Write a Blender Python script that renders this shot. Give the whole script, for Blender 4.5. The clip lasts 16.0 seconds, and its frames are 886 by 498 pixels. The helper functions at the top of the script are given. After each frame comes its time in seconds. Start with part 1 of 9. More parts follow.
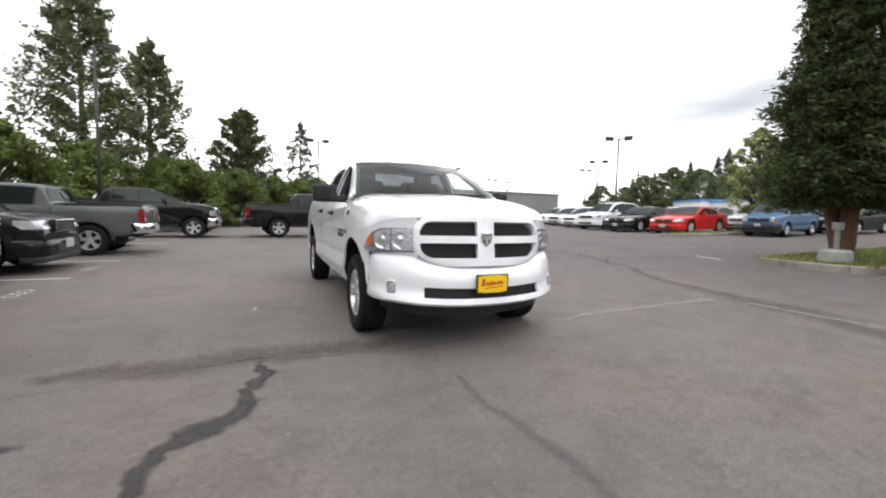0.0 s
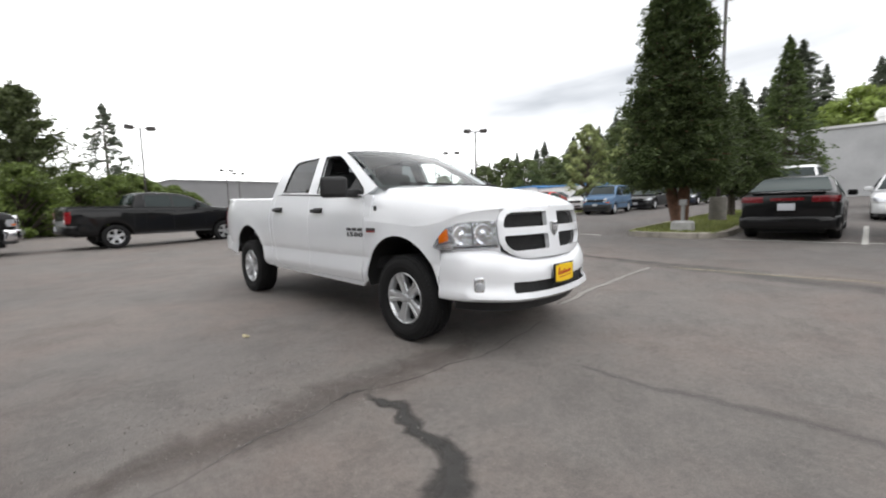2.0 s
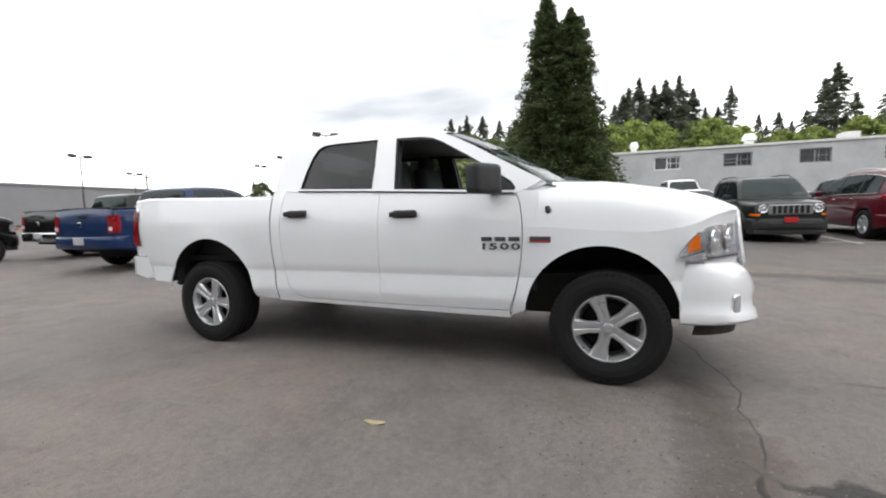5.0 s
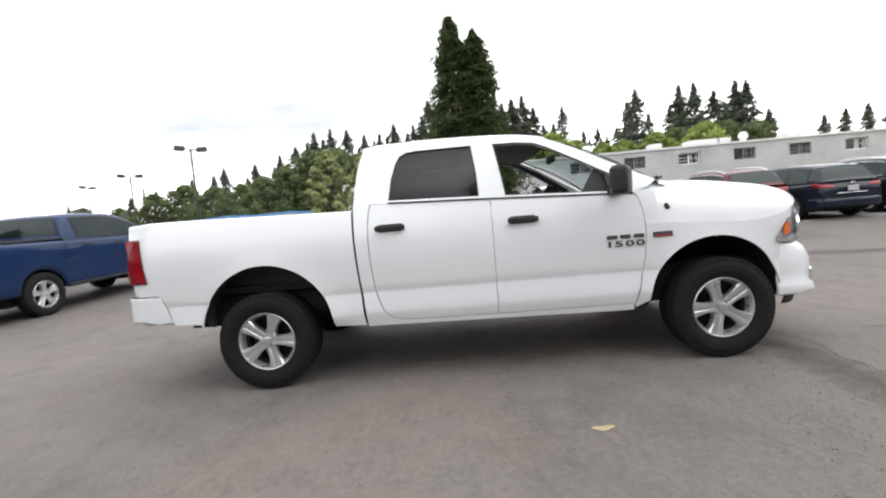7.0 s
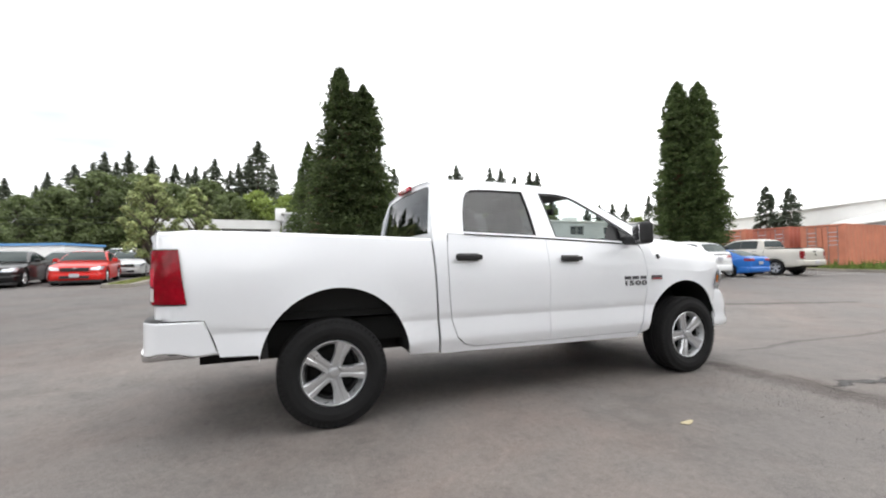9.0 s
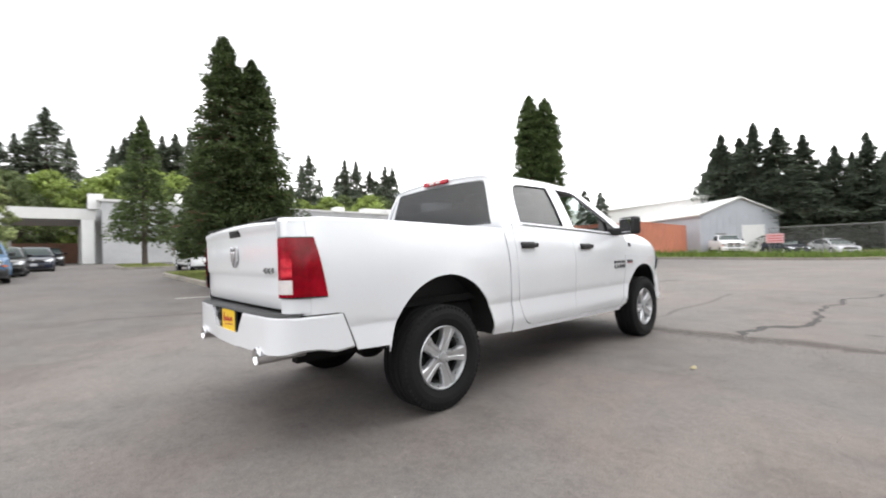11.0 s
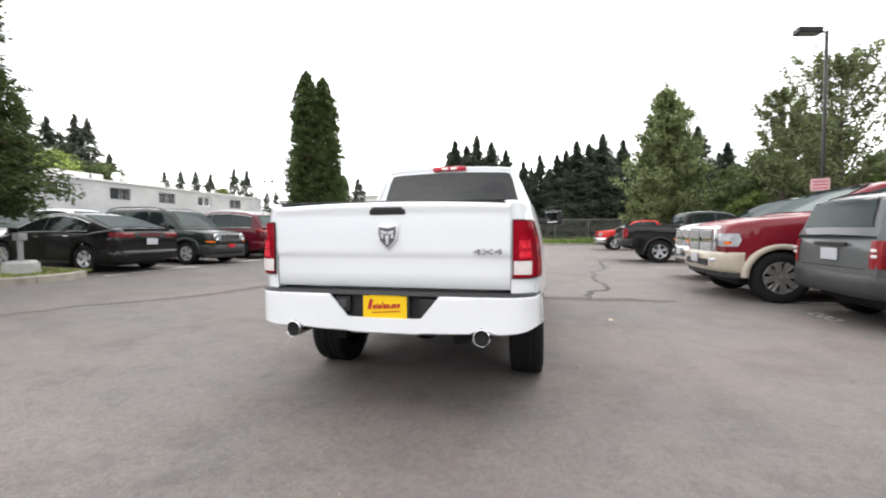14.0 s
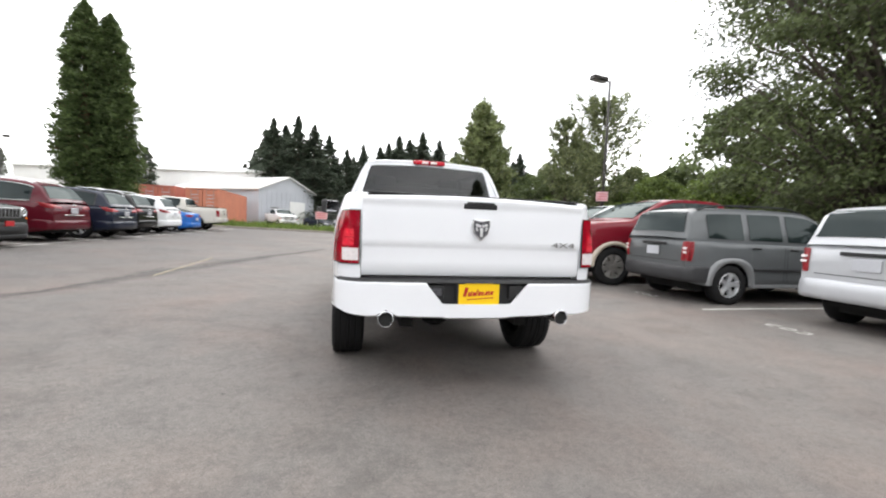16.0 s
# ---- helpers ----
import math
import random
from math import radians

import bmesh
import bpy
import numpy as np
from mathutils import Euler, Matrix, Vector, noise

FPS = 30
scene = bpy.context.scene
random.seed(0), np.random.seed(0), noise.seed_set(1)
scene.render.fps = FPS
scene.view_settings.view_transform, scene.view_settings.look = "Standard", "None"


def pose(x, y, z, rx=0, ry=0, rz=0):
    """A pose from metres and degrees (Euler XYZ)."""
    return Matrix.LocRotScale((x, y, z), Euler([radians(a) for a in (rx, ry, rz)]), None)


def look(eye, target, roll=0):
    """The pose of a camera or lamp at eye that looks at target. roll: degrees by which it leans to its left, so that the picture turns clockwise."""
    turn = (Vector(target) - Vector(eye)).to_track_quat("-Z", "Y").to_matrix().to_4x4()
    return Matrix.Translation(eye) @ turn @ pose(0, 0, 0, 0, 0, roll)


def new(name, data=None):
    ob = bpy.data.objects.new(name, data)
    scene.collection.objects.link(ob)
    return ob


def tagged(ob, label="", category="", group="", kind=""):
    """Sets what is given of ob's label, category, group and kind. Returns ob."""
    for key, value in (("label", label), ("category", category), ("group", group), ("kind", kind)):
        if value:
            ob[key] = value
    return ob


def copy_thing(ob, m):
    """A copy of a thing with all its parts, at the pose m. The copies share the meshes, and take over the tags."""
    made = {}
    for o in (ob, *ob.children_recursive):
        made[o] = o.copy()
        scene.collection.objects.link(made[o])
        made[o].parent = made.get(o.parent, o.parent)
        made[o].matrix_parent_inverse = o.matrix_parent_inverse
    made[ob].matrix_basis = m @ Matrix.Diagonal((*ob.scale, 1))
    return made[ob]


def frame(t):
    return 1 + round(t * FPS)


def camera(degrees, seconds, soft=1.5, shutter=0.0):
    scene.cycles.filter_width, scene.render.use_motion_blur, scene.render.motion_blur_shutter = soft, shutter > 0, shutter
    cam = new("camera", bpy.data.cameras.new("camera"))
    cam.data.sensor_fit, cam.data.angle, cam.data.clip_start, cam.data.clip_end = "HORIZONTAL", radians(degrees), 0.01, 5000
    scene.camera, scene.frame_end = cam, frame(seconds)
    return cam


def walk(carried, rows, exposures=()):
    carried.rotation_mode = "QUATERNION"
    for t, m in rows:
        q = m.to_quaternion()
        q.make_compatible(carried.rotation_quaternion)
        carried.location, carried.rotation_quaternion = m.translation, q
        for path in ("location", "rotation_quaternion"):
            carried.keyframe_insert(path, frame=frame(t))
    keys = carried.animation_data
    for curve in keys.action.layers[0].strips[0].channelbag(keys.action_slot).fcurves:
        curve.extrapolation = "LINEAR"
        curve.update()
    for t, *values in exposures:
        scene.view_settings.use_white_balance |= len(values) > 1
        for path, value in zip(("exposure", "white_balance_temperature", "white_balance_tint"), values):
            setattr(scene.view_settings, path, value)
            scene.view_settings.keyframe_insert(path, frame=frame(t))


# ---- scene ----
cam = camera(93.0, 16.0, soft=2.0, shutter=0.4)
EXPOSURES = [(0.0, 0.3), (3.0, 0.26), (4.2, 0.31), (7.0, 0.61), (8.5, 0.68), (11.5, 0.79), (16.0, 0.83)]
PATH = [
    (0, (-1.873, -6.04, 1.202), (-1.072, -4.215, 1.04), 1.4),
    (0.5, (-2.328, -5.803, 1.181), (-1.378, -4.055, 0.977), -0.5),
    (1, (-2.757, -5.535, 1.183), (-1.632, -3.893, 0.983), -0.6),
    (1.5, (-3.109, -5.165, 1.191), (-1.811, -3.66, 0.964), -1.4),
    (2, (-3.353, -4.707, 1.202), (-1.952, -3.294, 1.003), -1.4),
    (2.5, (-3.561, -4.232, 1.198), (-1.97, -3.034, 1.019), -2.1),
    (3, (-3.618, -3.729, 1.193), (-1.99, -2.586, 0.988), -1.9),
    (3.5, (-3.664, -3.22, 1.199), (-1.925, -2.242, 1.057), -1.7),
    (4, (-3.738, -2.714, 1.199), (-1.96, -1.819, 1.007), -1.5),
    (4.2, (-3.766, -2.506, 1.197), (-1.979, -1.628, 1.004), -1.8),
    (6.3, (-4.242, -0.524, 1.206), (-2.266, -0.288, 1.0), -2.7),
    (6.5, (-4.245, -0.318, 1.233), (-2.268, -0.127, 1.005), -4.0),
    (7, (-4.239, 0.18, 1.253), (-2.246, 0.262, 1.109), -4.9),
    (7.5, (-4.29, 0.683, 1.224), (-2.297, 0.526, 1.174), -5.2),
    (8, (-4.24, 1.19, 1.191), (-2.269, 0.852, 1.189), -4.8),
    (8.5, (-4.201, 1.707, 1.172), (-2.285, 1.135, 1.216), -2.6),
    (10.8, (-3.382, 3.729, 1.157), (-1.83, 2.468, 1.188), -1.4),
    (11, (-3.303, 3.888, 1.156), (-1.826, 2.539, 1.181), -1.8),
    (11.5, (-3.012, 4.246, 1.156), (-1.697, 2.739, 1.127), -1.4),
    (12, (-2.637, 4.523, 1.173), (-1.463, 2.904, 1.145), -0.6),
    (12.5, (-2.269, 4.846, 1.182), (-1.319, 3.087, 1.118), -0.7),
    (13, (-1.829, 5.072, 1.183), (-1.015, 3.248, 1.081), -0.4),
    (13.5, (-1.406, 5.29, 1.185), (-0.784, 3.39, 1.127), -0.6),
    (14, (-0.97, 5.505, 1.21), (-0.522, 3.557, 1.13), -0.3),
    (14.5, (-0.498, 5.618, 1.201), (-0.26, 3.635, 1.098), 0.7),
    (15, (-0.034, 5.763, 1.224), (-0.094, 3.767, 1.124), -1.1),
    (15.5, (0.435, 5.763, 1.205), (0.193, 3.784, 1.052), -0.3),
    (16, (0.885, 5.762, 1.21), (0.445, 3.815, 1.093), 2.3),
]
walk(cam, [(t, look(eye, target, roll)) for t, eye, target, roll in PATH], EXPOSURES)

# ---- world, sun ----
wd = bpy.data.worlds.new("sky")
scene.world = wd
wd.use_nodes = True
nt = wd.node_tree
nt.nodes.clear()


def wnode(kind, **kw):
    n = nt.nodes.new(kind)
    for k, v in kw.items():
        n.inputs[k].default_value = v
    return n


w_out = nt.nodes.new("ShaderNodeOutputWorld")
w_bg = nt.nodes.new("ShaderNodeBackground")
w_sky = nt.nodes.new("ShaderNodeTexSky")
w_sky.sky_type = "NISHITA"
w_sky.sun_disc = False
w_sky.sun_elevation = radians(47.5)
w_sky.sun_rotation = radians(203)
w_co = nt.nodes.new("ShaderNodeTexCoord")
w_map = nt.nodes.new("ShaderNodeMapping")
w_map.inputs["Scale"].default_value = (1.0, 1.0, 3.2)
w_noise = wnode("ShaderNodeTexNoise", Scale=1.25, Detail=5.0, Roughness=0.46, Distortion=0.25)
w_ramp = nt.nodes.new("ShaderNodeValToRGB")
w_ramp.color_ramp.elements[0].position = 0.31
w_ramp.color_ramp.elements[0].color = (0.46, 0.48, 0.51, 1)
w_ramp.color_ramp.elements[1].position = 0.60
w_ramp.color_ramp.elements[1].color = (1.68, 1.67, 1.67, 1)
w_gain = nt.nodes.new("ShaderNodeVectorMath")
w_gain.operation = "SCALE"
w_gain.inputs[3].default_value = 0.10
w_mix = nt.nodes.new("ShaderNodeMix")
w_mix.data_type = "RGBA"
w_mix.inputs[0].default_value = 0.92
nt.links.new(w_co.outputs["Generated"], w_map.inputs[0])
nt.links.new(w_map.outputs[0], w_noise.inputs["Vector"])
nt.links.new(w_noise.outputs[0], w_ramp.inputs[0])
nt.links.new(w_sky.outputs[0], w_gain.inputs[0])
nt.links.new(w_gain.outputs[0], w_mix.inputs[6])
nt.links.new(w_ramp.outputs[0], w_mix.inputs[7])
nt.links.new(w_mix.outputs[2], w_bg.inputs[0])
w_bg.inputs[1].default_value = 1.18
nt.links.new(w_bg.outputs[0], w_out.inputs[0])

sun = new("sun", bpy.data.lights.new("sun", "SUN"))
sun.data.energy = 0.6
sun.data.angle = radians(50)
sun.data.color = (1.0, 0.985, 0.965)
sun.matrix_world = look((-18, -42, 50), (0, 0, 0))


# ---- materials ----
def mat(name, color, rough=0.5, metal=0.0, vary=0.0, scale=3.0, bump=0.0, bscale=60.0, coat=0.0, trans=0.0, ior=1.45, rnd=0.0, island=0.0, emit=0.0, alpha_rough=0.0):
    m = bpy.data.materials.new(name)
    m.use_nodes = True
    t = m.node_tree
    b = t.nodes["Principled BSDF"]
    b.inputs["Base Color"].default_value = (*color, 1)
    b.inputs["Roughness"].default_value = rough
    b.inputs["Metallic"].default_value = metal
    b.inputs["Coat Weight"].default_value = coat
    b.inputs["Coat Roughness"].default_value = 0.03
    b.inputs["Transmission Weight"].default_value = trans
    b.inputs["IOR"].default_value = ior
    co = t.nodes.new("ShaderNodeTexCoord")
    if vary or rnd or island:
        hsv = t.nodes.new("ShaderNodeHueSaturation")
        hsv.inputs["Color"].default_value = (*color, 1)
        val = None
        if vary:
            n1 = t.nodes.new("ShaderNodeTexNoise")
            n1.inputs["Scale"].default_value = scale
            n1.inputs["Detail"].default_value = 6
            n1.inputs["Roughness"].default_value = 0.65
            t.links.new(co.outputs["Object"], n1.inputs["Vector"])
            mp = t.nodes.new("ShaderNodeMapRange")
            mp.inputs[1].default_value, mp.inputs[2].default_value = 0.25, 0.75
            mp.inputs[3].default_value, mp.inputs[4].default_value = 1 - vary, 1 + vary
            t.links.new(n1.outputs[0], mp.inputs[0])
            val = mp.outputs[0]
            mr = t.nodes.new("ShaderNodeMapRange")
            mr.inputs[3].default_value, mr.inputs[4].default_value = max(0.02, rough - 0.12), min(1, rough + 0.12)
            t.links.new(n1.outputs[0], mr.inputs[0])
            t.links.new(mr.outputs[0], b.inputs["Roughness"])
        if rnd or island:
            src = t.nodes.new("ShaderNodeObjectInfo").outputs["Random"] if rnd else t.nodes.new("ShaderNodeNewGeometry").outputs["Random Per Island"]
            amt = rnd or island
            mp2 = t.nodes.new("ShaderNodeMapRange")
            mp2.inputs[3].default_value, mp2.inputs[4].default_value = 1 - amt, 1 + amt
            t.links.new(src, mp2.inputs[0])
            if val is not None:
                mu = t.nodes.new("ShaderNodeMath")
                mu.operation = "MULTIPLY"
                t.links.new(val, mu.inputs[0])
                t.links.new(mp2.outputs[0], mu.inputs[1])
                val = mu.outputs[0]
            else:
                val = mp2.outputs[0]
        t.links.new(val, hsv.inputs["Value"])
        t.links.new(hsv.outputs[0], b.inputs["Base Color"])
    if bump:
        n2 = t.nodes.new("ShaderNodeTexNoise")
        n2.inputs["Scale"].default_value = bscale
        n2.inputs["Detail"].default_value = 5
        t.links.new(co.outputs["Object"], n2.inputs["Vector"])
        bp = t.nodes.new("ShaderNodeBump")
        bp.inputs["Strength"].default_value = bump
        bp.inputs["Distance"].default_value = 0.02
        t.links.new(n2.outputs[0], bp.inputs["Height"])
        t.links.new(bp.outputs[0], b.inputs["Normal"])
    return m


def leafmat(name, color, amount=0.45):
    m = mat(name, color, rough=0.6, island=amount)
    t = m.node_tree
    b = t.nodes["Principled BSDF"]
    out = t.nodes["Material Output"]
    tr = t.nodes.new("ShaderNodeBsdfTranslucent")
    hs = [n for n in t.nodes if n.bl_idname == "ShaderNodeHueSaturation"][0]
    mx = t.nodes.new("ShaderNodeMixShader")
    mx.inputs[0].default_value = 0.38
    # young and old sprays differ in tone; leafy() also paints top light into it
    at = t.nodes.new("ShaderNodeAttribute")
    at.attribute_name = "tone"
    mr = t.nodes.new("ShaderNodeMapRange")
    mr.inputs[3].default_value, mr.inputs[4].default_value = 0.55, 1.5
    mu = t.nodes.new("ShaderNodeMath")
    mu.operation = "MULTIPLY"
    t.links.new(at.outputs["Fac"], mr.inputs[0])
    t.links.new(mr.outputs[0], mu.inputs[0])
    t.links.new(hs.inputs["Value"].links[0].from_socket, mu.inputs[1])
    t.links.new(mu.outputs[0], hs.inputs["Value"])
    t.links.new(hs.outputs[0], tr.inputs[0])
    t.links.new(b.outputs[0], mx.inputs[1])
    t.links.new(tr.outputs[0], mx.inputs[2])
    t.links.new(mx.outputs[0], out.inputs[0])
    return m


def paint(name, color, metal=0.0, rough=0.32):
    m = mat(name, color, rough=rough + 0.1, metal=metal, coat=0.55, vary=0.05, scale=1.5)
    m.node_tree.nodes["Principled BSDF"].inputs["Specular IOR Level"].default_value = 0.1
    return m


M_WHITE = mat("white_paint", (0.80, 0.815, 0.845), rough=0.35, coat=1.0, vary=0.015, scale=2.0)
M_BLACKPLASTIC = mat("black_plastic", (0.018, 0.018, 0.019), rough=0.55, bump=0.15, bscale=400, vary=0.15, scale=20)
M_DARK = mat("underbody_dark", (0.012, 0.012, 0.012), rough=0.9, vary=0.2)
M_RUBBER = mat("tyre_rubber", (0.012, 0.012, 0.0125), rough=0.82, vary=0.25, scale=12, bump=0.2, bscale=90)
M_RUBBER.node_tree.nodes["Principled BSDF"].inputs["Specular IOR Level"].default_value = 0.25
M_ALLOY = mat("alloy", (0.56, 0.57, 0.585), rough=0.30, metal=0.7, vary=0.06, scale=9)
M_DARKALLOY = mat("dark_alloy", (0.26, 0.25, 0.235), rough=0.35, metal=0.6, vary=0.1, scale=9)
M_CHROME = mat("chrome", (0.80, 0.80, 0.82), rough=0.08, metal=1.0, vary=0.05, scale=15)


def glass(name, tint, gloss=0.05, rough=0.0):
    """Clear sheet glass: tinted see-through with a mirror gloss that grows at grazing angles."""
    m = bpy.data.materials.new(name)
    m.use_nodes = True
    t = m.node_tree
    t.nodes.remove(t.nodes["Principled BSDF"])
    a, b, x, f = (t.nodes.new("ShaderNode" + k) for k in ("BsdfTransparent", "BsdfGlossy", "MixShader", "LayerWeight"))
    a.inputs[0].default_value = (*tint, 1)
    b.inputs["Roughness"].default_value = rough
    f.inputs[0].default_value = 0.5
    p, q = t.nodes.new("ShaderNodeMath"), t.nodes.new("ShaderNodeMath")
    p.operation, q.operation = "POWER", "MULTIPLY_ADD"
    p.inputs[1].default_value = 5.0
    q.inputs[1].default_value, q.inputs[2].default_value = 0.9 - gloss, gloss
    t.links.new(f.outputs["Facing"], p.inputs[0])
    t.links.new(p.outputs[0], q.inputs[0])
    t.links.new(q.outputs[0], x.inputs[0])
    t.links.new(a.outputs[0], x.inputs[1])
    t.links.new(b.outputs[0], x.inputs[2])
    t.links.new(x.outputs[0], t.nodes["Material Output"].inputs[0])
    return m


M_GLASS = glass("window_glass", (0.70, 0.80, 0.78), 0.02)
M_TINT = glass("tinted_glass", (0.36, 0.37, 0.38), 0.05)


def car_glass():
    m = mat("car_glass", (0.012, 0.017, 0.018), rough=0.3, vary=0.3, scale=1.2)
    t = m.node_tree
    b, out = t.nodes["Principled BSDF"], t.nodes["Material Output"]
    b.inputs["Specular IOR Level"].default_value = 0.0
    gl, x, f = (t.nodes.new("ShaderNode" + k) for k in ("BsdfGlossy", "MixShader", "LayerWeight"))
    gl.inputs[0].default_value = (0.86, 0.95, 0.93, 1)
    gl.inputs["Roughness"].default_value = 0.02
    f.inputs[0].default_value = 0.5
    p, q = t.nodes.new("ShaderNodeMath"), t.nodes.new("ShaderNodeMath")
    p.operation, q.operation = "POWER", "MULTIPLY_ADD"
    p.inputs[1].default_value = 3.0
    q.inputs[1].default_value, q.inputs[2].default_value = 0.16, 0.03
    t.links.new(f.outputs["Facing"], p.inputs[0])
    t.links.new(p.outputs[0], q.inputs[0])
    t.links.new(q.outputs[0], x.inputs[0])
    t.links.new(b.outputs[0], x.inputs[1])
    t.links.new(gl.outputs[0], x.inputs[2])
    t.links.new(x.outputs[0], out.inputs[0])
    return m


M_CARGLASS = car_glass()
M_LENS = glass("clear_lens", (0.95, 0.96, 0.98), 0.04)
M_RED = mat("red_lens", (0.47, 0.004, 0.020), rough=0.16, vary=0.5, scale=9, coat=0.45, bump=0.25, bscale=24)
M_REDCELL = mat("bright_red_lens_cell", (0.66, 0.010, 0.030), rough=0.16, vary=0.35, scale=14, coat=0.4, bump=0.4, bscale=40)
M_LAMPRED = mat("red_tail_lamp", (0.22, 0.005, 0.010), rough=0.3, vary=0.25, scale=12, coat=0.15)
M_LAMPDARK = mat("dark_red_tail_lamp", (0.11, 0.003, 0.006), rough=0.25, vary=0.25, scale=12, coat=0.2)
M_LAMPCLR = mat("lamp_clear", (0.55, 0.57, 0.60), rough=0.12, metal=0.4, vary=0.3, scale=12, coat=0.6)
M_LENS_WHITE = mat("reverse_lens", (0.72, 0.66, 0.66), rough=0.12, vary=0.15, scale=40, coat=0.8)
M_REFLECT = mat("lamp_reflector", (0.80, 0.81, 0.83), rough=0.15, metal=0.82, vary=0.3, scale=22, bump=0.35, bscale=24)
M_MESHGRILLE = mat("grille_mesh", (0.014, 0.014, 0.015), rough=0.35, vary=0.1)
M_AMBER = mat("amber_lens", (0.75, 0.16, 0.01), rough=0.15, coat=0.6, vary=0.2, scale=30)
M_YELLOW = mat("dealer_plate_yellow", (0.85, 0.55, 0.01), rough=0.35, vary=0.04, scale=20)
M_PLATERED = mat("plate_red", (0.42, 0.015, 0.02), rough=0.4, vary=0.05)
M_PLATEWHITE = mat("plate_white", (0.46, 0.47, 0.50), rough=0.4, vary=0.08, scale=30)
M_BRIGHT = mat("bright_metal", (0.82, 0.82, 0.83), rough=0.22, metal=0.55, vary=0.08, scale=20)
M_GREYSEAT = mat("seat_cloth", (0.045, 0.045, 0.048), rough=0.9, vary=0.2, scale=30, bump=0.2, bscale=300)
M_BADGE = mat("badge_grey", (0.10, 0.10, 0.11), rough=0.3, metal=0.5, vary=0.1, scale=30)
M_CONCRETE = mat("concrete", (0.31, 0.31, 0.30), rough=0.9, vary=0.25, scale=4, bump=0.3, bscale=60)
M_KERB = mat("kerb_concrete", (0.235, 0.215, 0.185), rough=0.92, vary=0.35, scale=3, bump=0.4, bscale=50, rnd=0.12)
M_GRASSG = mat("grass_soil", (0.15, 0.13, 0.06), rough=0.95, vary=0.45, scale=1.6, bump=0.6, bscale=40)
M_BLADES = leafmat("grass_blades", (0.13, 0.19, 0.04), 0.5)
M_WORNGRASS = leafmat("worn_grass_blades", (0.20, 0.23, 0.07), 0.5)
M_DRUM = mat("stained_concrete", (0.13, 0.122, 0.108), rough=0.9, vary=0.35, scale=5, bump=0.3, bscale=50)
M_LINE = mat("lot_line_paint", (0.48, 0.47, 0.44), rough=0.8, vary=0.35, scale=9)
M_JOINT = mat("pale_joint", (0.27, 0.255, 0.235), rough=0.85, vary=0.3, scale=9)
M_YLINE = mat("lot_line_yellow_worn", (0.34, 0.29, 0.21), rough=0.8, vary=0.4, scale=9)
M_POLE = mat("lamp_pole_bronze", (0.055, 0.05, 0.047), rough=0.5, metal=0.3, vary=0.2, scale=6)
M_POLEGREY = mat("lamp_pole_grey", (0.25, 0.25, 0.25), rough=0.5, metal=0.4, vary=0.2, scale=6)
M_BARK = mat("bark_red_brown", (0.14, 0.075, 0.05), rough=0.95, vary=0.45, scale=8, bump=0.8, bscale=18)
M_BARKG = mat("bark_grey", (0.09, 0.075, 0.06), rough=0.95, vary=0.4, scale=8, bump=0.7, bscale=20)
M_CEDAR = leafmat("cedar_foliage", (0.058, 0.080, 0.028))
M_CEDAR2 = leafmat("sequoia_foliage", (0.075, 0.105, 0.036))
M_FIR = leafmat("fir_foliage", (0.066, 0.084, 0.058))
# fir green made paler and greyer: distance haze is put into the colour
M_FIRHAZE = leafmat("hazed_fir_foliage", (0.125, 0.145, 0.105))
M_MAPLE = leafmat("maple_foliage", (0.10, 0.125, 0.05))
M_DARKLEAF = leafmat("dark_broadleaf_foliage", (0.105, 0.135, 0.052), 0.3)
M_ALDER = leafmat("alder_foliage", (0.135, 0.165, 0.075))
M_COTTON = leafmat("cottonwood_foliage", (0.165, 0.19, 0.085))
M_SWMAPLE = leafmat("pale_maple_foliage", (0.19, 0.225, 0.095))
M_YOUNG = leafmat("young_tree_foliage", (0.27, 0.31, 0.13))
M_LIME = leafmat("fresh_green_foliage", (0.21, 0.27, 0.065), 0.25)
M_SHRUB = leafmat("shrub_foliage", (0.11, 0.15, 0.035))
M_WALLW = mat("painted_metal_wall", (0.39, 0.395, 0.40), rough=0.65, vary=0.20, scale=0.45, bump=0.1, bscale=3)
M_WALLG = mat("grey_block_wall", (0.22, 0.22, 0.225), rough=0.85, vary=0.10, scale=0.3)
M_ROOFW = mat("white_roof", (0.60, 0.60, 0.585), rough=0.6, vary=0.08, scale=0.5)
M_TRIMW = mat("white_trim", (0.75, 0.75, 0.74), rough=0.5, vary=0.05, scale=1)
M_WINDARK = mat("dark_window", (0.05, 0.055, 0.06), rough=0.12, vary=0.5, scale=0.8)
M_ORANGE = mat("container_orange", (0.50, 0.185, 0.115), rough=0.6, vary=0.2, scale=1.2)
M_ORANGE2 = mat("container_rust_red", (0.40, 0.125, 0.085), rough=0.65, vary=0.25, scale=1.2)
M_SHED = mat("shed_metal", (0.44, 0.46, 0.50), rough=0.5, vary=0.08, scale=0.5)
M_BLUEROOF = mat("blue_roof", (0.10, 0.25, 0.48), rough=0.5, vary=0.1, scale=0.5)
M_WIRE = mat("galvanised_wire", (0.22, 0.22, 0.22), rough=0.5, metal=0.5, vary=0.1)
M_LAMPGLASS = mat("lamp_lens", (0.30, 0.30, 0.29), rough=0.3, vary=0.1)
M_TAR = mat("tar_seal", (0.036, 0.034, 0.032), rough=0.7, vary=0.35, scale=14, bump=0.3, bscale=70)
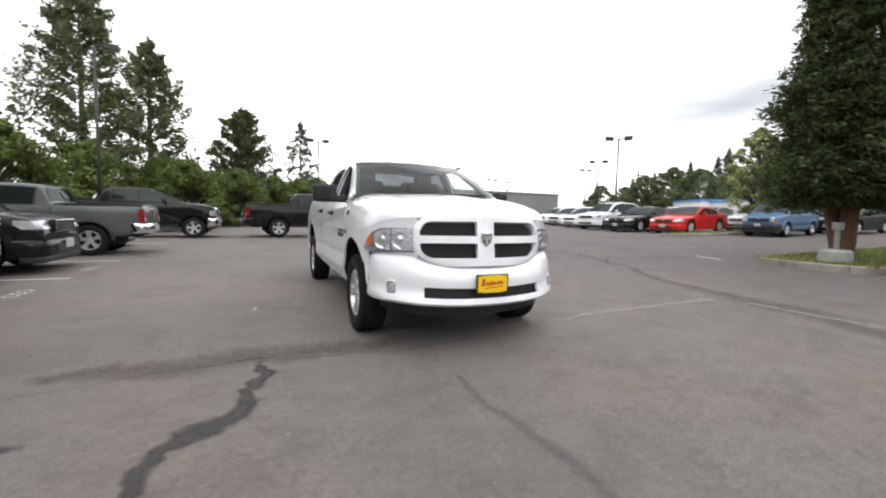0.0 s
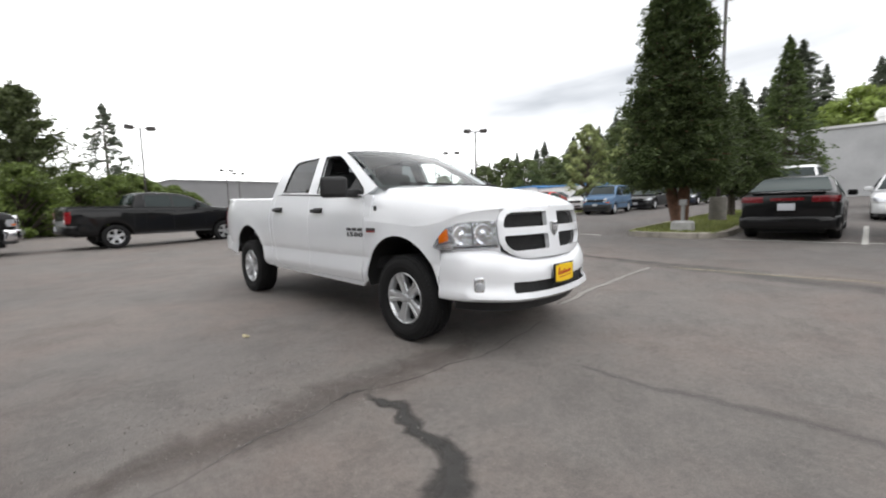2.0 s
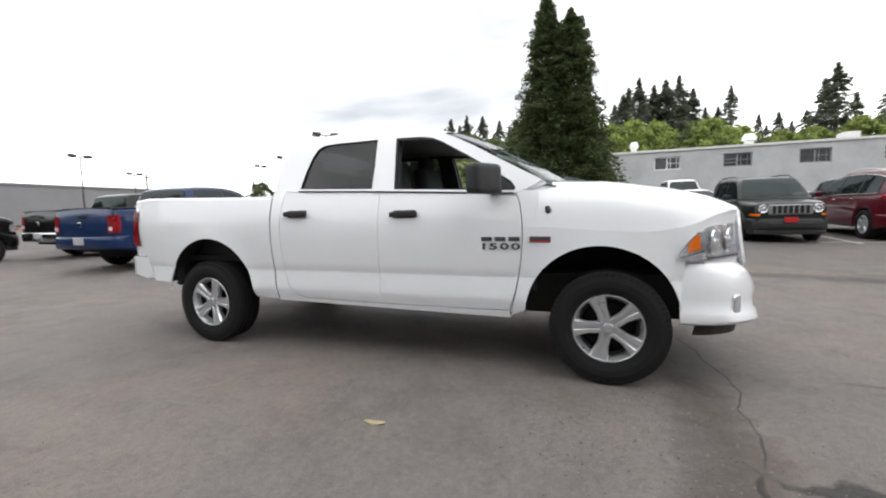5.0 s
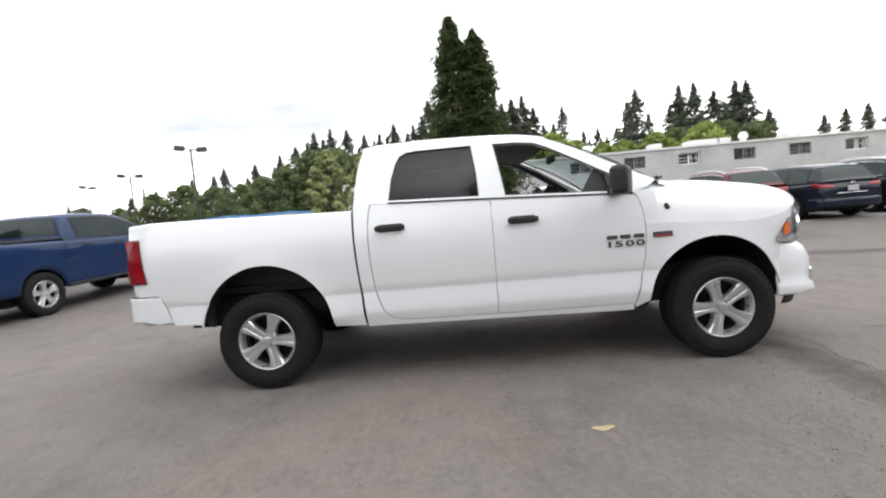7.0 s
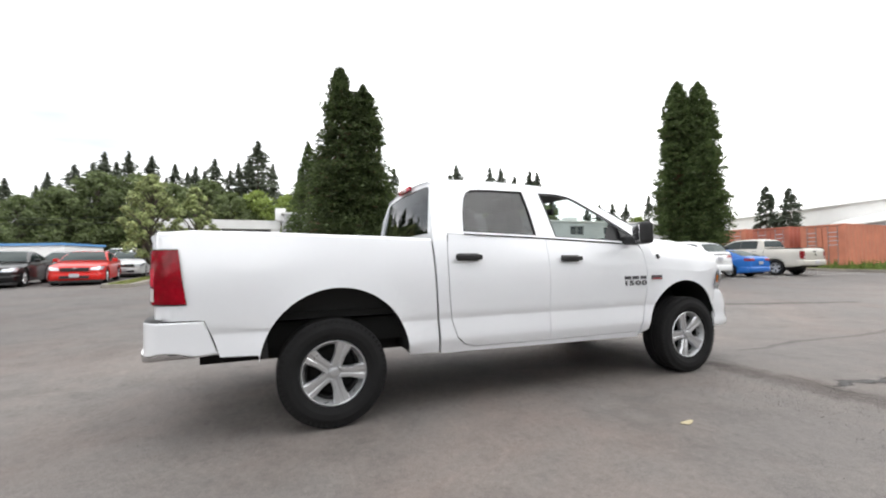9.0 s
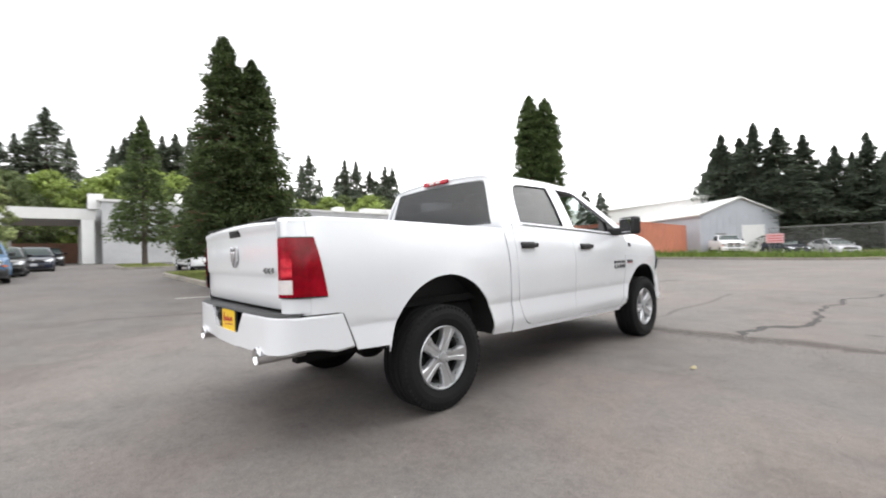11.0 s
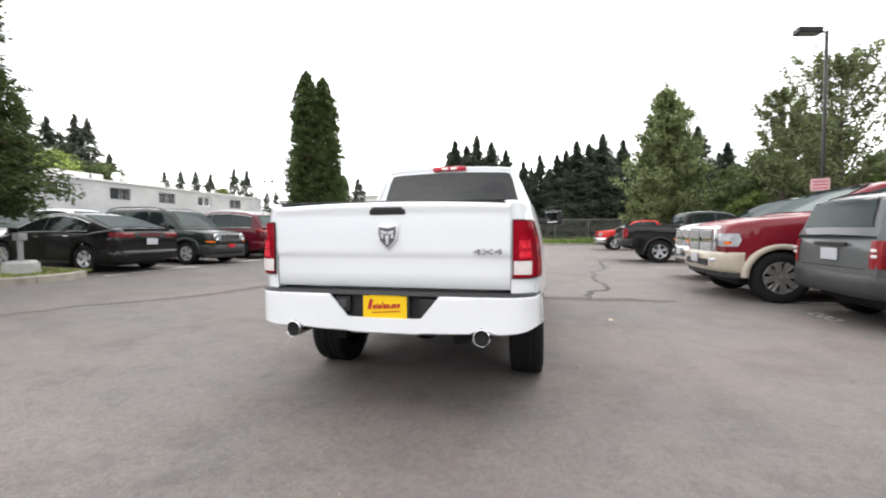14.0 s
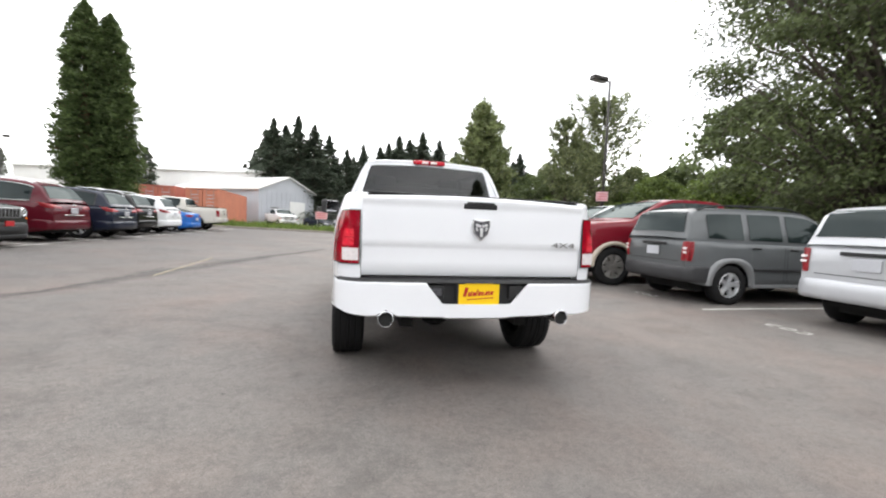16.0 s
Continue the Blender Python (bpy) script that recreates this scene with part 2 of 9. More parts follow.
M_TARFADE = mat("old_tar_seal", (0.075, 0.075, 0.076), rough=0.75, vary=0.4, scale=10, bump=0.2, bscale=70)


def worn(m, lo, hi, scale, cover=1.0):
    """Let a ground mark thin out towards its edges and in patches, showing the asphalt below."""
    t = m.node_tree
    out = t.nodes["Material Output"]
    src = out.inputs[0].links[0].from_socket
    at = t.nodes.new("ShaderNodeAttribute")
    at.attribute_name = "inside"
    n = t.nodes.new("ShaderNodeTexNoise")
    n.inputs["Scale"].default_value = scale
    n.inputs["Detail"].default_value = 8
    n.inputs["Roughness"].default_value = 0.7
    co = t.nodes.new("ShaderNodeTexCoord")
    t.links.new(co.outputs["Object"], n.inputs["Vector"])
    ad = t.nodes.new("ShaderNodeMath")
    ad.operation = "ADD"
    t.links.new(at.outputs["Fac"], ad.inputs[0])
    t.links.new(n.outputs[0], ad.inputs[1])
    mr = t.nodes.new("ShaderNodeMapRange")
    mr.inputs[1].default_value, mr.inputs[2].default_value, mr.inputs[4].default_value = lo, hi, cover
    t.links.new(ad.outputs[0], mr.inputs[0])
    tr = t.nodes.new("ShaderNodeBsdfTransparent")
    mx = t.nodes.new("ShaderNodeMixShader")
    t.links.new(mr.outputs[0], mx.inputs[0])
    t.links.new(tr.outputs[0], mx.inputs[1])
    t.links.new(src, mx.inputs[2])
    t.links.new(mx.outputs[0], out.inputs[0])
    return m


worn(M_TAR, 0.62, 1.35, 13, 0.9)
M_CRACK = worn(mat("fine_crack", (0.04, 0.039, 0.038), rough=0.8, vary=0.3, scale=14), 0.55, 1.2, 10, 0.5)
M_FAINT = worn(mat("faint_seal", (0.085, 0.085, 0.086), rough=0.8, vary=0.4, scale=10), 0.6, 1.6, 3, 0.28)
M_TARFADE = worn(M_TARFADE, 0.5, 1.6, 4, 0.42)
M_LEAF = mat("dry_leaf", (0.62, 0.55, 0.36), rough=0.7, vary=0.2, scale=60)
M_HILL = mat("hill_undergrowth", (0.10, 0.14, 0.04), rough=0.95, vary=0.5, scale=0.2)


def asphalt():
    m = bpy.data.materials.new("asphalt")
    m.use_nodes = True
    t = m.node_tree
    b = t.nodes["Principled BSDF"]
    co = t.nodes.new("ShaderNodeTexCoord")

    def noise_(scale, detail, rough=0.6, dist=0.0):
        n = t.nodes.new("ShaderNodeTexNoise")
        n.inputs["Scale"].default_value = scale
        n.inputs["Detail"].default_value = detail
        n.inputs["Roughness"].default_value = rough
        n.inputs["Distortion"].default_value = dist
        t.links.new(co.outputs["Object"], n.inputs["Vector"])
        return n.outputs[0]

    def ramp(src, stops):
        r = t.nodes.new("ShaderNodeValToRGB")
        els = r.color_ramp.elements
        els[0].position, els[0].color = stops[0][0], (*stops[0][1], 1)
        els[1].position, els[1].color = stops[-1][0], (*stops[-1][1], 1)
        for p, c in stops[1:-1]:
            e = els.new(p)
            e.color = (*c, 1)
        t.links.new(src, r.inputs[0])
        return r.outputs[0]

    def mix(a, c, fac, mode="MULTIPLY"):
        n = t.nodes.new("ShaderNodeMix")
        n.data_type = "RGBA"
        n.blend_type = mode
        n.inputs[0].default_value = fac
        t.links.new(a, n.inputs[6])
        t.links.new(c, n.inputs[7])
        return n.outputs[2]

    big = ramp(noise_(0.30, 5, 0.6, 0.15), [(0.30, (0.122, 0.112, 0.105)), (0.46, (0.139, 0.128, 0.120)), (0.60, (0.153, 0.141, 0.131)), (0.76, (0.172, 0.157, 0.144))])
    stain = ramp(noise_(0.85, 7, 0.72, 0.25), [(0.34, (0.80, 0.79, 0.78)), (0.5, (1.0, 1.0, 1.0)), (0.72, (1.08, 1.07, 1.05))])
    mottle = ramp(noise_(3.4, 7, 0.78, 0.1), [(0.30, (0.80, 0.80, 0.80)), (0.5, (1.0, 1.0, 1.0)), (0.70, (1.13, 1.12, 1.11))])
    stone = ramp(noise_(260, 2, 0.6), [(0.58, (1, 1, 1)), (0.70, (1.75, 1.72, 1.66))])
    grain = ramp(noise_(120, 3, 0.7), [(0.3, (0.60, 0.60, 0.60)), (0.5, (1, 1, 1)), (0.72, (1.45, 1.43, 1.40))])
    fine = ramp(noise_(22, 6, 0.8), [(0.3, (0.72, 0.72, 0.72)), (0.7, (1.22, 1.22, 1.22))])
    warm = ramp(noise_(0.55, 6, 0.65, 0.3), [(0.42, (1.0, 1.0, 1.0)), (0.58, (1.06, 0.98, 0.95)), (0.72, (1.14, 0.96, 0.91))])
    spots = ramp(noise_(5.5, 4, 0.6, 0.5), [(0.28, (0.72, 0.72, 0.72)), (0.36, (1, 1, 1)), (0.8, (1.04, 1.04, 1.04))])
    # the lane to the east was laid later and is darker
    sx = t.nodes.new("ShaderNodeSeparateXYZ")
    t.links.new(co.outputs["Object"], sx.inputs[0])
    wav = t.nodes.new("ShaderNodeMath")
    wav.operation = "MULTIPLY_ADD"
    wav.inputs[1].default_value = 3.0
    t.links.new(noise_(0.35, 4, 0.6), wav.inputs[0])
    t.links.new(sx.outputs[0], wav.inputs[2])
    lane = t.nodes.new("ShaderNodeMapRange")
    lane.inputs[1].default_value, lane.inputs[2].default_value = 3.2, 8.0
    t.links.new(wav.outputs[0], lane.inputs[0])
    newer = ramp(lane.outputs[0], [(0.0, (1.0, 1.0, 1.0)), (1.0, (0.72, 0.73, 0.745))])
    big = mix(big, newer, 1.0)
    c = mix(mix(mix(mix(mix(mix(mix(big, stain, 0.85), mottle, 0.9), warm, 0.8), spots, 0.6), grain, 0.8), fine, 0.9), stone, 0.8)
    t.links.new(c, b.inputs["Base Color"])
    b.inputs["Roughness"].default_value = 0.82
    bp = t.nodes.new("ShaderNodeBump")
    bp.inputs["Strength"].default_value = 0.6
    bp.inputs["Distance"].default_value = 0.01
    t.links.new(noise_(160, 3), bp.inputs["Height"])
    t.links.new(bp.outputs[0], b.inputs["Normal"])
    return m


M_ASPHALT = asphalt()


# ---- mesh helpers ----
def link_mesh(name, bm, material, parent=None, label="", smooth=False):
    me = bpy.data.meshes.new(name)
    bm.normal_update()
    bm.to_mesh(me)
    bm.free()
    return link_data(name, me, material, parent, label, smooth)


def link_data(name, me, material, parent=None, label="", smooth=False):
    if material is not None and not me.materials:
        me.materials.append(material)
    if smooth:
        me.shade_smooth()
    ob = new(name, me)
    if parent is not None:
        ob.parent = parent
    if label:
        ob["label"] = label
    return ob


def part(name, bm, material, parent, label="", smooth=False):
    return link_mesh(name, bm, material, parent, label, smooth)


def grid_mesh(name, rows, closed=False):
    """A sheet of quads through rows of points."""
    bm = bmesh.new()
    vs = [[bm.verts.new(p) for p in row] for row in rows]
    for a, b in zip(vs, vs[1:]):
        for n in range(len(a) - (0 if closed else 1)):
            q = [a[n], a[(n + 1) % len(a)], b[(n + 1) % len(a)], b[n]]
            if len({tuple(round(c, 6) for c in v.co) for v in q}) > 2:
                try:
                    bm.faces.new(q)
                except ValueError:
                    pass
    return bm


def box(bm, c, s, rot=None):
    m = Matrix.Translation(c) @ (rot or Matrix.Identity(4)) @ Matrix.Diagonal((*s, 1))
    return bmesh.ops.create_cube(bm, size=1, matrix=m)["verts"]


def rbox(c, s, r=0.02, seg=2, rot=None):
    bm = bmesh.new()
    box(bm, c, s, rot)
    bmesh.ops.bevel(bm, geom=bm.edges[:], offset=r, segments=seg, affect="EDGES", profile=0.6)
    return bm


def prism(bm, pts, axis, a, b):
    """Extrude a 2D outline along an axis from a to b. The outline gives the other two coordinates in order."""
    def at(p, v):
        return {"x": (v, p[0], p[1]), "y": (p[0], v, p[1]), "z": (p[0], p[1], v)}[axis]
    lo = [bm.verts.new(at(p, a)) for p in pts]
    hi = [bm.verts.new(at(p, b)) for p in pts]
    n = len(pts)
    bm.faces.new(lo)
    bm.faces.new(hi[::-1])
    for i in range(n):
        bm.faces.new([lo[i], hi[i], hi[(i + 1) % n], lo[(i + 1) % n]])
    bmesh.ops.recalc_face_normals(bm, faces=bm.faces[:])
    return bm


def tube(bm, pts, radii, seg=10, cap=True):
    rings = []
    for i, p in enumerate(pts):
        p = Vector(p)
        d = (Vector(pts[min(i + 1, len(pts) - 1)]) - Vector(pts[max(i - 1, 0)])).normalized()
        u = d.orthogonal().normalized()
        w = d.cross(u)
        r = radii[i] if hasattr(radii, "__len__") else radii
        r = float(r)
        rings.append([bm.verts.new(p + r * (math.cos(a) * u + math.sin(a) * w)) for a in [2 * math.pi * k / seg for k in range(seg)]])
    for a, b in zip(rings, rings[1:]):
        off = min(range(seg), key=lambda k: (a[0].co - b[k].co).length)
        for k in range(seg):
            bm.faces.new([a[k], a[(k + 1) % seg], b[(k + 1 + off) % seg], b[(k + off) % seg]])
    if cap:
        bm.faces.new(rings[0][::-1])
        bm.faces.new(rings[-1])
    return bm


def lathe(bm, profile, seg=32, m=None):
    """Turn (x, r) points about the x axis."""
    m = m or Matrix.Identity(4)
    rings = []
    for x, r in profile:
        rings.append([bm.verts.new(m @ Vector((x, r * math.cos(a), r * math.sin(a)))) for a in [2 * math.pi * k / seg for k in range(seg)]])
    for a, b in zip(rings, rings[1:]):
        for k in range(seg):
            bm.faces.new([a[k], a[(k + 1) % seg], b[(k + 1) % seg], b[k]])
    return rings


def interp(stops, v):
    return float(np.interp(v, [s[0] for s in stops], [s[1] for s in stops]))


def smooth_interp(stops, v):
    """Through the stops with eased slopes (monotone cubic)."""
    xs, ys = [s[0] for s in stops], [s[1] for s in stops]
    if v <= xs[0]:
        return ys[0]
    if v >= xs[-1]:
        return ys[-1]
    d = [(ys[i + 1] - ys[i]) / (xs[i + 1] - xs[i]) for i in range(len(xs) - 1)]
    m = [d[0]] + [0 if a * b <= 0 else 2 * a * b / (a + b) for a, b in zip(d, d[1:])] + [d[-1]]
    i = max(k for k in range(len(xs) - 1) if xs[k] <= v)
    h = xs[i + 1] - xs[i]
    s = (v - xs[i]) / h
    return (2 * s**3 - 3 * s**2 + 1) * ys[i] + (s**3 - 2 * s**2 + s) * h * m[i] + (-2 * s**3 + 3 * s**2) * ys[i + 1] + (s**3 - s**2) * h * m[i + 1]


# ---- ground ----
def gz(x, y):
    z = 0.028 * (max(0.0, min(x, 48.0) - 0.5))
    if x > 62:
        k = min(1.0, (x - 62) / 60)
        z += 11 * k * k * (3 - 2 * k) * math.exp(-((y + 5) / 75.0) ** 4)
    return z


def axis_steps(lo, hi, mid_lo, mid_hi, fine, coarse):
    out, v = [], mid_lo
    while v < mid_hi:
        out.append(v)
        v += fine
    v = mid_lo
    left = []
    while v > lo:
        v -= coarse
        coarse *= 1.35
        left.append(v)
    c2, v, right = 3.0, mid_hi, []
    while v < hi:
        right.append(v)
        v += c2
        c2 *= 1.3
    return left[::-1] + out + right


gx = axis_steps(-900, 1200, -12, 125, 1.5, 3.0)
gy = axis_steps(-1000, 1000, -60, 60, 4.0, 4.0)
bm = grid_mesh("ground", [[(x, y, gz(x, y)) for x in gx] for y in gy])
ground = tagged(link_mesh("ground", bm, M_ASPHALT, smooth=True), "weathered grey asphalt car park with patches and cracks", "ground", kind="structure")


def strip(name, pts, width, material, lift=0.004, wobble=0.0, seed=1, label="", parent=None):
    """A flat strip on the ground along a line, with uneven edges if wobble is given."""
    rnd = random.Random(seed)
    dense = []
    for (x0, y0), (x1, y1) in zip(pts, pts[1:]):
        n = max(1, int(math.hypot(x1 - x0, y1 - y0) / (0.06 if wobble else 0.8)))
        dense += [(x0 + (x1 - x0) * k / n, y0 + (y1 - y0) * k / n) for k in range(n)]
    dense.append(pts[-1])
    rows, side = [], 0.0
    for i, (x, y) in enumerate(dense):
        a, b = dense[max(i - 1, 0)], dense[min(i + 1, len(dense) - 1)]
        dx, dy = b[0] - a[0], b[1] - a[1]
        l = math.hypot(dx, dy) or 1
        nx, ny = -dy / l, dx / l
        w = smooth_interp(width, i / (len(dense) - 1)) if hasattr(width, "__len__") else width
        side = side * 0.8 + rnd.uniform(-1, 1) * wobble
        wl, wr = w / 2 * (1 + rnd.uniform(-1, 1) * wobble * 4), w / 2 * (1 + rnd.uniform(-1, 1) * wobble * 4)
        px, py = x + nx * side, y + ny * side
        rows.append([(px + nx * q, py + ny * q, gz(px + nx * q, py + ny * q) + lift) for q in (wl, wl * 0.5, 0.0, -wr * 0.5, -wr)])
    ob = link_mesh(name, grid_mesh(name, rows), material, parent, label)
    # how far in from the edge and the ends each point lies, for worn edges
    n = len(rows)
    fade = ob.data.attributes.new("inside", "FLOAT", "POINT")
    fade.data.foreach_set("value", [v * min(1.0, i / 3, (n - 1 - i) / 3) for i in range(n) for v in (0.0, 0.62, 1.0, 0.62, 0.0)])
    return ob
# ---- parked vehicles ----
P_MIDGREY = paint("mid_grey_arch_paint", (0.21, 0.215, 0.22), metal=0.1)
WHEELS = {}


def wheel_meshes(r, rim, width, spokes=5, rim_mat=None, detail=1):
    key = (r, rim, width, spokes, rim_mat, detail)
    if key in WHEELS:
        return WHEELS[key]
    h = width / 2
    seg = 48 if detail > 1 else 28
    bm = bmesh.new()
    prof = [(h * 0.70, rim * 0.985), (h * 0.86, rim + 0.008), (h * 0.99, rim + (r - rim) * 0.35), (h * 1.0, rim + (r - rim) * 0.6), (h * 0.93, r - 0.035), (h * 0.86, r - 0.012)]
    line = prof[:]
    xs = [0.80, 0.50, 0.46, 0.40, 0.14, 0.10, 0.0] if detail > 1 else [0.8, 0.0]
    for k in xs:
        line.append((h * k, r - (0.009 if k in (0.46, 0.10) else 0.0)))
    line += [(-x, q) for x, q in line[::-1][1:]]
    lathe(bm, line, seg)
    if detail > 1:
        for k in range(60):
            a = 2 * math.pi * k / 60
            rot = Matrix.Rotation(a, 4, "X")
            for side in (1, -1):
                box(bm, rot @ Vector((side * h * 0.885, 0, r - 0.020)), (0.010, 0.018, 0.022), rot)
    bmesh.ops.recalc_face_normals(bm, faces=bm.faces[:])
    tyre = bpy.data.meshes.new("tyre")
    bm.to_mesh(tyre)
    bm.free()
    tyre.materials.append(M_RUBBER)
    if detail < 2:
        tyre.shade_smooth()
    bm = bmesh.new()
    lathe(bm, [(h * 0.80, rim + 0.004), (h * 0.86, rim - 0.004), (h * 0.84, rim - 0.010), (h * 0.66, rim - 0.020), (h * 0.36, rim - 0.032)], seg)
    face_x = h * 0.66
    for k in range(spokes):
        a = 2 * math.pi * (k + 0.0) / spokes
        rot = Matrix.Rotation(a, 4, "X")
        wi, wo = rim * 0.36, rim * 0.56
        pts = [(rim * 0.16, wi), (rim * 0.55, wi * 0.98), (rim - 0.012, wo)]
        ro = []
        for (rad, wd_), dx in zip(pts, (0.0, 0.012, 0.022)):
            row = []
            for sx, sy in ((-0.060, -0.47), (-0.016, -0.5), (0.0, -0.40), (0.0, -0.14), (-0.005, -0.09), (-0.005, 0.09), (0.0, 0.14), (0.0, 0.40), (-0.016, 0.5), (-0.060, 0.47)):
                row.append(bm.verts.new(rot @ Vector((face_x + sx + dx, sy * wd_, rad))))
            ro.append(row)
        for a_, b_ in zip(ro, ro[1:]):
            for n in range(len(a_) - 1):
                bm.faces.new([a_[n], a_[n + 1], b_[n + 1], b_[n]])
    lathe(bm, [(face_x - 0.05, rim * 0.30), (face_x - 0.004, rim * 0.29), (face_x + 0.002, rim * 0.16), (face_x + 0.014, rim * 0.15), (face_x + 0.018, rim * 0.10), (face_x + 0.019, 0.0001)], 20)
    for k in range(5):
        rot = Matrix.Rotation(2 * math.pi * (k + 0.5) / 5, 4, "X")
        lathe(bm, [(face_x - 0.02, 0.013), (face_x + 0.012, 0.012), (face_x + 0.015, 0.0001)], 8, rot @ Matrix.Translation((0, 0, rim * 0.235)))
    bmesh.ops.recalc_face_normals(bm, faces=bm.faces[:])
    rimm = bpy.data.meshes.new("rim")
    bm.to_mesh(rimm)
    bm.free()
    rimm.materials.append(rim_mat or M_ALLOY)
    bm = bmesh.new()
    # inner rim barrel, coloured dark to paint the shade between the spokes, then brake disc
    lathe(bm, [(h * 0.36, rim - 0.033), (h * 0.30, rim - 0.05), (-h * 0.3, rim - 0.05), (-h * 0.3, 0.0001)], 24)
    lathe(bm, [(-h * 0.10, rim * 0.72), (-h * 0.02, rim * 0.71), (-h * 0.02, rim * 0.3)], 24)
    disc = bpy.data.meshes.new("brake")
    bm.to_mesh(disc)
    bm.free()
    disc.materials.append(M_DARK)
    WHEELS[key] = (tyre, rimm, disc)
    return WHEELS[key]


def wheel(parent, x, y, r, rim, width, spokes=5, turn=0.0, detail=1, spin=0.0, rim_mat=None, z=None):
    """A wheel under its vehicle; the outside faces away from x = 0."""
    hub = new("wheel", None)
    hub.parent = parent
    hub.empty_display_size = 0.1
    hub.matrix_basis = pose(x, y, r if z is None else z, 0, 0, (0 if x > 0 else 180) + turn) @ Matrix.Rotation(spin, 4, "X")
    t, m, d = wheel_meshes(r, rim, width, spokes, rim_mat, detail)
    for nm, me in (("tyre", t), ("rim", m), ("dark_barrel_and_disc", d)):
        o = new(nm, me)
        o.parent = hub
    return hub


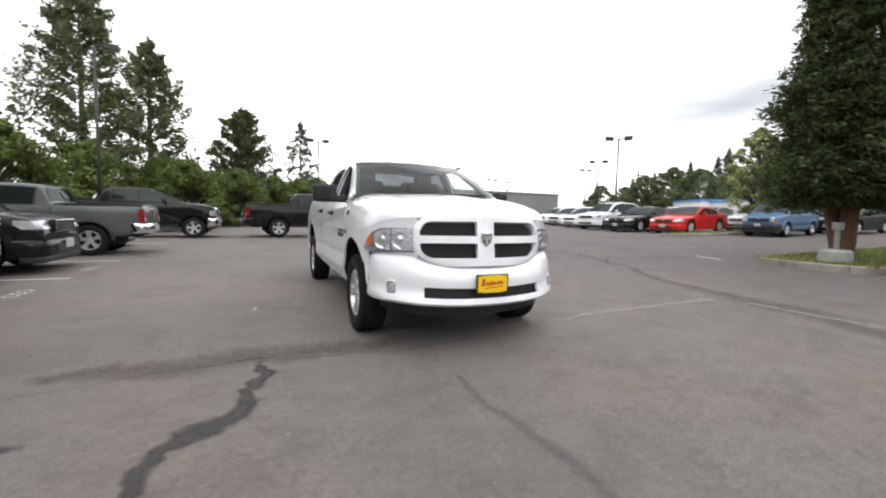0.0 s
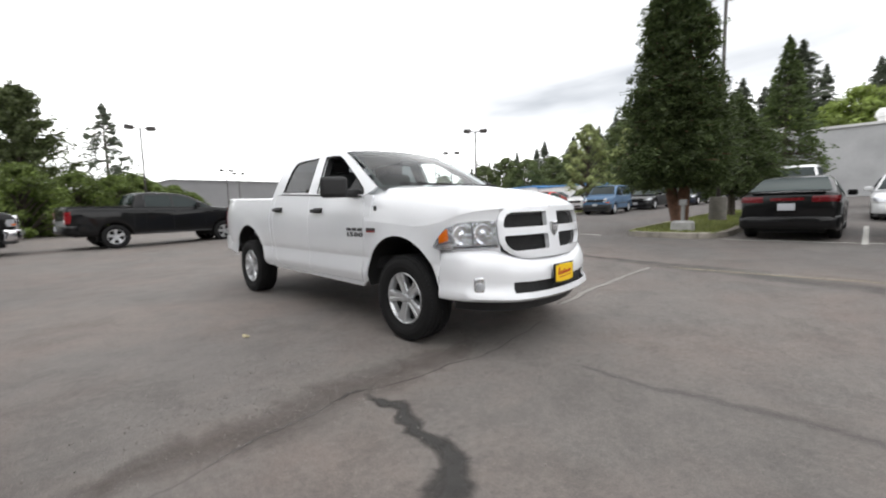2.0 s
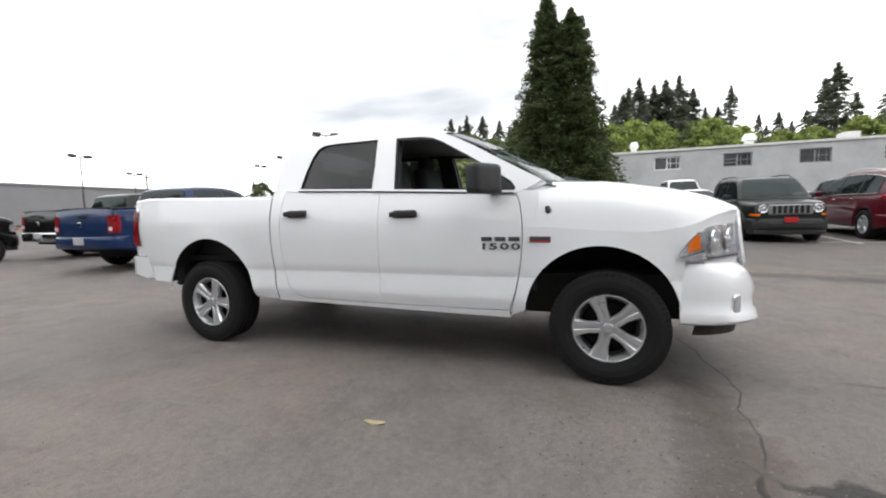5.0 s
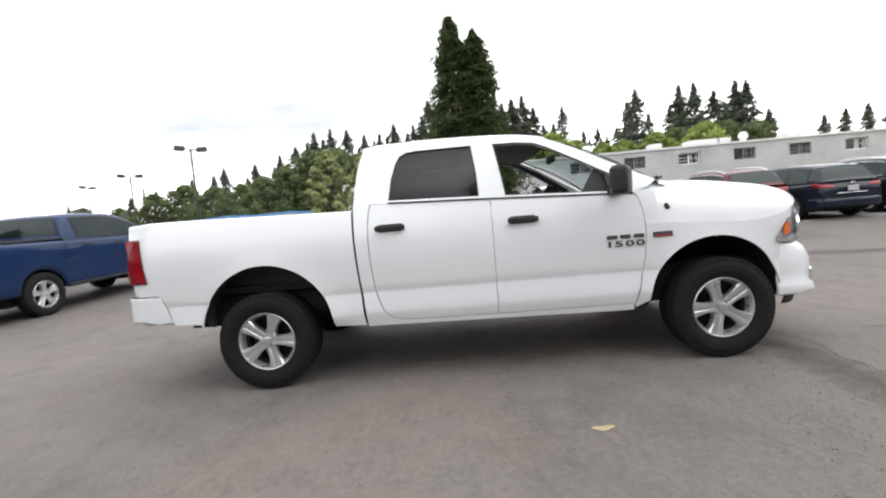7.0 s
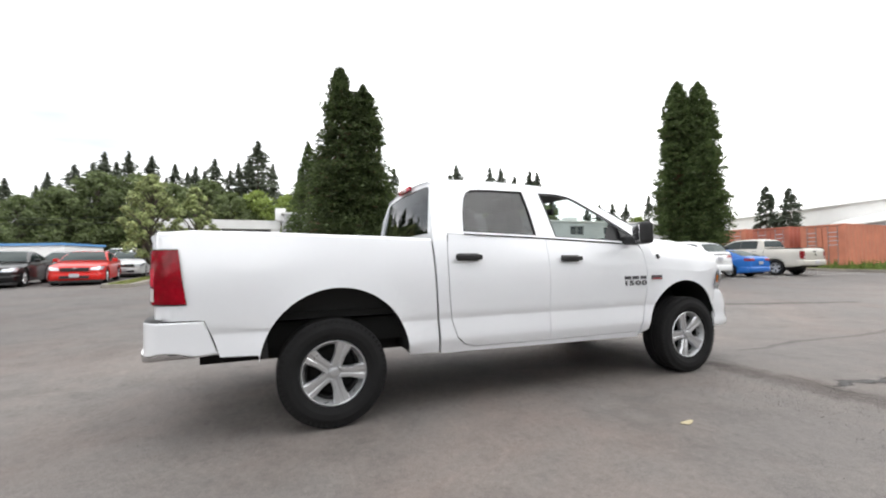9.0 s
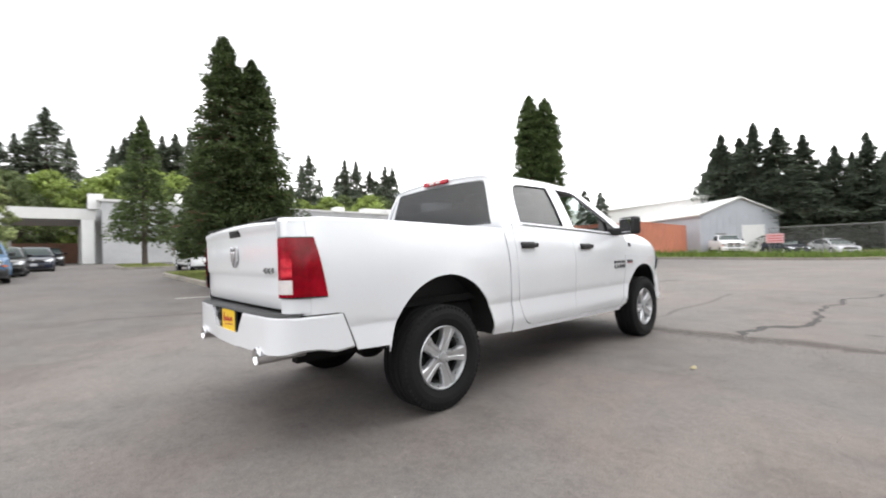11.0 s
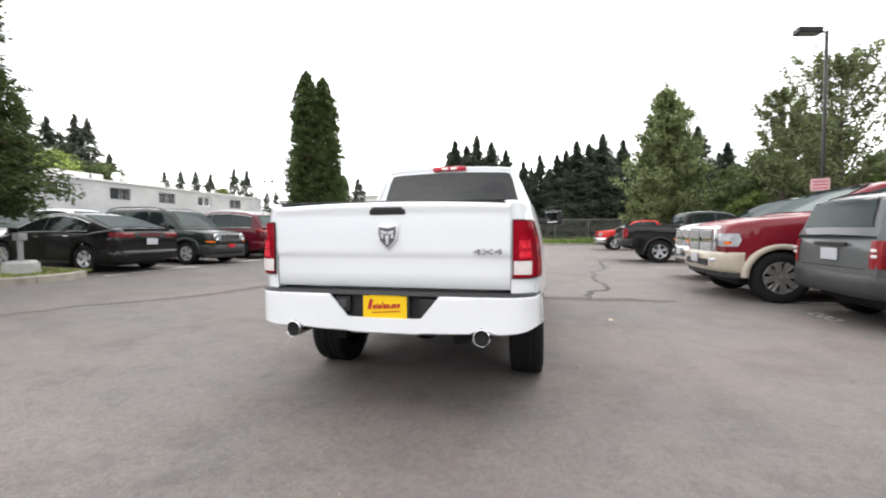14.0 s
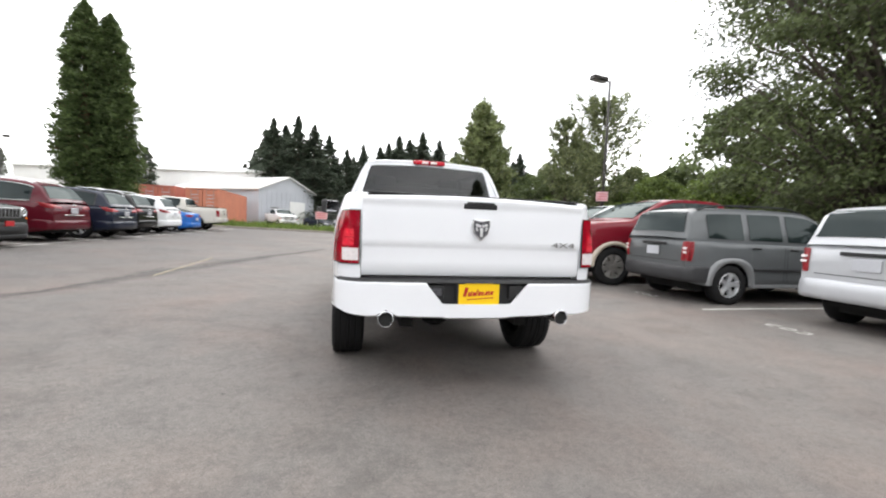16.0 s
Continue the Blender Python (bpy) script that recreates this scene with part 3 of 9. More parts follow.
SPECS = {
    "sedan": dict(L=4.67, W=1.83, r=0.335, fa=0.93, ra=3.63, sill=0.20, top=[(0, 0.45), (0.03, 0.60), (0.12, 0.70), (0.5, 0.81), (1.2, 0.93), (1.6, 0.95), (3.7, 1.00), (4.2, 1.06), (4.48, 1.09), (4.58, 1.08), (4.64, 0.98), (4.67, 0.75)],
                  roof=[(1.0, 0.93), (1.5, 1.18), (1.95, 1.37), (2.4, 1.455), (2.75, 1.468), (3.2, 1.42), (3.7, 1.30), (4.1, 1.165), (4.40, 1.085)], belt=[(1.0, 0.92), (3.6, 1.01), (4.4, 1.06)], tumble=0.42,
                  panes=[(1.12, 2.26), (2.32, 3.22), (3.28, 3.66)], wind=(1.05, 2.02), back=(3.28, 4.28), lampz=0.68, tailz=0.95, tails=(0.42, 0.13), plate=(0.78, 0.02)),
    "coupe": dict(L=5.02, W=1.92, r=0.36, fa=0.98, ra=3.93, sill=0.20, top=[(0, 0.55), (0.03, 0.68), (0.12, 0.78), (0.5, 0.86), (1.7, 0.98), (2.8, 1.0), (4.2, 1.06), (4.8, 1.05), (4.97, 0.98), (5.02, 0.80)],
                  roof=[(1.55, 0.99), (2.1, 1.25), (2.5, 1.40), (2.9, 1.45), (3.3, 1.42), (3.8, 1.28), (4.35, 1.06)], belt=[(1.5, 0.97), (4.4, 1.04)], tumble=0.5,
                  panes=[(1.72, 3.10), (3.16, 3.72)], wind=(1.6, 2.55), back=(3.4, 4.25), lampz=0.72, tailz=0.88, tails=(0.70, 0.14), plate=(0.5, 0.06)),
    "suv": dict(L=4.80, W=1.93, r=0.37, fa=0.90, ra=3.80, sill=0.28, top=[(0, 0.60), (0.03, 0.82), (0.12, 0.95), (0.5, 1.03), (1.2, 1.10), (2.4, 1.11), (4.4, 1.14), (4.66, 1.13), (4.76, 1.05), (4.80, 0.85)],
                roof=[(1.1, 1.10), (1.6, 1.42), (2.0, 1.64), (2.4, 1.735), (3.0, 1.755), (3.7, 1.725), (4.15, 1.665), (4.36, 1.58), (4.58, 1.30), (4.70, 1.12)], belt=[(1.1, 1.09), (4.6, 1.16)], tumble=0.34,
                panes=[(1.26, 2.44), (2.50, 3.38), (3.44, 4.20)], wind=(1.15, 2.08), back=(4.30, 4.62), lampz=0.86, tailz=1.06, tails=(0.40, 0.15), plate=(0.93, 0.02)),
    "boxsuv": dict(L=4.41, W=1.76, r=0.345, fa=0.85, ra=3.54, sill=0.30, top=[(0, 0.70), (0.02, 0.88), (0.08, 0.98), (0.5, 1.04), (1.2, 1.10), (2.4, 1.10), (4.2, 1.12), (4.38, 1.12), (4.41, 0.9)],
                   roof=[(1.05, 1.10), (1.32, 1.36), (1.60, 1.59), (1.85, 1.675), (2.5, 1.70), (3.6, 1.685), (4.1, 1.645), (4.23, 1.58), (4.32, 1.32), (4.38, 1.11)], belt=[(1.05, 1.085), (4.4, 1.13)], tumble=0.20,
                   panes=[(1.20, 2.30), (2.42, 3.14), (3.27, 3.98)], wind=(1.1, 1.68), back=(4.215, 4.345), lampz=0.86, tailz=0.92, tails=(0.13, 0.33), plate=(0.90, 0.0)),
    "van": dict(L=5.4, W=1.98, r=0.35, fa=0.95, ra=4.2, sill=0.32, top=[(0, 0.65), (0.03, 0.85), (0.15, 1.0), (0.8, 1.15), (1.3, 1.20), (5.2, 1.20), (5.38, 1.20), (5.4, 0.9)],
                roof=[(0.75, 1.15), (1.2, 1.55), (1.6, 1.95), (2.0, 2.12), (2.6, 2.16), (4.9, 2.16), (5.2, 2.10), (5.32, 1.7), (5.38, 1.22)], belt=[(0.7, 1.13), (5.4, 1.2)], tumble=0.14,
                panes=[(0.95, 2.2), (2.35, 3.6), (3.75, 4.95)], wind=(0.8, 1.7), back=(5.22, 5.34), lampz=0.9, tailz=1.2, tails=(0.16, 0.42), plate=(0.55, 0.06)),
    "pickup": dict(L=5.62, W=2.02, r=0.405, fa=0.75, ra=4.35, sill=0.45, top=[(0, 1.0), (0.015, 1.17), (0.06, 1.245), (0.18, 1.295), (0.5, 1.345), (1.22, 1.40), (2.2, 1.375), (3.65, 1.385), (5.5, 1.41), (5.59, 1.37), (5.62, 0.9)],
                   roof=[(1.20, 1.40), (1.64, 1.64), (2.0, 1.82), (2.35, 1.905), (2.85, 1.925), (3.4, 1.91), (3.60, 1.86), (3.72, 1.60), (3.78, 1.39)], belt=[(1.2, 1.35), (3.8, 1.40)], tumble=0.32,
                   panes=[(1.38, 2.52), (2.59, 3.40)], wind=(1.26, 2.1), back=(3.63, 3.755), lampz=1.0, tailz=1.08, tails=(0.16, 0.38), plate=(0.72, 0.105)),
    "oldpickup": dict(L=5.75, W=2.0, r=0.42, fa=0.96, ra=4.50, sill=0.52, top=[(0, 0.95), (0.03, 1.10), (0.12, 1.19), (0.5, 1.25), (1.35, 1.32), (2.4, 1.32), (3.75, 1.35), (5.65, 1.38), (5.72, 1.34), (5.75, 0.95)],
                      roof=[(1.40, 1.31), (1.80, 1.58), (2.08, 1.77), (2.4, 1.865), (2.9, 1.89), (3.35, 1.87), (3.52, 1.80), (3.63, 1.55), (3.70, 1.34)], belt=[(1.3, 1.30), (3.8, 1.35)], tumble=0.32,
                      panes=[(1.54, 2.60), (2.67, 3.36)], wind=(1.45, 2.15), back=(3.54, 3.67), lampz=1.0, tailz=1.10, tails=(0.16, 0.36), plate=(0.75, 0.105)),
}


def car(kind, name, x, y, heading, body, label, category, trim=None, face="grille", chrome_bumper=False, scale=1.0, two_tone=None, bars=0, rails=False, lampmat=None, lift=0.0, plate=M_PLATEWHITE, flare=None, bumper=None, rim_mat=None, spokes=5, bright_trim=False, light_bar=False, slots=None):
    """A parked vehicle that points along heading (degrees, 0 is -y, counter-clockwise)."""
    s = SPECS[kind]
    trim = trim or body
    L, hw = s["L"], s["W"] / 2
    truck = "pickup" in kind
    root = new(name, None)
    tagged(root, label if len(label.split()) > 3 else label + " parked on the asphalt lot", category)

    def Y(d):
        return d - L / 2

    ds = set(np.linspace(0.0, L, 24).tolist()) | {d for d, _ in s["top"]} | {0.01, L - 0.01}
    R = s["r"] + 0.075
    for a in (s["fa"], s["ra"]):
        ds |= {a + R * math.cos(k * math.pi / 14) for k in range(15)} | {a - R - 0.01, a + R + 0.01}
    ds = sorted(d for d in ds if 0 <= d <= L)

    def wid(d):
        f = 1.0
        if d < 0.75:
            f -= (0.13 if truck else 0.20) * (1 - d / 0.75) ** 2.2
        if d > L - 0.6:
            f -= (0.05 if truck else 0.10) * ((d - L + 0.6) / 0.6) ** 2.2
        return hw * f

    rows = []
    for d in ds:
        w, zt = wid(d), interp(s["top"], d)
        zb = s["sill"]
        if d < 0.45:
            zb += 0.05 * (1 - d / 0.45)
        if d > L - 0.55:
            zb += 0.10 * (d - L + 0.55) / 0.55
        near = 1.0
        for a in (s["fa"], s["ra"]):
            if abs(d - a) < R:
                zb = max(zb, s["r"] + math.sqrt(R * R - (d - a) ** 2) * 0.96)
            near = min(near, max(0.0, (abs(d - a) - R) / 0.35))
        zb = min(zb, zt - 0.12)
        zs = zt - 0.05
        # flanks swell over the wheels and pinch in along the doors
        q = w - 0.014 * near
        half = [(w - 0.05, zb), (w - 0.008, zb + 0.04), (q, zb + 0.22 * (zs - zb)), (q - 0.004, zb + 0.45 * (zs - zb)), (w * 0.992, zb + 0.66 * (zs - zb)), (w * 0.985, zb + 0.80 * (zs - zb)), (w * 0.968, zs - 0.02), (w * 0.945, zs + 0.02), (w * 0.90, zt - 0.008), (w * 0.80, zt + 0.006), (w * 0.4, zt + 0.026), (0, zt + 0.03)]
        rows.append([(-px, Y(d), pz) for px, pz in half] + [(px, Y(d), pz) for px, pz in half[-2::-1]])
    bm = grid_mesh("body", rows)
    bm.verts.ensure_lookup_table()
    n = len(rows[0])
    bm.faces.new(bm.verts[:n])
    bm.faces.new(bm.verts[-n:][::-1])
    bmesh.ops.recalc_face_normals(bm, faces=bm.faces[:])
    ob = part("body", bm, body, root)
    for p in ob.data.polygons:
        p.use_smooth = len(p.vertices) < 5
    bm = bmesh.new()
    box(bm, (0, 0, s["sill"] + 0.10), (s["W"] - 0.5, L - 0.5, 0.22))
    for a in (s["fa"], s["ra"]):
        box(bm, (0, Y(a), s["r"] + 0.1), (s["W"] - 0.62, 2 * R, 0.5))
    part("underbody", bm, M_DARK, root)

    # greenhouse: one curved shell, with the panes laid on it
    roof_ = s["roof"]
    c0, c1 = roof_[0][0], roof_[-1][0]

    def ztop(d):
        return smooth_interp(roof_, d)

    def belt(d):
        return interp(s["belt"], d)

    def corner(d):
        return min(0.085, max(0.0, ztop(d) - belt(d)) * 0.5)

    def gx_(d, z):
        t = max(0.0, z - belt(d))
        return wid(min(max(d, 0.8), L - 0.6)) - 0.055 - s["tumble"] * t - 0.10 * t * t - 0.05 * max(0.0, (d - L + 1.2)) ** 2

    def on_shell(px, d, z, off=0.0):
        """A point of the shell: the ends bow out towards the middle of the car."""
        b = 0.09 * max(0.0, 1 - (d - c0) / 1.1) - 0.05 * max(0.0, 1 - (c1 - d) / 0.6)
        return (px, Y(d) - b * (1 - min(1.0, (px / hw) ** 2)), z + off)

    st = sorted(set(np.linspace(c0, c1, 24).tolist()) | {p[0] for p in roof_})
    rows = []
    for d in st:
        b = belt(d)
        top = max(ztop(d), b + 0.004)
        e = corner(d)
        we = gx_(d, top - e)
        half = [(gx_(d, b) + 0.014, b - 0.12), (gx_(d, b), b), (gx_(d, b + 0.4 * (top - e - b)), b + 0.4 * (top - e - b)), (gx_(d, b + 0.75 * (top - e - b)), b + 0.75 * (top - e - b)), (we, top - e), (we - 0.28 * e, top - 0.45 * e), (we - 0.85 * e, top - 0.08 * e), (we * 0.6, top + 0.012), (0, top + 0.02)]
        rows.append([on_shell(-px, d, pz) for px, pz in half] + [on_shell(px, d, pz) for px, pz in half[-2::-1]])
    part("cabin", grid_mesh("cabin", rows), trim if two_tone is None else two_tone, root, smooth=True)

    def pane(side, d0, d1, off, low, high, nd=9, nz=4):
        grid = []
        for f in np.linspace(0, 1, nz):
            row = []
            for d in np.linspace(d0, d1, nd):
                zb_ = belt(d) + low
                zt_ = max(zb_ + 0.002, ztop(d) - corner(d) - high)
                z = zb_ + (zt_ - zb_) * f
                row.append((side * (gx_(d, z) + off), on_shell(gx_(d, z), d, z)[1], z))
            grid.append(row)
        return grid_mesh("pane", grid)

    p0, p1 = s["panes"][0][0], s["panes"][-1][1]
    for side in (-1, 1):
        if kind not in ("boxsuv", "van"):
            part("window_frame", pane(side, p0 - 0.05, p1 + 0.04, 0.005, 0.008, -0.012, 22), M_BLACKPLASTIC, root, "black window surround")
        for d0, d1 in s["panes"]:
            part("side_window", pane(side, d0, d1, 0.010, 0.028, 0.012), M_CARGLASS, root, "dark glass side window", smooth=True)
        if bright_trim:
            bm = bmesh.new()
            tube(bm, [(side * (gx_(d, belt(d)) + 0.016), on_shell(gx_(d, belt(d)), d, 0)[1], belt(d) + 0.014) for d in np.linspace(p0 - 0.03, p1 + 0.04, 14)], 0.011, 5)
            top_d = [d for d in np.linspace(p1 + 0.04, p0 + 0.25, 16)]
            tube(bm, [(side * (gx_(d, ztop(d) - corner(d)) + 0.012), on_shell(gx_(d, 1.5), d, 0)[1], ztop(d) - corner(d) - 0.002) for d in top_d], 0.009, 5)
            part("bright_strip", bm, M_BRIGHT, root, "bright strip round the side windows")
    for nm, (d0, d1), lab in (("windshield", s["wind"], "sloping windshield glass"), ("rear_window", s["back"], "sloping rear window glass")):
        grid = []
        for d in np.linspace(d0, d1, 8):
            e = corner(d)
            w = gx_(d, ztop(d) - e) - 0.9 * e - 0.035
            grid.append([on_shell(u * w, d, ztop(d) + 0.008 + 0.012 * (1 - u * u) + 0.010, 0.0) for u in (-1, -0.6, -0.2, 0.2, 0.6, 1)])
        if nm == "rear_window":
            grid = [[(px, py + 0.010, pz - 0.004) for px, py, pz in r_] for r_ in grid]
        part(nm, grid_mesh("w", grid), M_CARGLASS, root, lab, smooth=True)
    if kind in ("suv", "boxsuv"):
        d = s["back"][0]
        part("roof_spoiler", rbox((0, Y(d) - 0.03, ztop(d) + 0.004), (1.9 * (gx_(d, ztop(d)) - 0.06), 0.20, 0.03), 0.012, 2, Matrix.Rotation(radians(-10), 4, "X")), trim, root)

    # lamps and bumpers wrap round the corners
    def end_d(z, rear):
        pts = s["top"][::-1] if rear else s["top"]
        zs_, ds_ = [pts[0][1]], [pts[0][0]]
        for d, zz in pts[1:]:
            if zz <= zs_[-1] or len(zs_) > 3:
                break
            zs_.append(zz)
            ds_.append(d)
        return float(np.interp(z, zs_, ds_))

    def wrap(side, rear, inner, back, z0, z1, off, rows_=5, taper=0.3):
        """A patch on one corner of the body: from x = inner on the end face round to the side."""
        sg_ = -1 if rear else 1
        grid = []
        for f in np.linspace(0, 1, rows_):
            z = z0 + (z1 - z0) * f
            d0 = end_d(z, rear)
            xe = wid(d0) - 0.035
            b_ = back * (1 - taper * abs(2 * f - 1.0))
            row = [(inner + (xe - inner) * u, d0 - sg_ * off) for u in (0, 0.35, 0.7, 1.0)]
            row += [(wid(d0 + sg_ * q) * 0.994 + off * k_, d0 + sg_ * q) for q, k_ in ((0.018, 0.4), (0.06, 0.9), (0.45 * b_, 1.0), (b_, 0.8))]
            grid.append([(side * x_, Y(d_), z) for x_, d_ in row])
        return grid_mesh("wrap", grid)

    def band(rear, d_side, z0, z1, off, drop=0.0):
        """A bumper: a rounded band round one whole end."""
        sg_ = -1 if rear else 1
        e = L if rear else 0.0
        plan = [(wid(e + sg_ * d_side) - 0.004, d_side), (wid(e + sg_ * min(0.28, d_side * 0.8)) + min(off, 0.06) * 0.4, min(0.28, d_side * 0.8)), (wid(e + sg_ * 0.12) + min(off, 0.06) * 0.7, 0.12), (wid(e + sg_ * 0.03) + off * 0.3, 0.01), (wid(e) - 0.09, -off * 0.8), (0.45, -off * 1.15), (0.0, -off * 1.25)]
        plan = plan + [(-x_, d_) for x_, d_ in plan[-2::-1]]
        prof = [(0.0, 0.05), (0.08, 0.012), (0.25, 0.0), (0.62, 0.0), (0.85, 0.012), (0.97, 0.035), (1.0, 0.075)]
        grid = []
        for f, inn in prof:
            grid.append([(x_ * (1 - inn * 0.25), Y(e + sg_ * (d_ + inn)), z0 + drop * min(1, abs(x_) / hw) + (z1 - z0) * f) for x_, d_ in plan])
        g_ = grid_mesh("band", grid)
        bmesh.ops.recalc_face_normals(g_, faces=g_.faces[:])
        return g_

    for side in (-1, 1):
        lz = s["lampz"]
        tw, th = s["tails"]
        hh = 0.105 if truck else 0.075
        if kind == "boxsuv":
            c_ = Matrix.Translation((side * hw * 0.63, Y(end_d(lz, False)) - 0.02, lz)) @ Matrix.Rotation(radians(-90), 4, "Z")
            hl_ = new("headlight", None)
            hl_.parent = root
            g_ = bmesh.new()
            lathe(g_, [(-0.03, 0.104), (0.012, 0.102), (0.016, 0.092), (0.006, 0.088), (0.005, 0.06), (0.012, 0.03), (0.014, 0.001)], 20, c_)
            part("reflector", g_, M_REFLECT, hl_, "round headlight bowl", smooth=True)
            g_ = bmesh.new()
            lathe(g_, [(0.010, 0.094), (0.022, 0.06), (0.026, 0.001)], 18, c_)
            part("lens", g_, M_LENS, hl_, "clear round lens", smooth=True)
            part("turn_signal", wrap(side, False, hw * 0.70, 0.22, lz - 0.165, lz - 0.115, 0.010), M_AMBER, root)
        else:
            part("headlight", wrap(side, False, hw * (0.60 if truck else 0.52), 0.20 if truck else 0.30, lz - hh, lz + hh, 0.012, taper=0.2), lampmat or M_LAMPCLR, root, "clear headlight", smooth=True)
            if truck:
                part("turn_signal", wrap(side, False, hw * 0.95, 0.08, lz - hh * 0.72, lz - hh * 0.2, 0.016, taper=0.3), M_AMBER, root, smooth=True)
            if kind == "pickup":
                part("fog_lamp", rbox((side * hw * 0.64, Y(-0.105), 0.66), (0.18, 0.05, 0.08), 0.03, 2, Matrix.Rotation(side * radians(10), 4, "Z")), M_LAMPCLR, root)
        tl_ = part("tail_light", wrap(side, True, hw * 0.93 - tw, 0.14 if truck else 0.11 if kind == "boxsuv" else 0.26, s["tailz"] - th / 2, s["tailz"] + th / 2, 0.012, taper=0.2 if kind != "suv" else 0.5), M_LAMPDARK if light_bar else M_LAMPRED, root, "red tail light", smooth=True)
        if kind in ("boxsuv", "pickup", "oldpickup"):
            for dz_ in (-0.02, 0.05) if kind == "boxsuv" else (-0.10,):
                part("reverse_lamp", rbox((side * (hw * 0.93 - tw * 0.45), Y(L) + 0.012, s["tailz"] + dz_), (tw * 0.62, 0.014, 0.036 if kind == "boxsuv" else 0.085), 0.004, 1), M_LENS_WHITE, tl_)
        part("mirror", rbox((side * (hw + 0.09), Y(c0 + 0.52), belt(c0 + 0.5) + (0.12 if truck else 0.07)), (0.20, 0.11, 0.20 if truck else 0.15), 0.045, 3), trim if kind in ("sedan", "coupe", "suv") else M_BLACKPLASTIC, root, smooth=True)
        for d0, d1 in s["panes"][:2]:
            zh = belt(d1) - (0.14 if truck else 0.11)
            part("door_handle", rbox((side * (hw * 0.985), Y(d1 - 0.12), zh), (0.035, 0.18, 0.03), 0.010, 2), M_BLACKPLASTIC if chrome_bumper is False and not bright_trim else M_CHROME, root)
    if light_bar:
        z = s["tailz"]
        part("light_bar", grid_mesh("b", [[(u * hw * 0.62, Y(end_d(z + dz, True)) + 0.012 - 0.03 * u * u, z + dz) for u in np.linspace(-1, 1, 9)] for dz in (-0.03, 0.0, 0.03)]), M_LAMPDARK, root, "thin red light bar across the tail")
        part("tail_lip", rbox((0, Y(4.56), 1.098), (1.30, 0.16, 0.025), 0.01, 2), body, root)
    # nose
    zg = s["lampz"] - 0.02
    gm = M_CHROME if face == "chrome" else M_BLACKPLASTIC
    if truck:
        gf = new("grille", None)
        gf.parent = root
        part("surround", rbox((0, Y(0.0), zg), (1.16, 0.15, 0.50), 0.045, 3), M_CHROME if face == "chrome" else trim, gf, smooth=True)
        for gxx in (-0.28, 0.28):
            for gzz in (-0.112, 0.112):
                part("opening", rbox((gxx, Y(-0.066), zg + gzz), (0.45, 0.03, 0.165), 0.012, 2), M_BLACKPLASTIC, gf)
                if face == "chrome":
                    for k in range(4):
                        part("bar", rbox((gxx, Y(-0.084), zg + gzz - 0.06 + 0.04 * k), (0.44, 0.012, 0.016), 0.004, 1), M_BRIGHT, gf)
    elif bars:
        gf = new("grille", None)
        gf.parent = root
        part("surround", rbox((0, Y(0.015), zg), (0.90, 0.09, 0.25), 0.03, 2), P_MIDGREY if kind == "boxsuv" else trim, gf)
        for k in range(7):
            part("slot", rbox(((k - 3) * 0.112, Y(-0.026), zg), (0.074, 0.03, 0.195), 0.014, 2), M_DARK, gf)
            if slots is not None:
                part("slot_rim", rbox(((k - 3) * 0.112, Y(-0.020), zg), (0.086, 0.03, 0.215), 0.014, 2), slots, gf)
    else:
        part("grille", rbox((0, Y(0.01), zg - 0.02), (0.95, 0.08, 0.15), 0.03, 2), gm, root)
    bmat = M_CHROME if chrome_bumper else (two_tone if two_tone is not None else body if kind in ("sedan", "coupe", "suv", "pickup", "van") else M_BLACKPLASTIC)
    bmat = bumper or bmat
    zf = s["sill"] + 0.17
    # shut lines of the doors, strips along the sill
    for side in (-1, 1):
        seams = sorted({round(d, 2) for d0, d1 in s["panes"][:2] for d in (d0 + 0.08 if d0 == p0 else d0 - 0.03, d1 + 0.03)})
        for d in seams:
            if any(abs(d - a) < R for a in (s["fa"], s["ra"])):
                lo_ = s["r"] + R * 0.9
            else:
                lo_ = s["sill"] + 0.10
            rws = []
            for z in np.linspace(lo_, belt(d) - 0.06, 7):
                zt_ = interp(s["top"], d) - 0.05
                f = (z - s["sill"]) / (zt_ - s["sill"])
                xq = hw * float(np.interp(f, [0.1, 0.45, 0.66, 0.80, 0.97], [0.993, 0.994, 0.992, 0.985, 0.970])) + 0.002
                rws.append([(side * xq, Y(d) - 0.004, z), (side * xq, Y(d) + 0.004, z)])
            part("door_seam", grid_mesh("seam", rws), M_DARK, root)
        part("sill_strip", rbox((side * (hw - 0.03), Y((s["fa"] + s["ra"]) / 2), s["sill"] + 0.035), (0.06, s["ra"] - s["fa"] - 2 * R - 0.06, 0.07), 0.02, 2), flare or (M_BLACKPLASTIC if kind != "coupe" else trim), root)
        if kind == "boxsuv":
            part("rub_strip", rbox((side * (hw - 0.004), Y((s["fa"] + s["ra"]) / 2), 0.62), (0.03, s["ra"] - s["fa"] - 2 * R - 0.10, 0.05), 0.012, 2), M_BLACKPLASTIC, root)
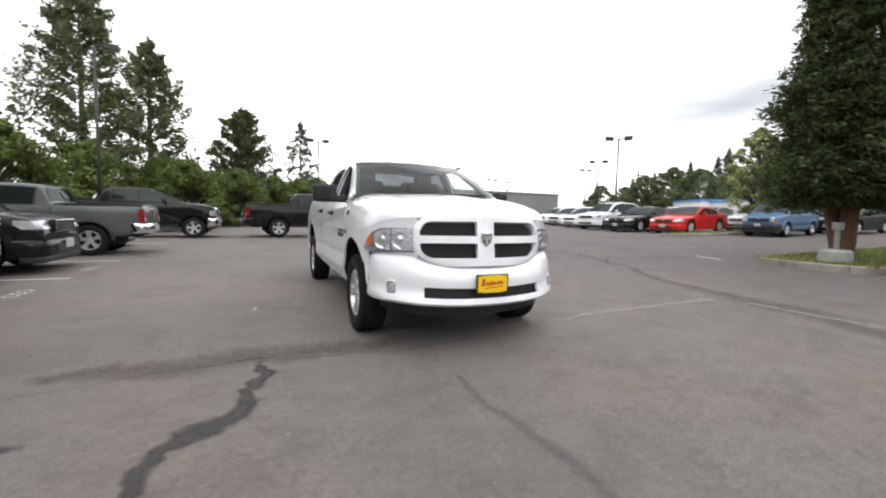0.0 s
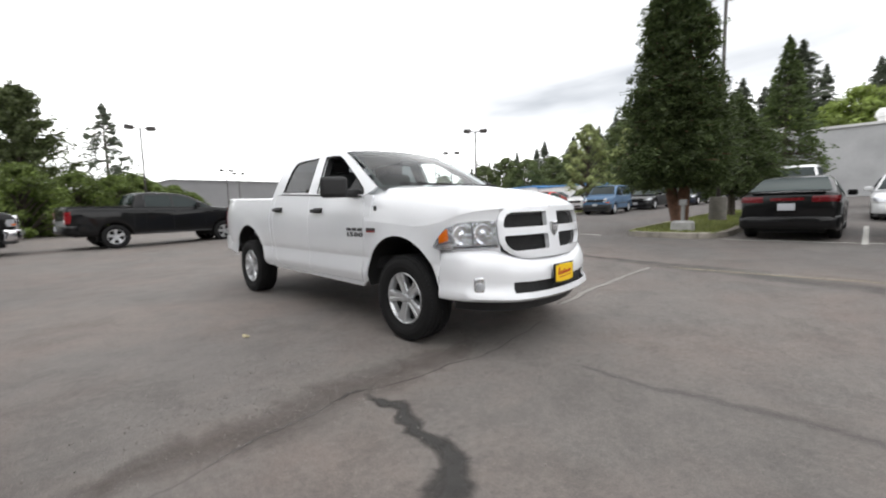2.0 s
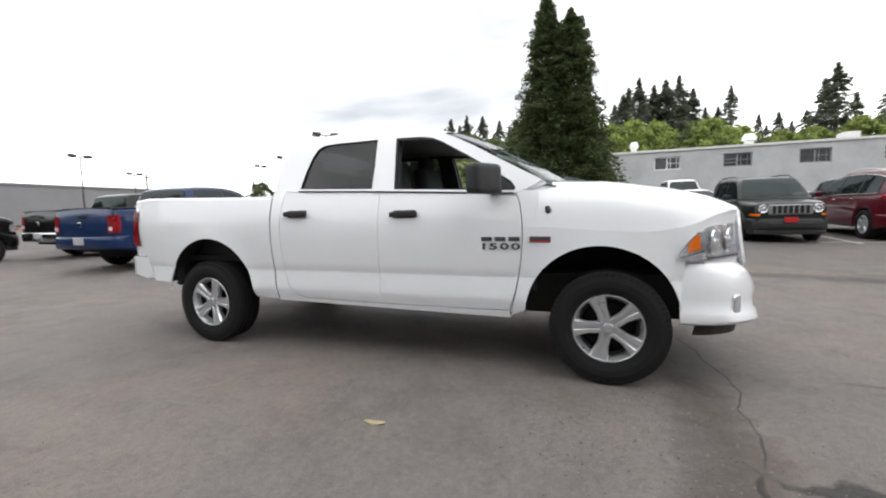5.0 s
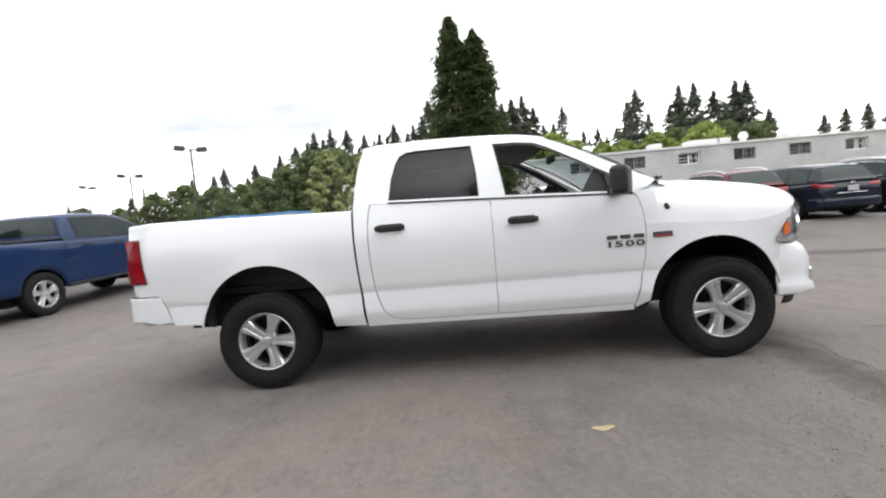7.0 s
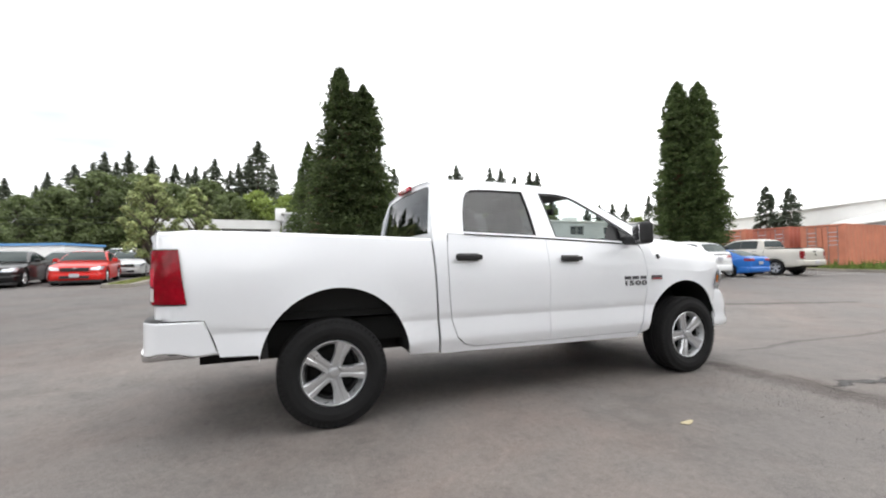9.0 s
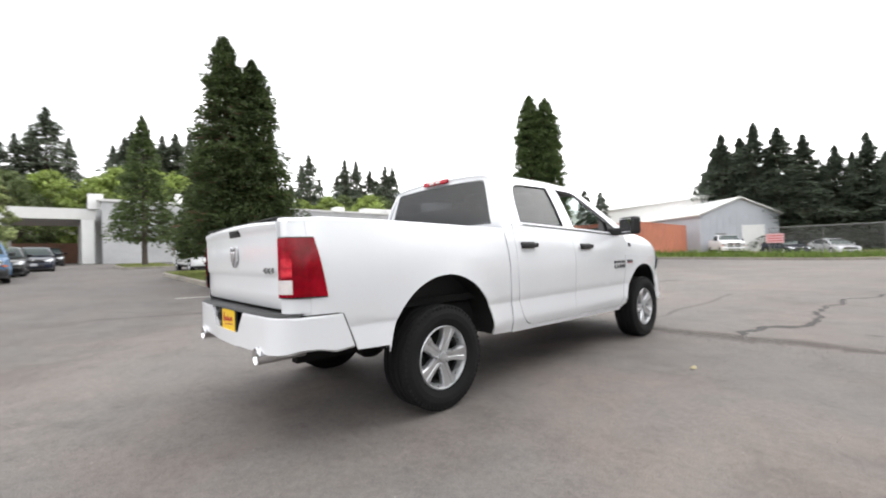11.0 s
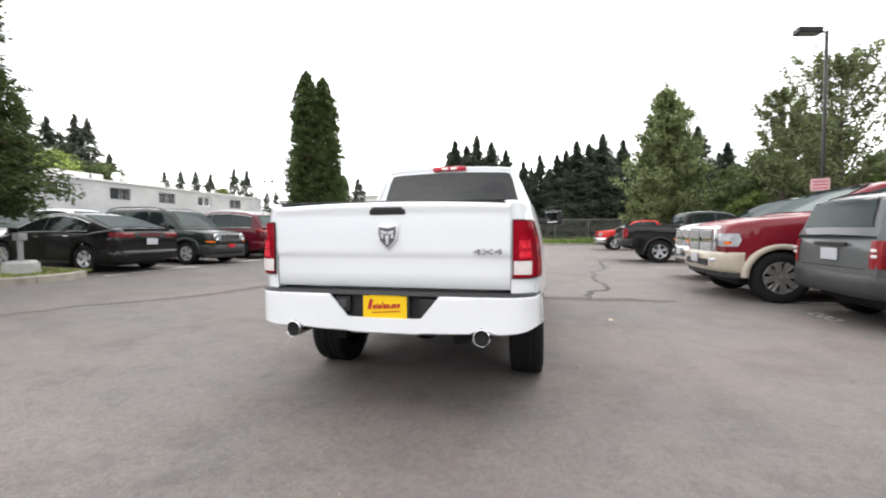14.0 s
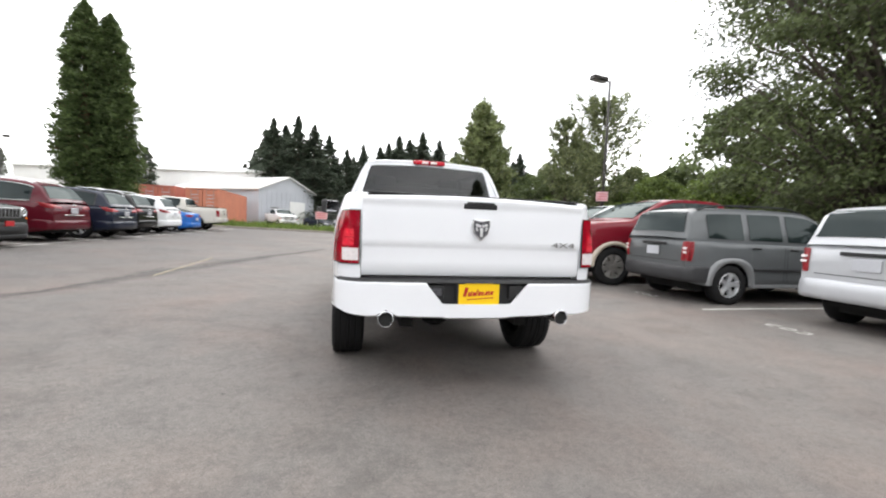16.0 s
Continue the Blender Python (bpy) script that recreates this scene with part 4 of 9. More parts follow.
    if truck:
        zb_ = interp(s["top"], L - 0.8)
        bm = bmesh.new()
        box(bm, (0, Y((c1 + L) / 2 + 0.03), zb_ + 0.028), (s["W"] * 0.76, L - c1 - 0.22, 0.03))
        part("load_bed", bm, M_BLACKPLASTIC, root, "dark open load bed")
        for side in (-1, 1):
            part("rail_cap", rbox((side * hw * 0.87, Y((c1 + L) / 2), zb_ + 0.012), (0.10, L - c1 - 0.12, 0.035), 0.01, 1), M_BLACKPLASTIC, root)
            rws = [[(side * (hw * 0.994 + 0.002), Y(c1 + 0.02) + q, z) for q in (-0.009, 0.009)] for z in np.linspace(s["sill"] + 0.08, zb_ - 0.08, 5)]
            part("bed_gap", grid_mesh("seam", rws), M_DARK, root)
        part("tailgate_handle", rbox((0, Y(L) + 0.005, zb_ - 0.14), (0.26, 0.02, 0.06), 0.01, 1), M_BLACKPLASTIC, root)
    if kind == "boxsuv":
        part("tailgate_handle", rbox((0, Y(L) + 0.012, 1.035), (0.62, 0.03, 0.05), 0.012, 2), M_BLACKPLASTIC, root)
        rws = [[(u * 0.62, Y(L) + 0.004, z) for u in (-1, 1)] for z in (0.735, 0.745)]
        part("tailgate_seam", grid_mesh("seam", rws), M_DARK, root)
    if kind == "suv":
        part("tail_strip", rbox((0, Y(L) + 0.03, 0.80), (0.9, 0.03, 0.022), 0.008, 1), M_BRIGHT, root)
    for sgn_, yy in ((-1, -0.02), (1, L + 0.02))[:1 if kind in ("boxsuv", "sedan") else 2]:
        part("emblem", rbox((0, Y(yy) + (0.0 if not truck else sgn_ * 0.04), s["lampz"] if sgn_ < 0 else s["tailz"] + (0.04 if kind == "suv" else 0)), (0.12, 0.03, 0.05 if not truck else 0.11), 0.012, 1), M_CHROME, root)
    hi_ = (0.47, 0.80) if truck else (s["sill"] + 0.02, s["sill"] + 0.32)
    part("front_bumper", band(False, s["fa"] - R - 0.02, hi_[0], hi_[1], 0.12 if truck else 0.045), bmat, root, smooth=True)
    part("front_valance", band(False, 0.30, hi_[0] - 0.10, hi_[0] + 0.03, 0.02), M_BLACKPLASTIC, root)
    part("front_intake", rbox((0, Y(-0.12 if truck else -0.05), zf - 0.01), (s["W"] * 0.50, 0.06, 0.12), 0.02, 2), M_BLACKPLASTIC, root)
    part("rear_bumper", band(True, 0.30 if truck else min(0.5, L - s["ra"] - R - 0.02), zf - 0.08, zf + 0.20, 0.09 if truck else 0.05), bmat, root, smooth=True)
    part("rear_plate", rbox((0, Y(L + 0.02) + s["plate"][1], s["plate"][0]), (0.31, 0.02, 0.155), 0.004, 1), M_PLATEWHITE, root, "number plate with unreadable marks")
    part("front_plate", rbox((0, Y(-0.175 if truck else -0.085), zf + (0.06 if kind != "boxsuv" else 0.12)), (0.31, 0.02, 0.155) if kind != "boxsuv" else (0.27, 0.02, 0.12), 0.004, 1), plate, root, "number plate with unreadable marks")
    if rails:
        for side in (-1, 1):
            bm = bmesh.new()
            line = []
            a_, b_ = s["wind"][1] + 0.18, s["back"][0] - 0.12
            for f in np.linspace(0, 1, 12):
                d = a_ + (b_ - a_) * f
                line.append((side * (gx_(d, ztop(d) - corner(d)) - 0.07), Y(d), ztop(d) + 0.055 * min(1.0, 8 * f, 8 * (1 - f)) - 0.005))
            tube(bm, line, 0.017, 6)
            part("roof_rail", bm, M_BRIGHT if bright_trim else M_BLACKPLASTIC, root)
    for side in (-1, 1):
        for a in (s["fa"], s["ra"]):
            wheel(root, side * (hw - 0.125), Y(a), s["r"], s["r"] * 0.62, 0.24, spokes, rim_mat=rim_mat, spin=0.3 * a)
    if flare is not None or kind in ("boxsuv", "oldpickup"):
        for side in (-1, 1):
            for a in (s["fa"], s["ra"]):
                rws = []
                for k in range(15):
                    an = math.pi * k / 14
                    sq = 1.0 if kind != "boxsuv" else 1.0 + 0.10 * abs(math.sin(2 * an)) ** 2
                    for_r = []
                    for q, xo in ((R - 0.01, 0.0), (R - 0.005, 0.05), ((R + 0.07) * sq, 0.045), ((R + 0.085) * sq, -0.01)):
                        for_r.append((side * (hw - 0.03 + xo), Y(a) + q * math.cos(an), s["r"] + q * 0.97 * math.sin(an)))
                    rws.append(for_r)
                part("wheel_arch_trim", grid_mesh("t", rws), flare or (M_BLACKPLASTIC if kind == "oldpickup" else trim), root, smooth=True)
    slope = math.degrees(math.atan(0.028)) if 0.5 < x < 48 else 0.0
    root.matrix_basis = pose(x, y, gz(x, y) + lift, 0, -slope, 0) @ pose(0, 0, 0, 0, 0, heading) @ Matrix.Scale(scale, 4)
    return root


E_, W_, S_, N_ = 90, -90, 0, 180
P_BLACK = paint("black_car_paint", (0.005, 0.005, 0.0055))
P_GREEN = paint("dark_green_car_paint", (0.012, 0.017, 0.014))
P_MAROON = paint("maroon_car_paint", (0.080, 0.004, 0.011))
P_NAVY = paint("navy_car_paint", (0.010, 0.014, 0.028))
P_WHITE = paint("white_car_paint", (0.72, 0.73, 0.74))
P_BLUE = paint("blue_car_paint", (0.008, 0.024, 0.08))
P_BRIGHTBLUE = paint("bright_blue_car_paint", (0.02, 0.13, 0.45))
P_STEELBLUE = paint("steel_blue_car_paint", (0.085, 0.16, 0.27), metal=0.2)
P_BEIGE = paint("beige_car_paint", (0.50, 0.48, 0.43))
P_TAN = paint("tan_lower_paint", (0.40, 0.35, 0.285))
P_RED = paint("red_car_paint", (0.50, 0.018, 0.014))
P_DEEPRED = paint("deep_red_car_paint", (0.15, 0.006, 0.014))
P_GREY = paint("grey_car_paint", (0.10, 0.106, 0.11), metal=0.2)
M_DARKPLASTIC = mat("dark_grey_bumper_plastic", (0.028, 0.028, 0.030), rough=0.5, vary=0.15, scale=10)
P_SILVER = paint("silver_car_paint", (0.50, 0.51, 0.53), metal=0.3)

# row along the east side of the lane
G_E = "cars parked along the east row"
east = [
    car("sedan", "sedan", 11.2, -3.42, E_, P_BLACK, "shiny black four-door sedan parked beside a kerbed island", "car", light_bar=True, bright_trim=True),
    car("boxsuv", "off_roader", 10.98, -6.15, W_, P_GREEN, "dark green boxy off-roader with seven-slot grille and roof rails", "suv", bars=7, rails=True, plate=M_PLATERED),
    car("suv", "suv", 11.40, -9.05, E_, P_MAROON, "maroon sport utility with chrome window trim parked nose-in", "suv", rails=True, bright_trim=True),
    car("suv", "suv", 11.05, -11.5, E_, P_NAVY, "navy blue compact sport utility parked in a row", "suv", scale=0.97),
    car("suv", "suv", 11.50, -14.2, E_, P_BLACK, "black sport utility parked in a row", "suv", rails=True, bright_trim=True),
    car("suv", "suv", 11.50, -16.9, E_, P_WHITE, "white sport utility parked in a row", "suv", scale=1.0),
    car("sedan", "hatchback", 11.2, -19.7, E_, P_BRIGHTBLUE, "small bright blue car parked in a row", "car", scale=0.92),
    car("pickup", "pickup", 11.5, -23.4, E_, P_BEIGE, "pale beige pickup truck with a crew cab", "pickup truck"),
]
# west row
west = [
    car("boxsuv", "off_roader", -7.72, 1.78, W_, P_SILVER, "silver compact off-roader with a pale bumper", "suv", scale=1.0, bumper=P_SILVER, flare=P_SILVER),
    car("boxsuv", "off_roader", -6.95, -1.10, W_, P_GREY, "dark grey boxy off-roader with pale wheel-arch trim", "suv", rails=True, flare=P_MIDGREY, bumper=M_DARKPLASTIC),
    car("pickup", "pickup", -7.03, -3.52, E_, P_DEEPRED, "large deep red pickup with chrome grille and tan lower trim", "pickup truck", face="chrome", scale=1.05, flare=P_TAN, bumper=P_TAN, rim_mat=M_DARKALLOY, spokes=8),
    car("pickup", "pickup", -7.55, -6.35, E_, P_WHITE, "large white pickup with chrome grille", "pickup truck", face="chrome", chrome_bumper=True, scale=1.04),
    car("oldpickup", "pickup", -7.1, -12.9, W_, P_BLACK, "older black pickup with black plastic flares", "pickup truck", scale=1.03),
    car("oldpickup", "pickup", -7.55, -24.0, E_, P_RED, "red pickup with a chrome bumper", "pickup truck", chrome_bumper=True),
    car("suv", "suv", -7.65, 4.1, E_, P_BLACK, "black sport utility with clear headlights and slotted grille", "suv", bars=7, slots=M_BRIGHT),
    car("oldpickup", "pickup", -7.1, 7.55, W_, P_GREY, "dark grey crew-cab pickup on large tyres", "pickup truck", chrome_bumper=True, scale=0.90),
    car("sedan", "sedan", -7.9, 9.7, E_, P_SILVER, "silver sedan parked between pickups", "car"),
    car("pickup", "pickup", -6.45, 14.9, E_, P_BLACK, "black heavy-duty pickup with chrome grille", "pickup truck", face="chrome", chrome_bumper=True, scale=1.03),
    car("pickup", "pickup", -7.0, 19.5, E_, P_WHITE, "white pickup parked in a row", "pickup truck", face="chrome", chrome_bumper=True),
    car("sedan", "sedan", -7.0, 22.3, E_, P_SILVER, "silver sedan parked in a row", "car"),
    car("suv", "suv", -7.0, 25.3, E_, P_WHITE, "white sport utility parked in a row", "suv"),
    car("pickup", "pickup", 0.45, 15.4, E_ + 6, P_BLACK, "long black crew-cab pickup on bright wheels", "pickup truck", scale=1.05),
    car("pickup", "pickup", 6.3, 13.5, E_, P_BLACK, "black pickup with a chrome rear bumper", "pickup truck", chrome_bumper=True),
    car("pickup", "pickup", 4.8, 9.0, E_ + 2, P_BLUE, "blue quad-cab pickup", "pickup truck"),
    car("pickup", "pickup", 8.6, 16.6, E_, P_WHITE, "white pickup with a chrome bumper", "pickup truck", chrome_bumper=True),
]
# north-east rows
northeast = [
    car("coupe", "coupe", 20.4, 10.2, W_ + 8, P_RED, "bright red muscle coupe", "car"),
    car("boxsuv", "wagon", 21.6, 6.3, W_ + 6, P_STEELBLUE, "steel blue retro compact wagon", "car", scale=0.97),
    car("coupe", "coupe", 19.6, 12.7, W_ + 8, P_BLACK, "black muscle coupe", "car"),
    car("suv", "suv", 19.9, 15.6, W_ + 8, P_WHITE, "white sport utility with a black grille", "suv"),
    car("sedan", "sedan", 21.0, 18.6, W_ + 8, P_WHITE, "white sedan in a row of new cars", "car"),
    car("sedan", "sedan", 22.0, 21.6, W_ + 8, P_SILVER, "silver sedan in a row of new cars", "car"),
    car("sedan", "sedan", 23.0, 24.6, W_ + 8, P_WHITE, "white sedan in a row of new cars", "car"),
    car("coupe", "coupe", 26.6, 10.2, W_ + 8, P_WHITE, "white muscle coupe", "car"),
    car("sedan", "sedan", 27.5, 6.0, W_, P_BLACK, "dark sedan parked behind a kerb", "car"),
    car("sedan", "sedan", 27.0, 13.4, W_ + 8, P_GREY, "grey sedan", "car"),
    car("sedan", "sedan", 28.0, 17.0, W_ + 8, P_WHITE, "white sedan", "car"),
    car("suv", "suv", 33.0, 8.5, W_, P_SILVER, "silver sport utility", "suv"),
    car("suv", "suv", 33.5, 12.5, W_, P_WHITE, "white sport utility", "suv"),
    car("sedan", "sedan", 33.5, 5.0, W_, P_NAVY, "dark blue sedan", "car"),
    car("sedan", "sedan", 29.0, 21.0, W_ + 8, P_RED, "red sedan", "car"),
    car("van", "van", 24.2, -2.2, W_, P_WHITE, "white delivery van", "van"),
    car("sedan", "sedan", 18.0, -5.7, W_, P_WHITE, "white sedan", "car"),
    car("suv", "suv", 18.2, -8.6, W_, P_WHITE, "white sport utility", "suv", bars=7),
    car("van", "van", 26.0, -6.4, W_, P_WHITE, "white cargo van", "van"),
    car("suv", "suv", 18.6, -12.0, W_, P_GREY, "grey sport utility", "suv"),
    car("sedan", "sedan", 44.0, 4.5, W_, P_BLACK, "dark car under a canopy", "car"),
]
for o in east:
    o["group"] = G_E
# ---- the white pickup in the middle of the lot ----
SX = [(0.38, 0.935), (0.43, 0.955), (0.50, 0.974), (0.545, 0.990), (0.575, 0.993), (0.61, 0.991), (0.70, 0.985), (0.730, 0.983), (0.742, 0.989), (0.90, 1.000), (1.02, 1.003), (1.12, 0.996), (1.20, 0.983), (1.27, 0.966), (1.32, 0.952), (1.38, 0.932), (1.42, 0.922)]
PLAN = [(-2.45, 0.86), (-2.36, 0.918), (-2.30, 0.945), (-2.20, 0.972), (-2.05, 0.990), (-1.85, 1.0), (2.40, 1.0), (2.55, 0.993), (2.70, 0.975), (2.80, 0.951), (2.86, 0.925)]
ARCHES = ((-1.745, 0.455, 0.50), (1.752, 0.475, 0.53))


def side_x(y, z):
    x = smooth_interp(SX, z) * interp(PLAN, y)
    for cy, cz, r in ARCHES:
        d = math.hypot(y - cy, z - cz) - r
        if z > cz + 0.02 and d > -0.06:
            x += 0.012 * math.exp(-((d / 0.055) ** 2))
    return x


def fill_panel(outline, holes, to3d, ucuts, vcuts, thick=0.012):
    """A panel cut from a curved surface: outline and holes in two coordinates, put in place by to3d."""
    bm = bmesh.new()
    edges = []
    for loop in [outline] + list(holes):
        vs = [bm.verts.new((p[0], p[1], 0)) for p in loop]
        edges += [bm.edges.new((vs[i], vs[(i + 1) % len(vs)])) for i in range(len(vs))]
    bmesh.ops.triangle_fill(bm, use_beauty=True, use_dissolve=False, edges=edges)
    for axis, cuts in ((Vector((1, 0, 0)), ucuts), (Vector((0, 1, 0)), vcuts)):
        for c in cuts:
            bmesh.ops.bisect_plane(bm, geom=bm.verts[:] + bm.edges[:] + bm.faces[:], plane_co=axis * c, plane_no=axis, dist=1e-5)
    for v in bm.verts:
        v.co = Vector(to3d(v.co.x, v.co.y))
    bmesh.ops.recalc_face_normals(bm, faces=bm.faces[:])
    if thick:
        ref = max(bm.faces, key=lambda f: f.calc_area())
        c = ref.calc_center_median()
        if ref.normal.dot(c - Vector((0, 0.0, 0.9))) < 0:
            bmesh.ops.reverse_faces(bm, faces=bm.faces[:])
        bmesh.ops.solidify(bm, geom=bm.faces[:], thickness=thick)
    return bm


def smooth_by_angle(ob, degrees=35):
    me = ob.data
    me.shade_smooth()
    bm = bmesh.new()
    bm.from_mesh(me)
    for e in bm.edges:
        if len(e.link_faces) == 2:
            e.smooth = e.calc_face_angle(0) < radians(degrees)
    bm.to_mesh(me)
    bm.free()
    return ob


def arc(cy, cz, r, a0, a1, n=18):
    return [(cy + r * math.cos(radians(a0 + (a1 - a0) * k / n)), cz + r * math.sin(radians(a0 + (a1 - a0) * k / n))) for k in range(n + 1)]


YC = [round(-2.4 + 0.1 * k, 3) + 0.013 for k in range(54)]
ZC = [0.45, 0.50, 0.545, 0.575, 0.61, 0.66, 0.715, 0.730, 0.744, 0.80, 0.87, 0.94, 1.02, 1.08, 1.14, 1.20, 1.25, 1.30, 1.345]

pickup = tagged(new("pickup_truck", None), "glossy white crew-cab pickup with black mirrors and alloy wheels", "pickup truck")


def hp(name, bm, material, label="", parent=None, angle=35):
    return smooth_by_angle(part(name, bm, material, parent or pickup, label), angle)


def belt_z(y):
    return 1.375 + (0.048 if y < 0 else 0.040) * y


HOOD = [(-2.80, 1.130), (-2.735, 1.150), (-2.69, 1.172), (-2.626, 1.198), (-2.512, 1.243), (-2.40, 1.280), (-2.188, 1.335), (-1.813, 1.393), (-1.435, 1.418), (-1.20, 1.425)]
DROP = [(-2.735, 0.004), (-2.66, 0.012), (-2.61, 0.03), (-2.55, 0.06), (-2.45, 0.115), (-2.36, 0.175), (-2.30, 0.215), (-2.20, 0.27), (-2.0, 0.325), (-1.8, 0.34), (-1.2, 0.34)]
SHAPE = [(0.0, 0.024), (0.25, 0.020), (0.45, 0.008), (0.55, 0.0), (0.62, 0.004), (0.70, -0.002), (0.80, -0.020), (0.87, -0.052), (0.92, -0.10), (0.955, -0.16), (0.98, -0.235), (1.0, -0.34)]
NOSE = [(0.918, -2.36), (0.86, -2.43), (0.78, -2.50), (0.70, -2.56), (0.618, -2.612), (0.5, -2.640), (0.35, -2.668), (0.18, -2.686), (0.0, -2.692)]


def half_width(y):
    """Half the body's width at y, from the nose back."""
    if y < -2.36:
        return float(np.interp(-y, [-p[1] for p in NOSE], [p[0] for p in NOSE]))
    return interp(PLAN, y) * 1.0


def top_z(f, y):
    s = interp(SHAPE, abs(f))
    k = interp(DROP, y) / 0.34
    return interp(HOOD, y) + (s * k if s < 0 else s)


HY = sorted({-2.690, -2.683, -2.67, -2.65, -2.612, -2.58, -2.54, -2.50, -2.46, -2.41, -2.36, -2.30, -2.24, -2.17, -2.08, -1.98, -1.87, -1.76, -1.65, -1.55, -1.46})
HF = [0, 0.08, 0.16, 0.25, 0.35, 0.45, 0.52, 0.57, 0.62, 0.68, 0.74, 0.795]


def hood_row(y, fs):
    w = half_width(y)
    return [(f * w, y, top_z(f, y)) for f in fs]


rows = []
for y in HY:
    fs = [-f for f in HF[::-1]] + HF[1:]
    w = half_width(y)
    back = max(0.0, (y + 1.75) / 0.29)
    rows.append([(f * w, y + 0.055 * back * f * f * 1.5 - 0.05 * back, top_z(f, y)) for f in fs])
hp("hood", grid_mesh("hood", rows), M_WHITE, "smooth white bonnet", angle=60)
bm = grid_mesh("inner", [[(p[0] * 0.995, p[1] + 0.02, p[2] - 0.035) for p in row] for row in [hood_row(y, [-0.86, -0.8, -0.4, 0, 0.4, 0.8, 0.86]) for y in HY + [-1.3]]])
part("hood_inner", bm, M_DARK, pickup)
FF = [0.800, 0.835, 0.87, 0.895, 0.92, 0.94, 0.955, 0.968, 0.98, 0.99, 1.0]
for s in (-1, 1):
    rows = []
    for y in HY + [-1.38, -1.30, -1.235]:
        rows.append([(s * f * half_width(y), y, top_z(f, y)) for f in FF])
    # fender top and side in one panel
    hp("fender_top", grid_mesh("f", rows), M_WHITE, angle=60)
    out = [(-1.143, 0.44), (-1.182, 0.60), (-1.226, 0.85), (-1.236, 1.0), (-1.237, 1.085)]
    out += [(y, top_z(1.0, y)) for y in (-1.35, -1.5, -1.65, -1.8, -1.9, -2.0, -2.1, -2.2, -2.27, -2.33, -2.36)]
    out += [(-2.36, 0.86), (-2.248, 0.845), (-2.232, 0.62)]
    out += arc(-1.745, 0.455, 0.50, 170, 4, 26)
    hp("front_fender", fill_panel(out, [], lambda y, z: (s * side_x(y, z), y, z), [y for y in YC if y < -1.1], ZC), M_WHITE, angle=40)
    out = [(-1.13, 0.478), (-1.175, 0.62), (-1.219, 0.85), (-1.229, 1.0), (-1.226, 1.15), (-1.205, 1.27), (-1.165, belt_z(-1.165) - 0.002), (-0.6, belt_z(-0.6)), (-0.0835, belt_z(-0.085)), (-0.0835, 1.0), (-0.0835, 0.478)]
    hp("front_door", fill_panel(out, [], lambda y, z: (s * side_x(y, z), y, z), [y for y in YC if -1.2 < y < 0], ZC), M_WHITE, angle=40)
    out = [(-0.0795, 0.478), (0.66, 0.488), (0.75, 0.515), (0.815, 0.575), (0.862, 0.72), (0.884, 0.95), (0.888, 1.15), (0.878, 1.32), (0.860, belt_z(0.86)), (0.4, belt_z(0.4)), (-0.0795, belt_z(-0.078)), (-0.0795, 1.0)]
    hp("rear_door", fill_panel(out, [], lambda y, z: (s * side_x(y, z), y, z), [y for y in YC if -0.1 < y < 0.95], ZC), M_WHITE, angle=40)
    # jamb behind the gap and the fender's corner at the pillar
    hp("door_jamb", grid_mesh("j", [[(s * (side_x(y, z) - 0.022), y - 0.04, z), (s * (side_x(y, z) - 0.022), y + 0.05, z)] for y, z in ((-1.137, 0.46), (-1.178, 0.61), (-1.222, 0.85), (-1.232, 1.0), (-1.229, 1.15), (-1.21, 1.27), (-1.175, 1.34))]), M_WHITE)
    g = fill_panel([(-1.33, 1.10), (-1.2365, 1.04), (-1.2325, 1.15), (-1.2115, 1.27), (-1.172, 1.352), (-1.26, 1.345), (-1.34, 1.33)], [], lambda y, z: (s * (side_x(y, z) - 0.003), y, z), [-1.3, -1.25, -1.21], [1.15, 1.2, 1.25, 1.3], 0.01)
    hp("fender_corner", g, M_WHITE, angle=40)
    # bed side
    out = [(0.974, 0.462), (1.21, 0.47)] + arc(1.752, 0.475, 0.53, 179, 5, 26)
    out += [(2.285, 0.570), (2.515, 0.577), (2.555, 0.70), (2.605, 0.815), (2.64, 0.822), (2.80, 0.822)]
    rail = [(2.80, 1.388), (2.70, 1.396), (2.3, 1.390), (1.8, 1.376), (1.4, 1.366), (1.016, 1.355)]
    out += rail + [(1.015, 1.2), (1.003, 0.95), (0.988, 0.70)]
    bed = hp("bed_side", fill_panel(out, [], lambda y, z: (s * side_x(y, z), y, z), [y for y in YC if y > 1.0], ZC), M_WHITE, angle=40)
    # pale inner panel in the gap between cab and bed
    hp("bed_front_edge", grid_mesh("e", [[(s * (side_x(y, z) - 0.055), y - 0.03, z), (s * (side_x(y, z) - 0.057), y + 0.03, z)] for y, z in ((0.974, 0.47), (0.988, 0.70), (1.003, 0.95), (1.015, 1.2), (1.016, 1.35))]), M_BLACKPLASTIC)
    # rounded top edge and black rail cap
    rows = []
    q_ = smooth_interp(SX, 1.386) - 0.003
    for y, z in [(2.916, 1.386), (2.908, 1.386), (2.89, 1.387), (2.855, 1.387)] + rail:
        x = side_x(min(y, 2.80), z) if y <= 2.80 else {2.916: 0.803 * (0.5 + q_ / 2), 2.908: 0.855 * (0.5 + q_ / 2), 2.89: 0.895 * (0.5 + q_ / 2), 2.855: 0.928 * q_}[y]
        rows.append([(s * x, y, z - 0.002), (s * (x - 0.012), y, z + 0.012), (s * (x - 0.035), y, z + 0.018), (s * (x - 0.05), y, z + 0.018)])
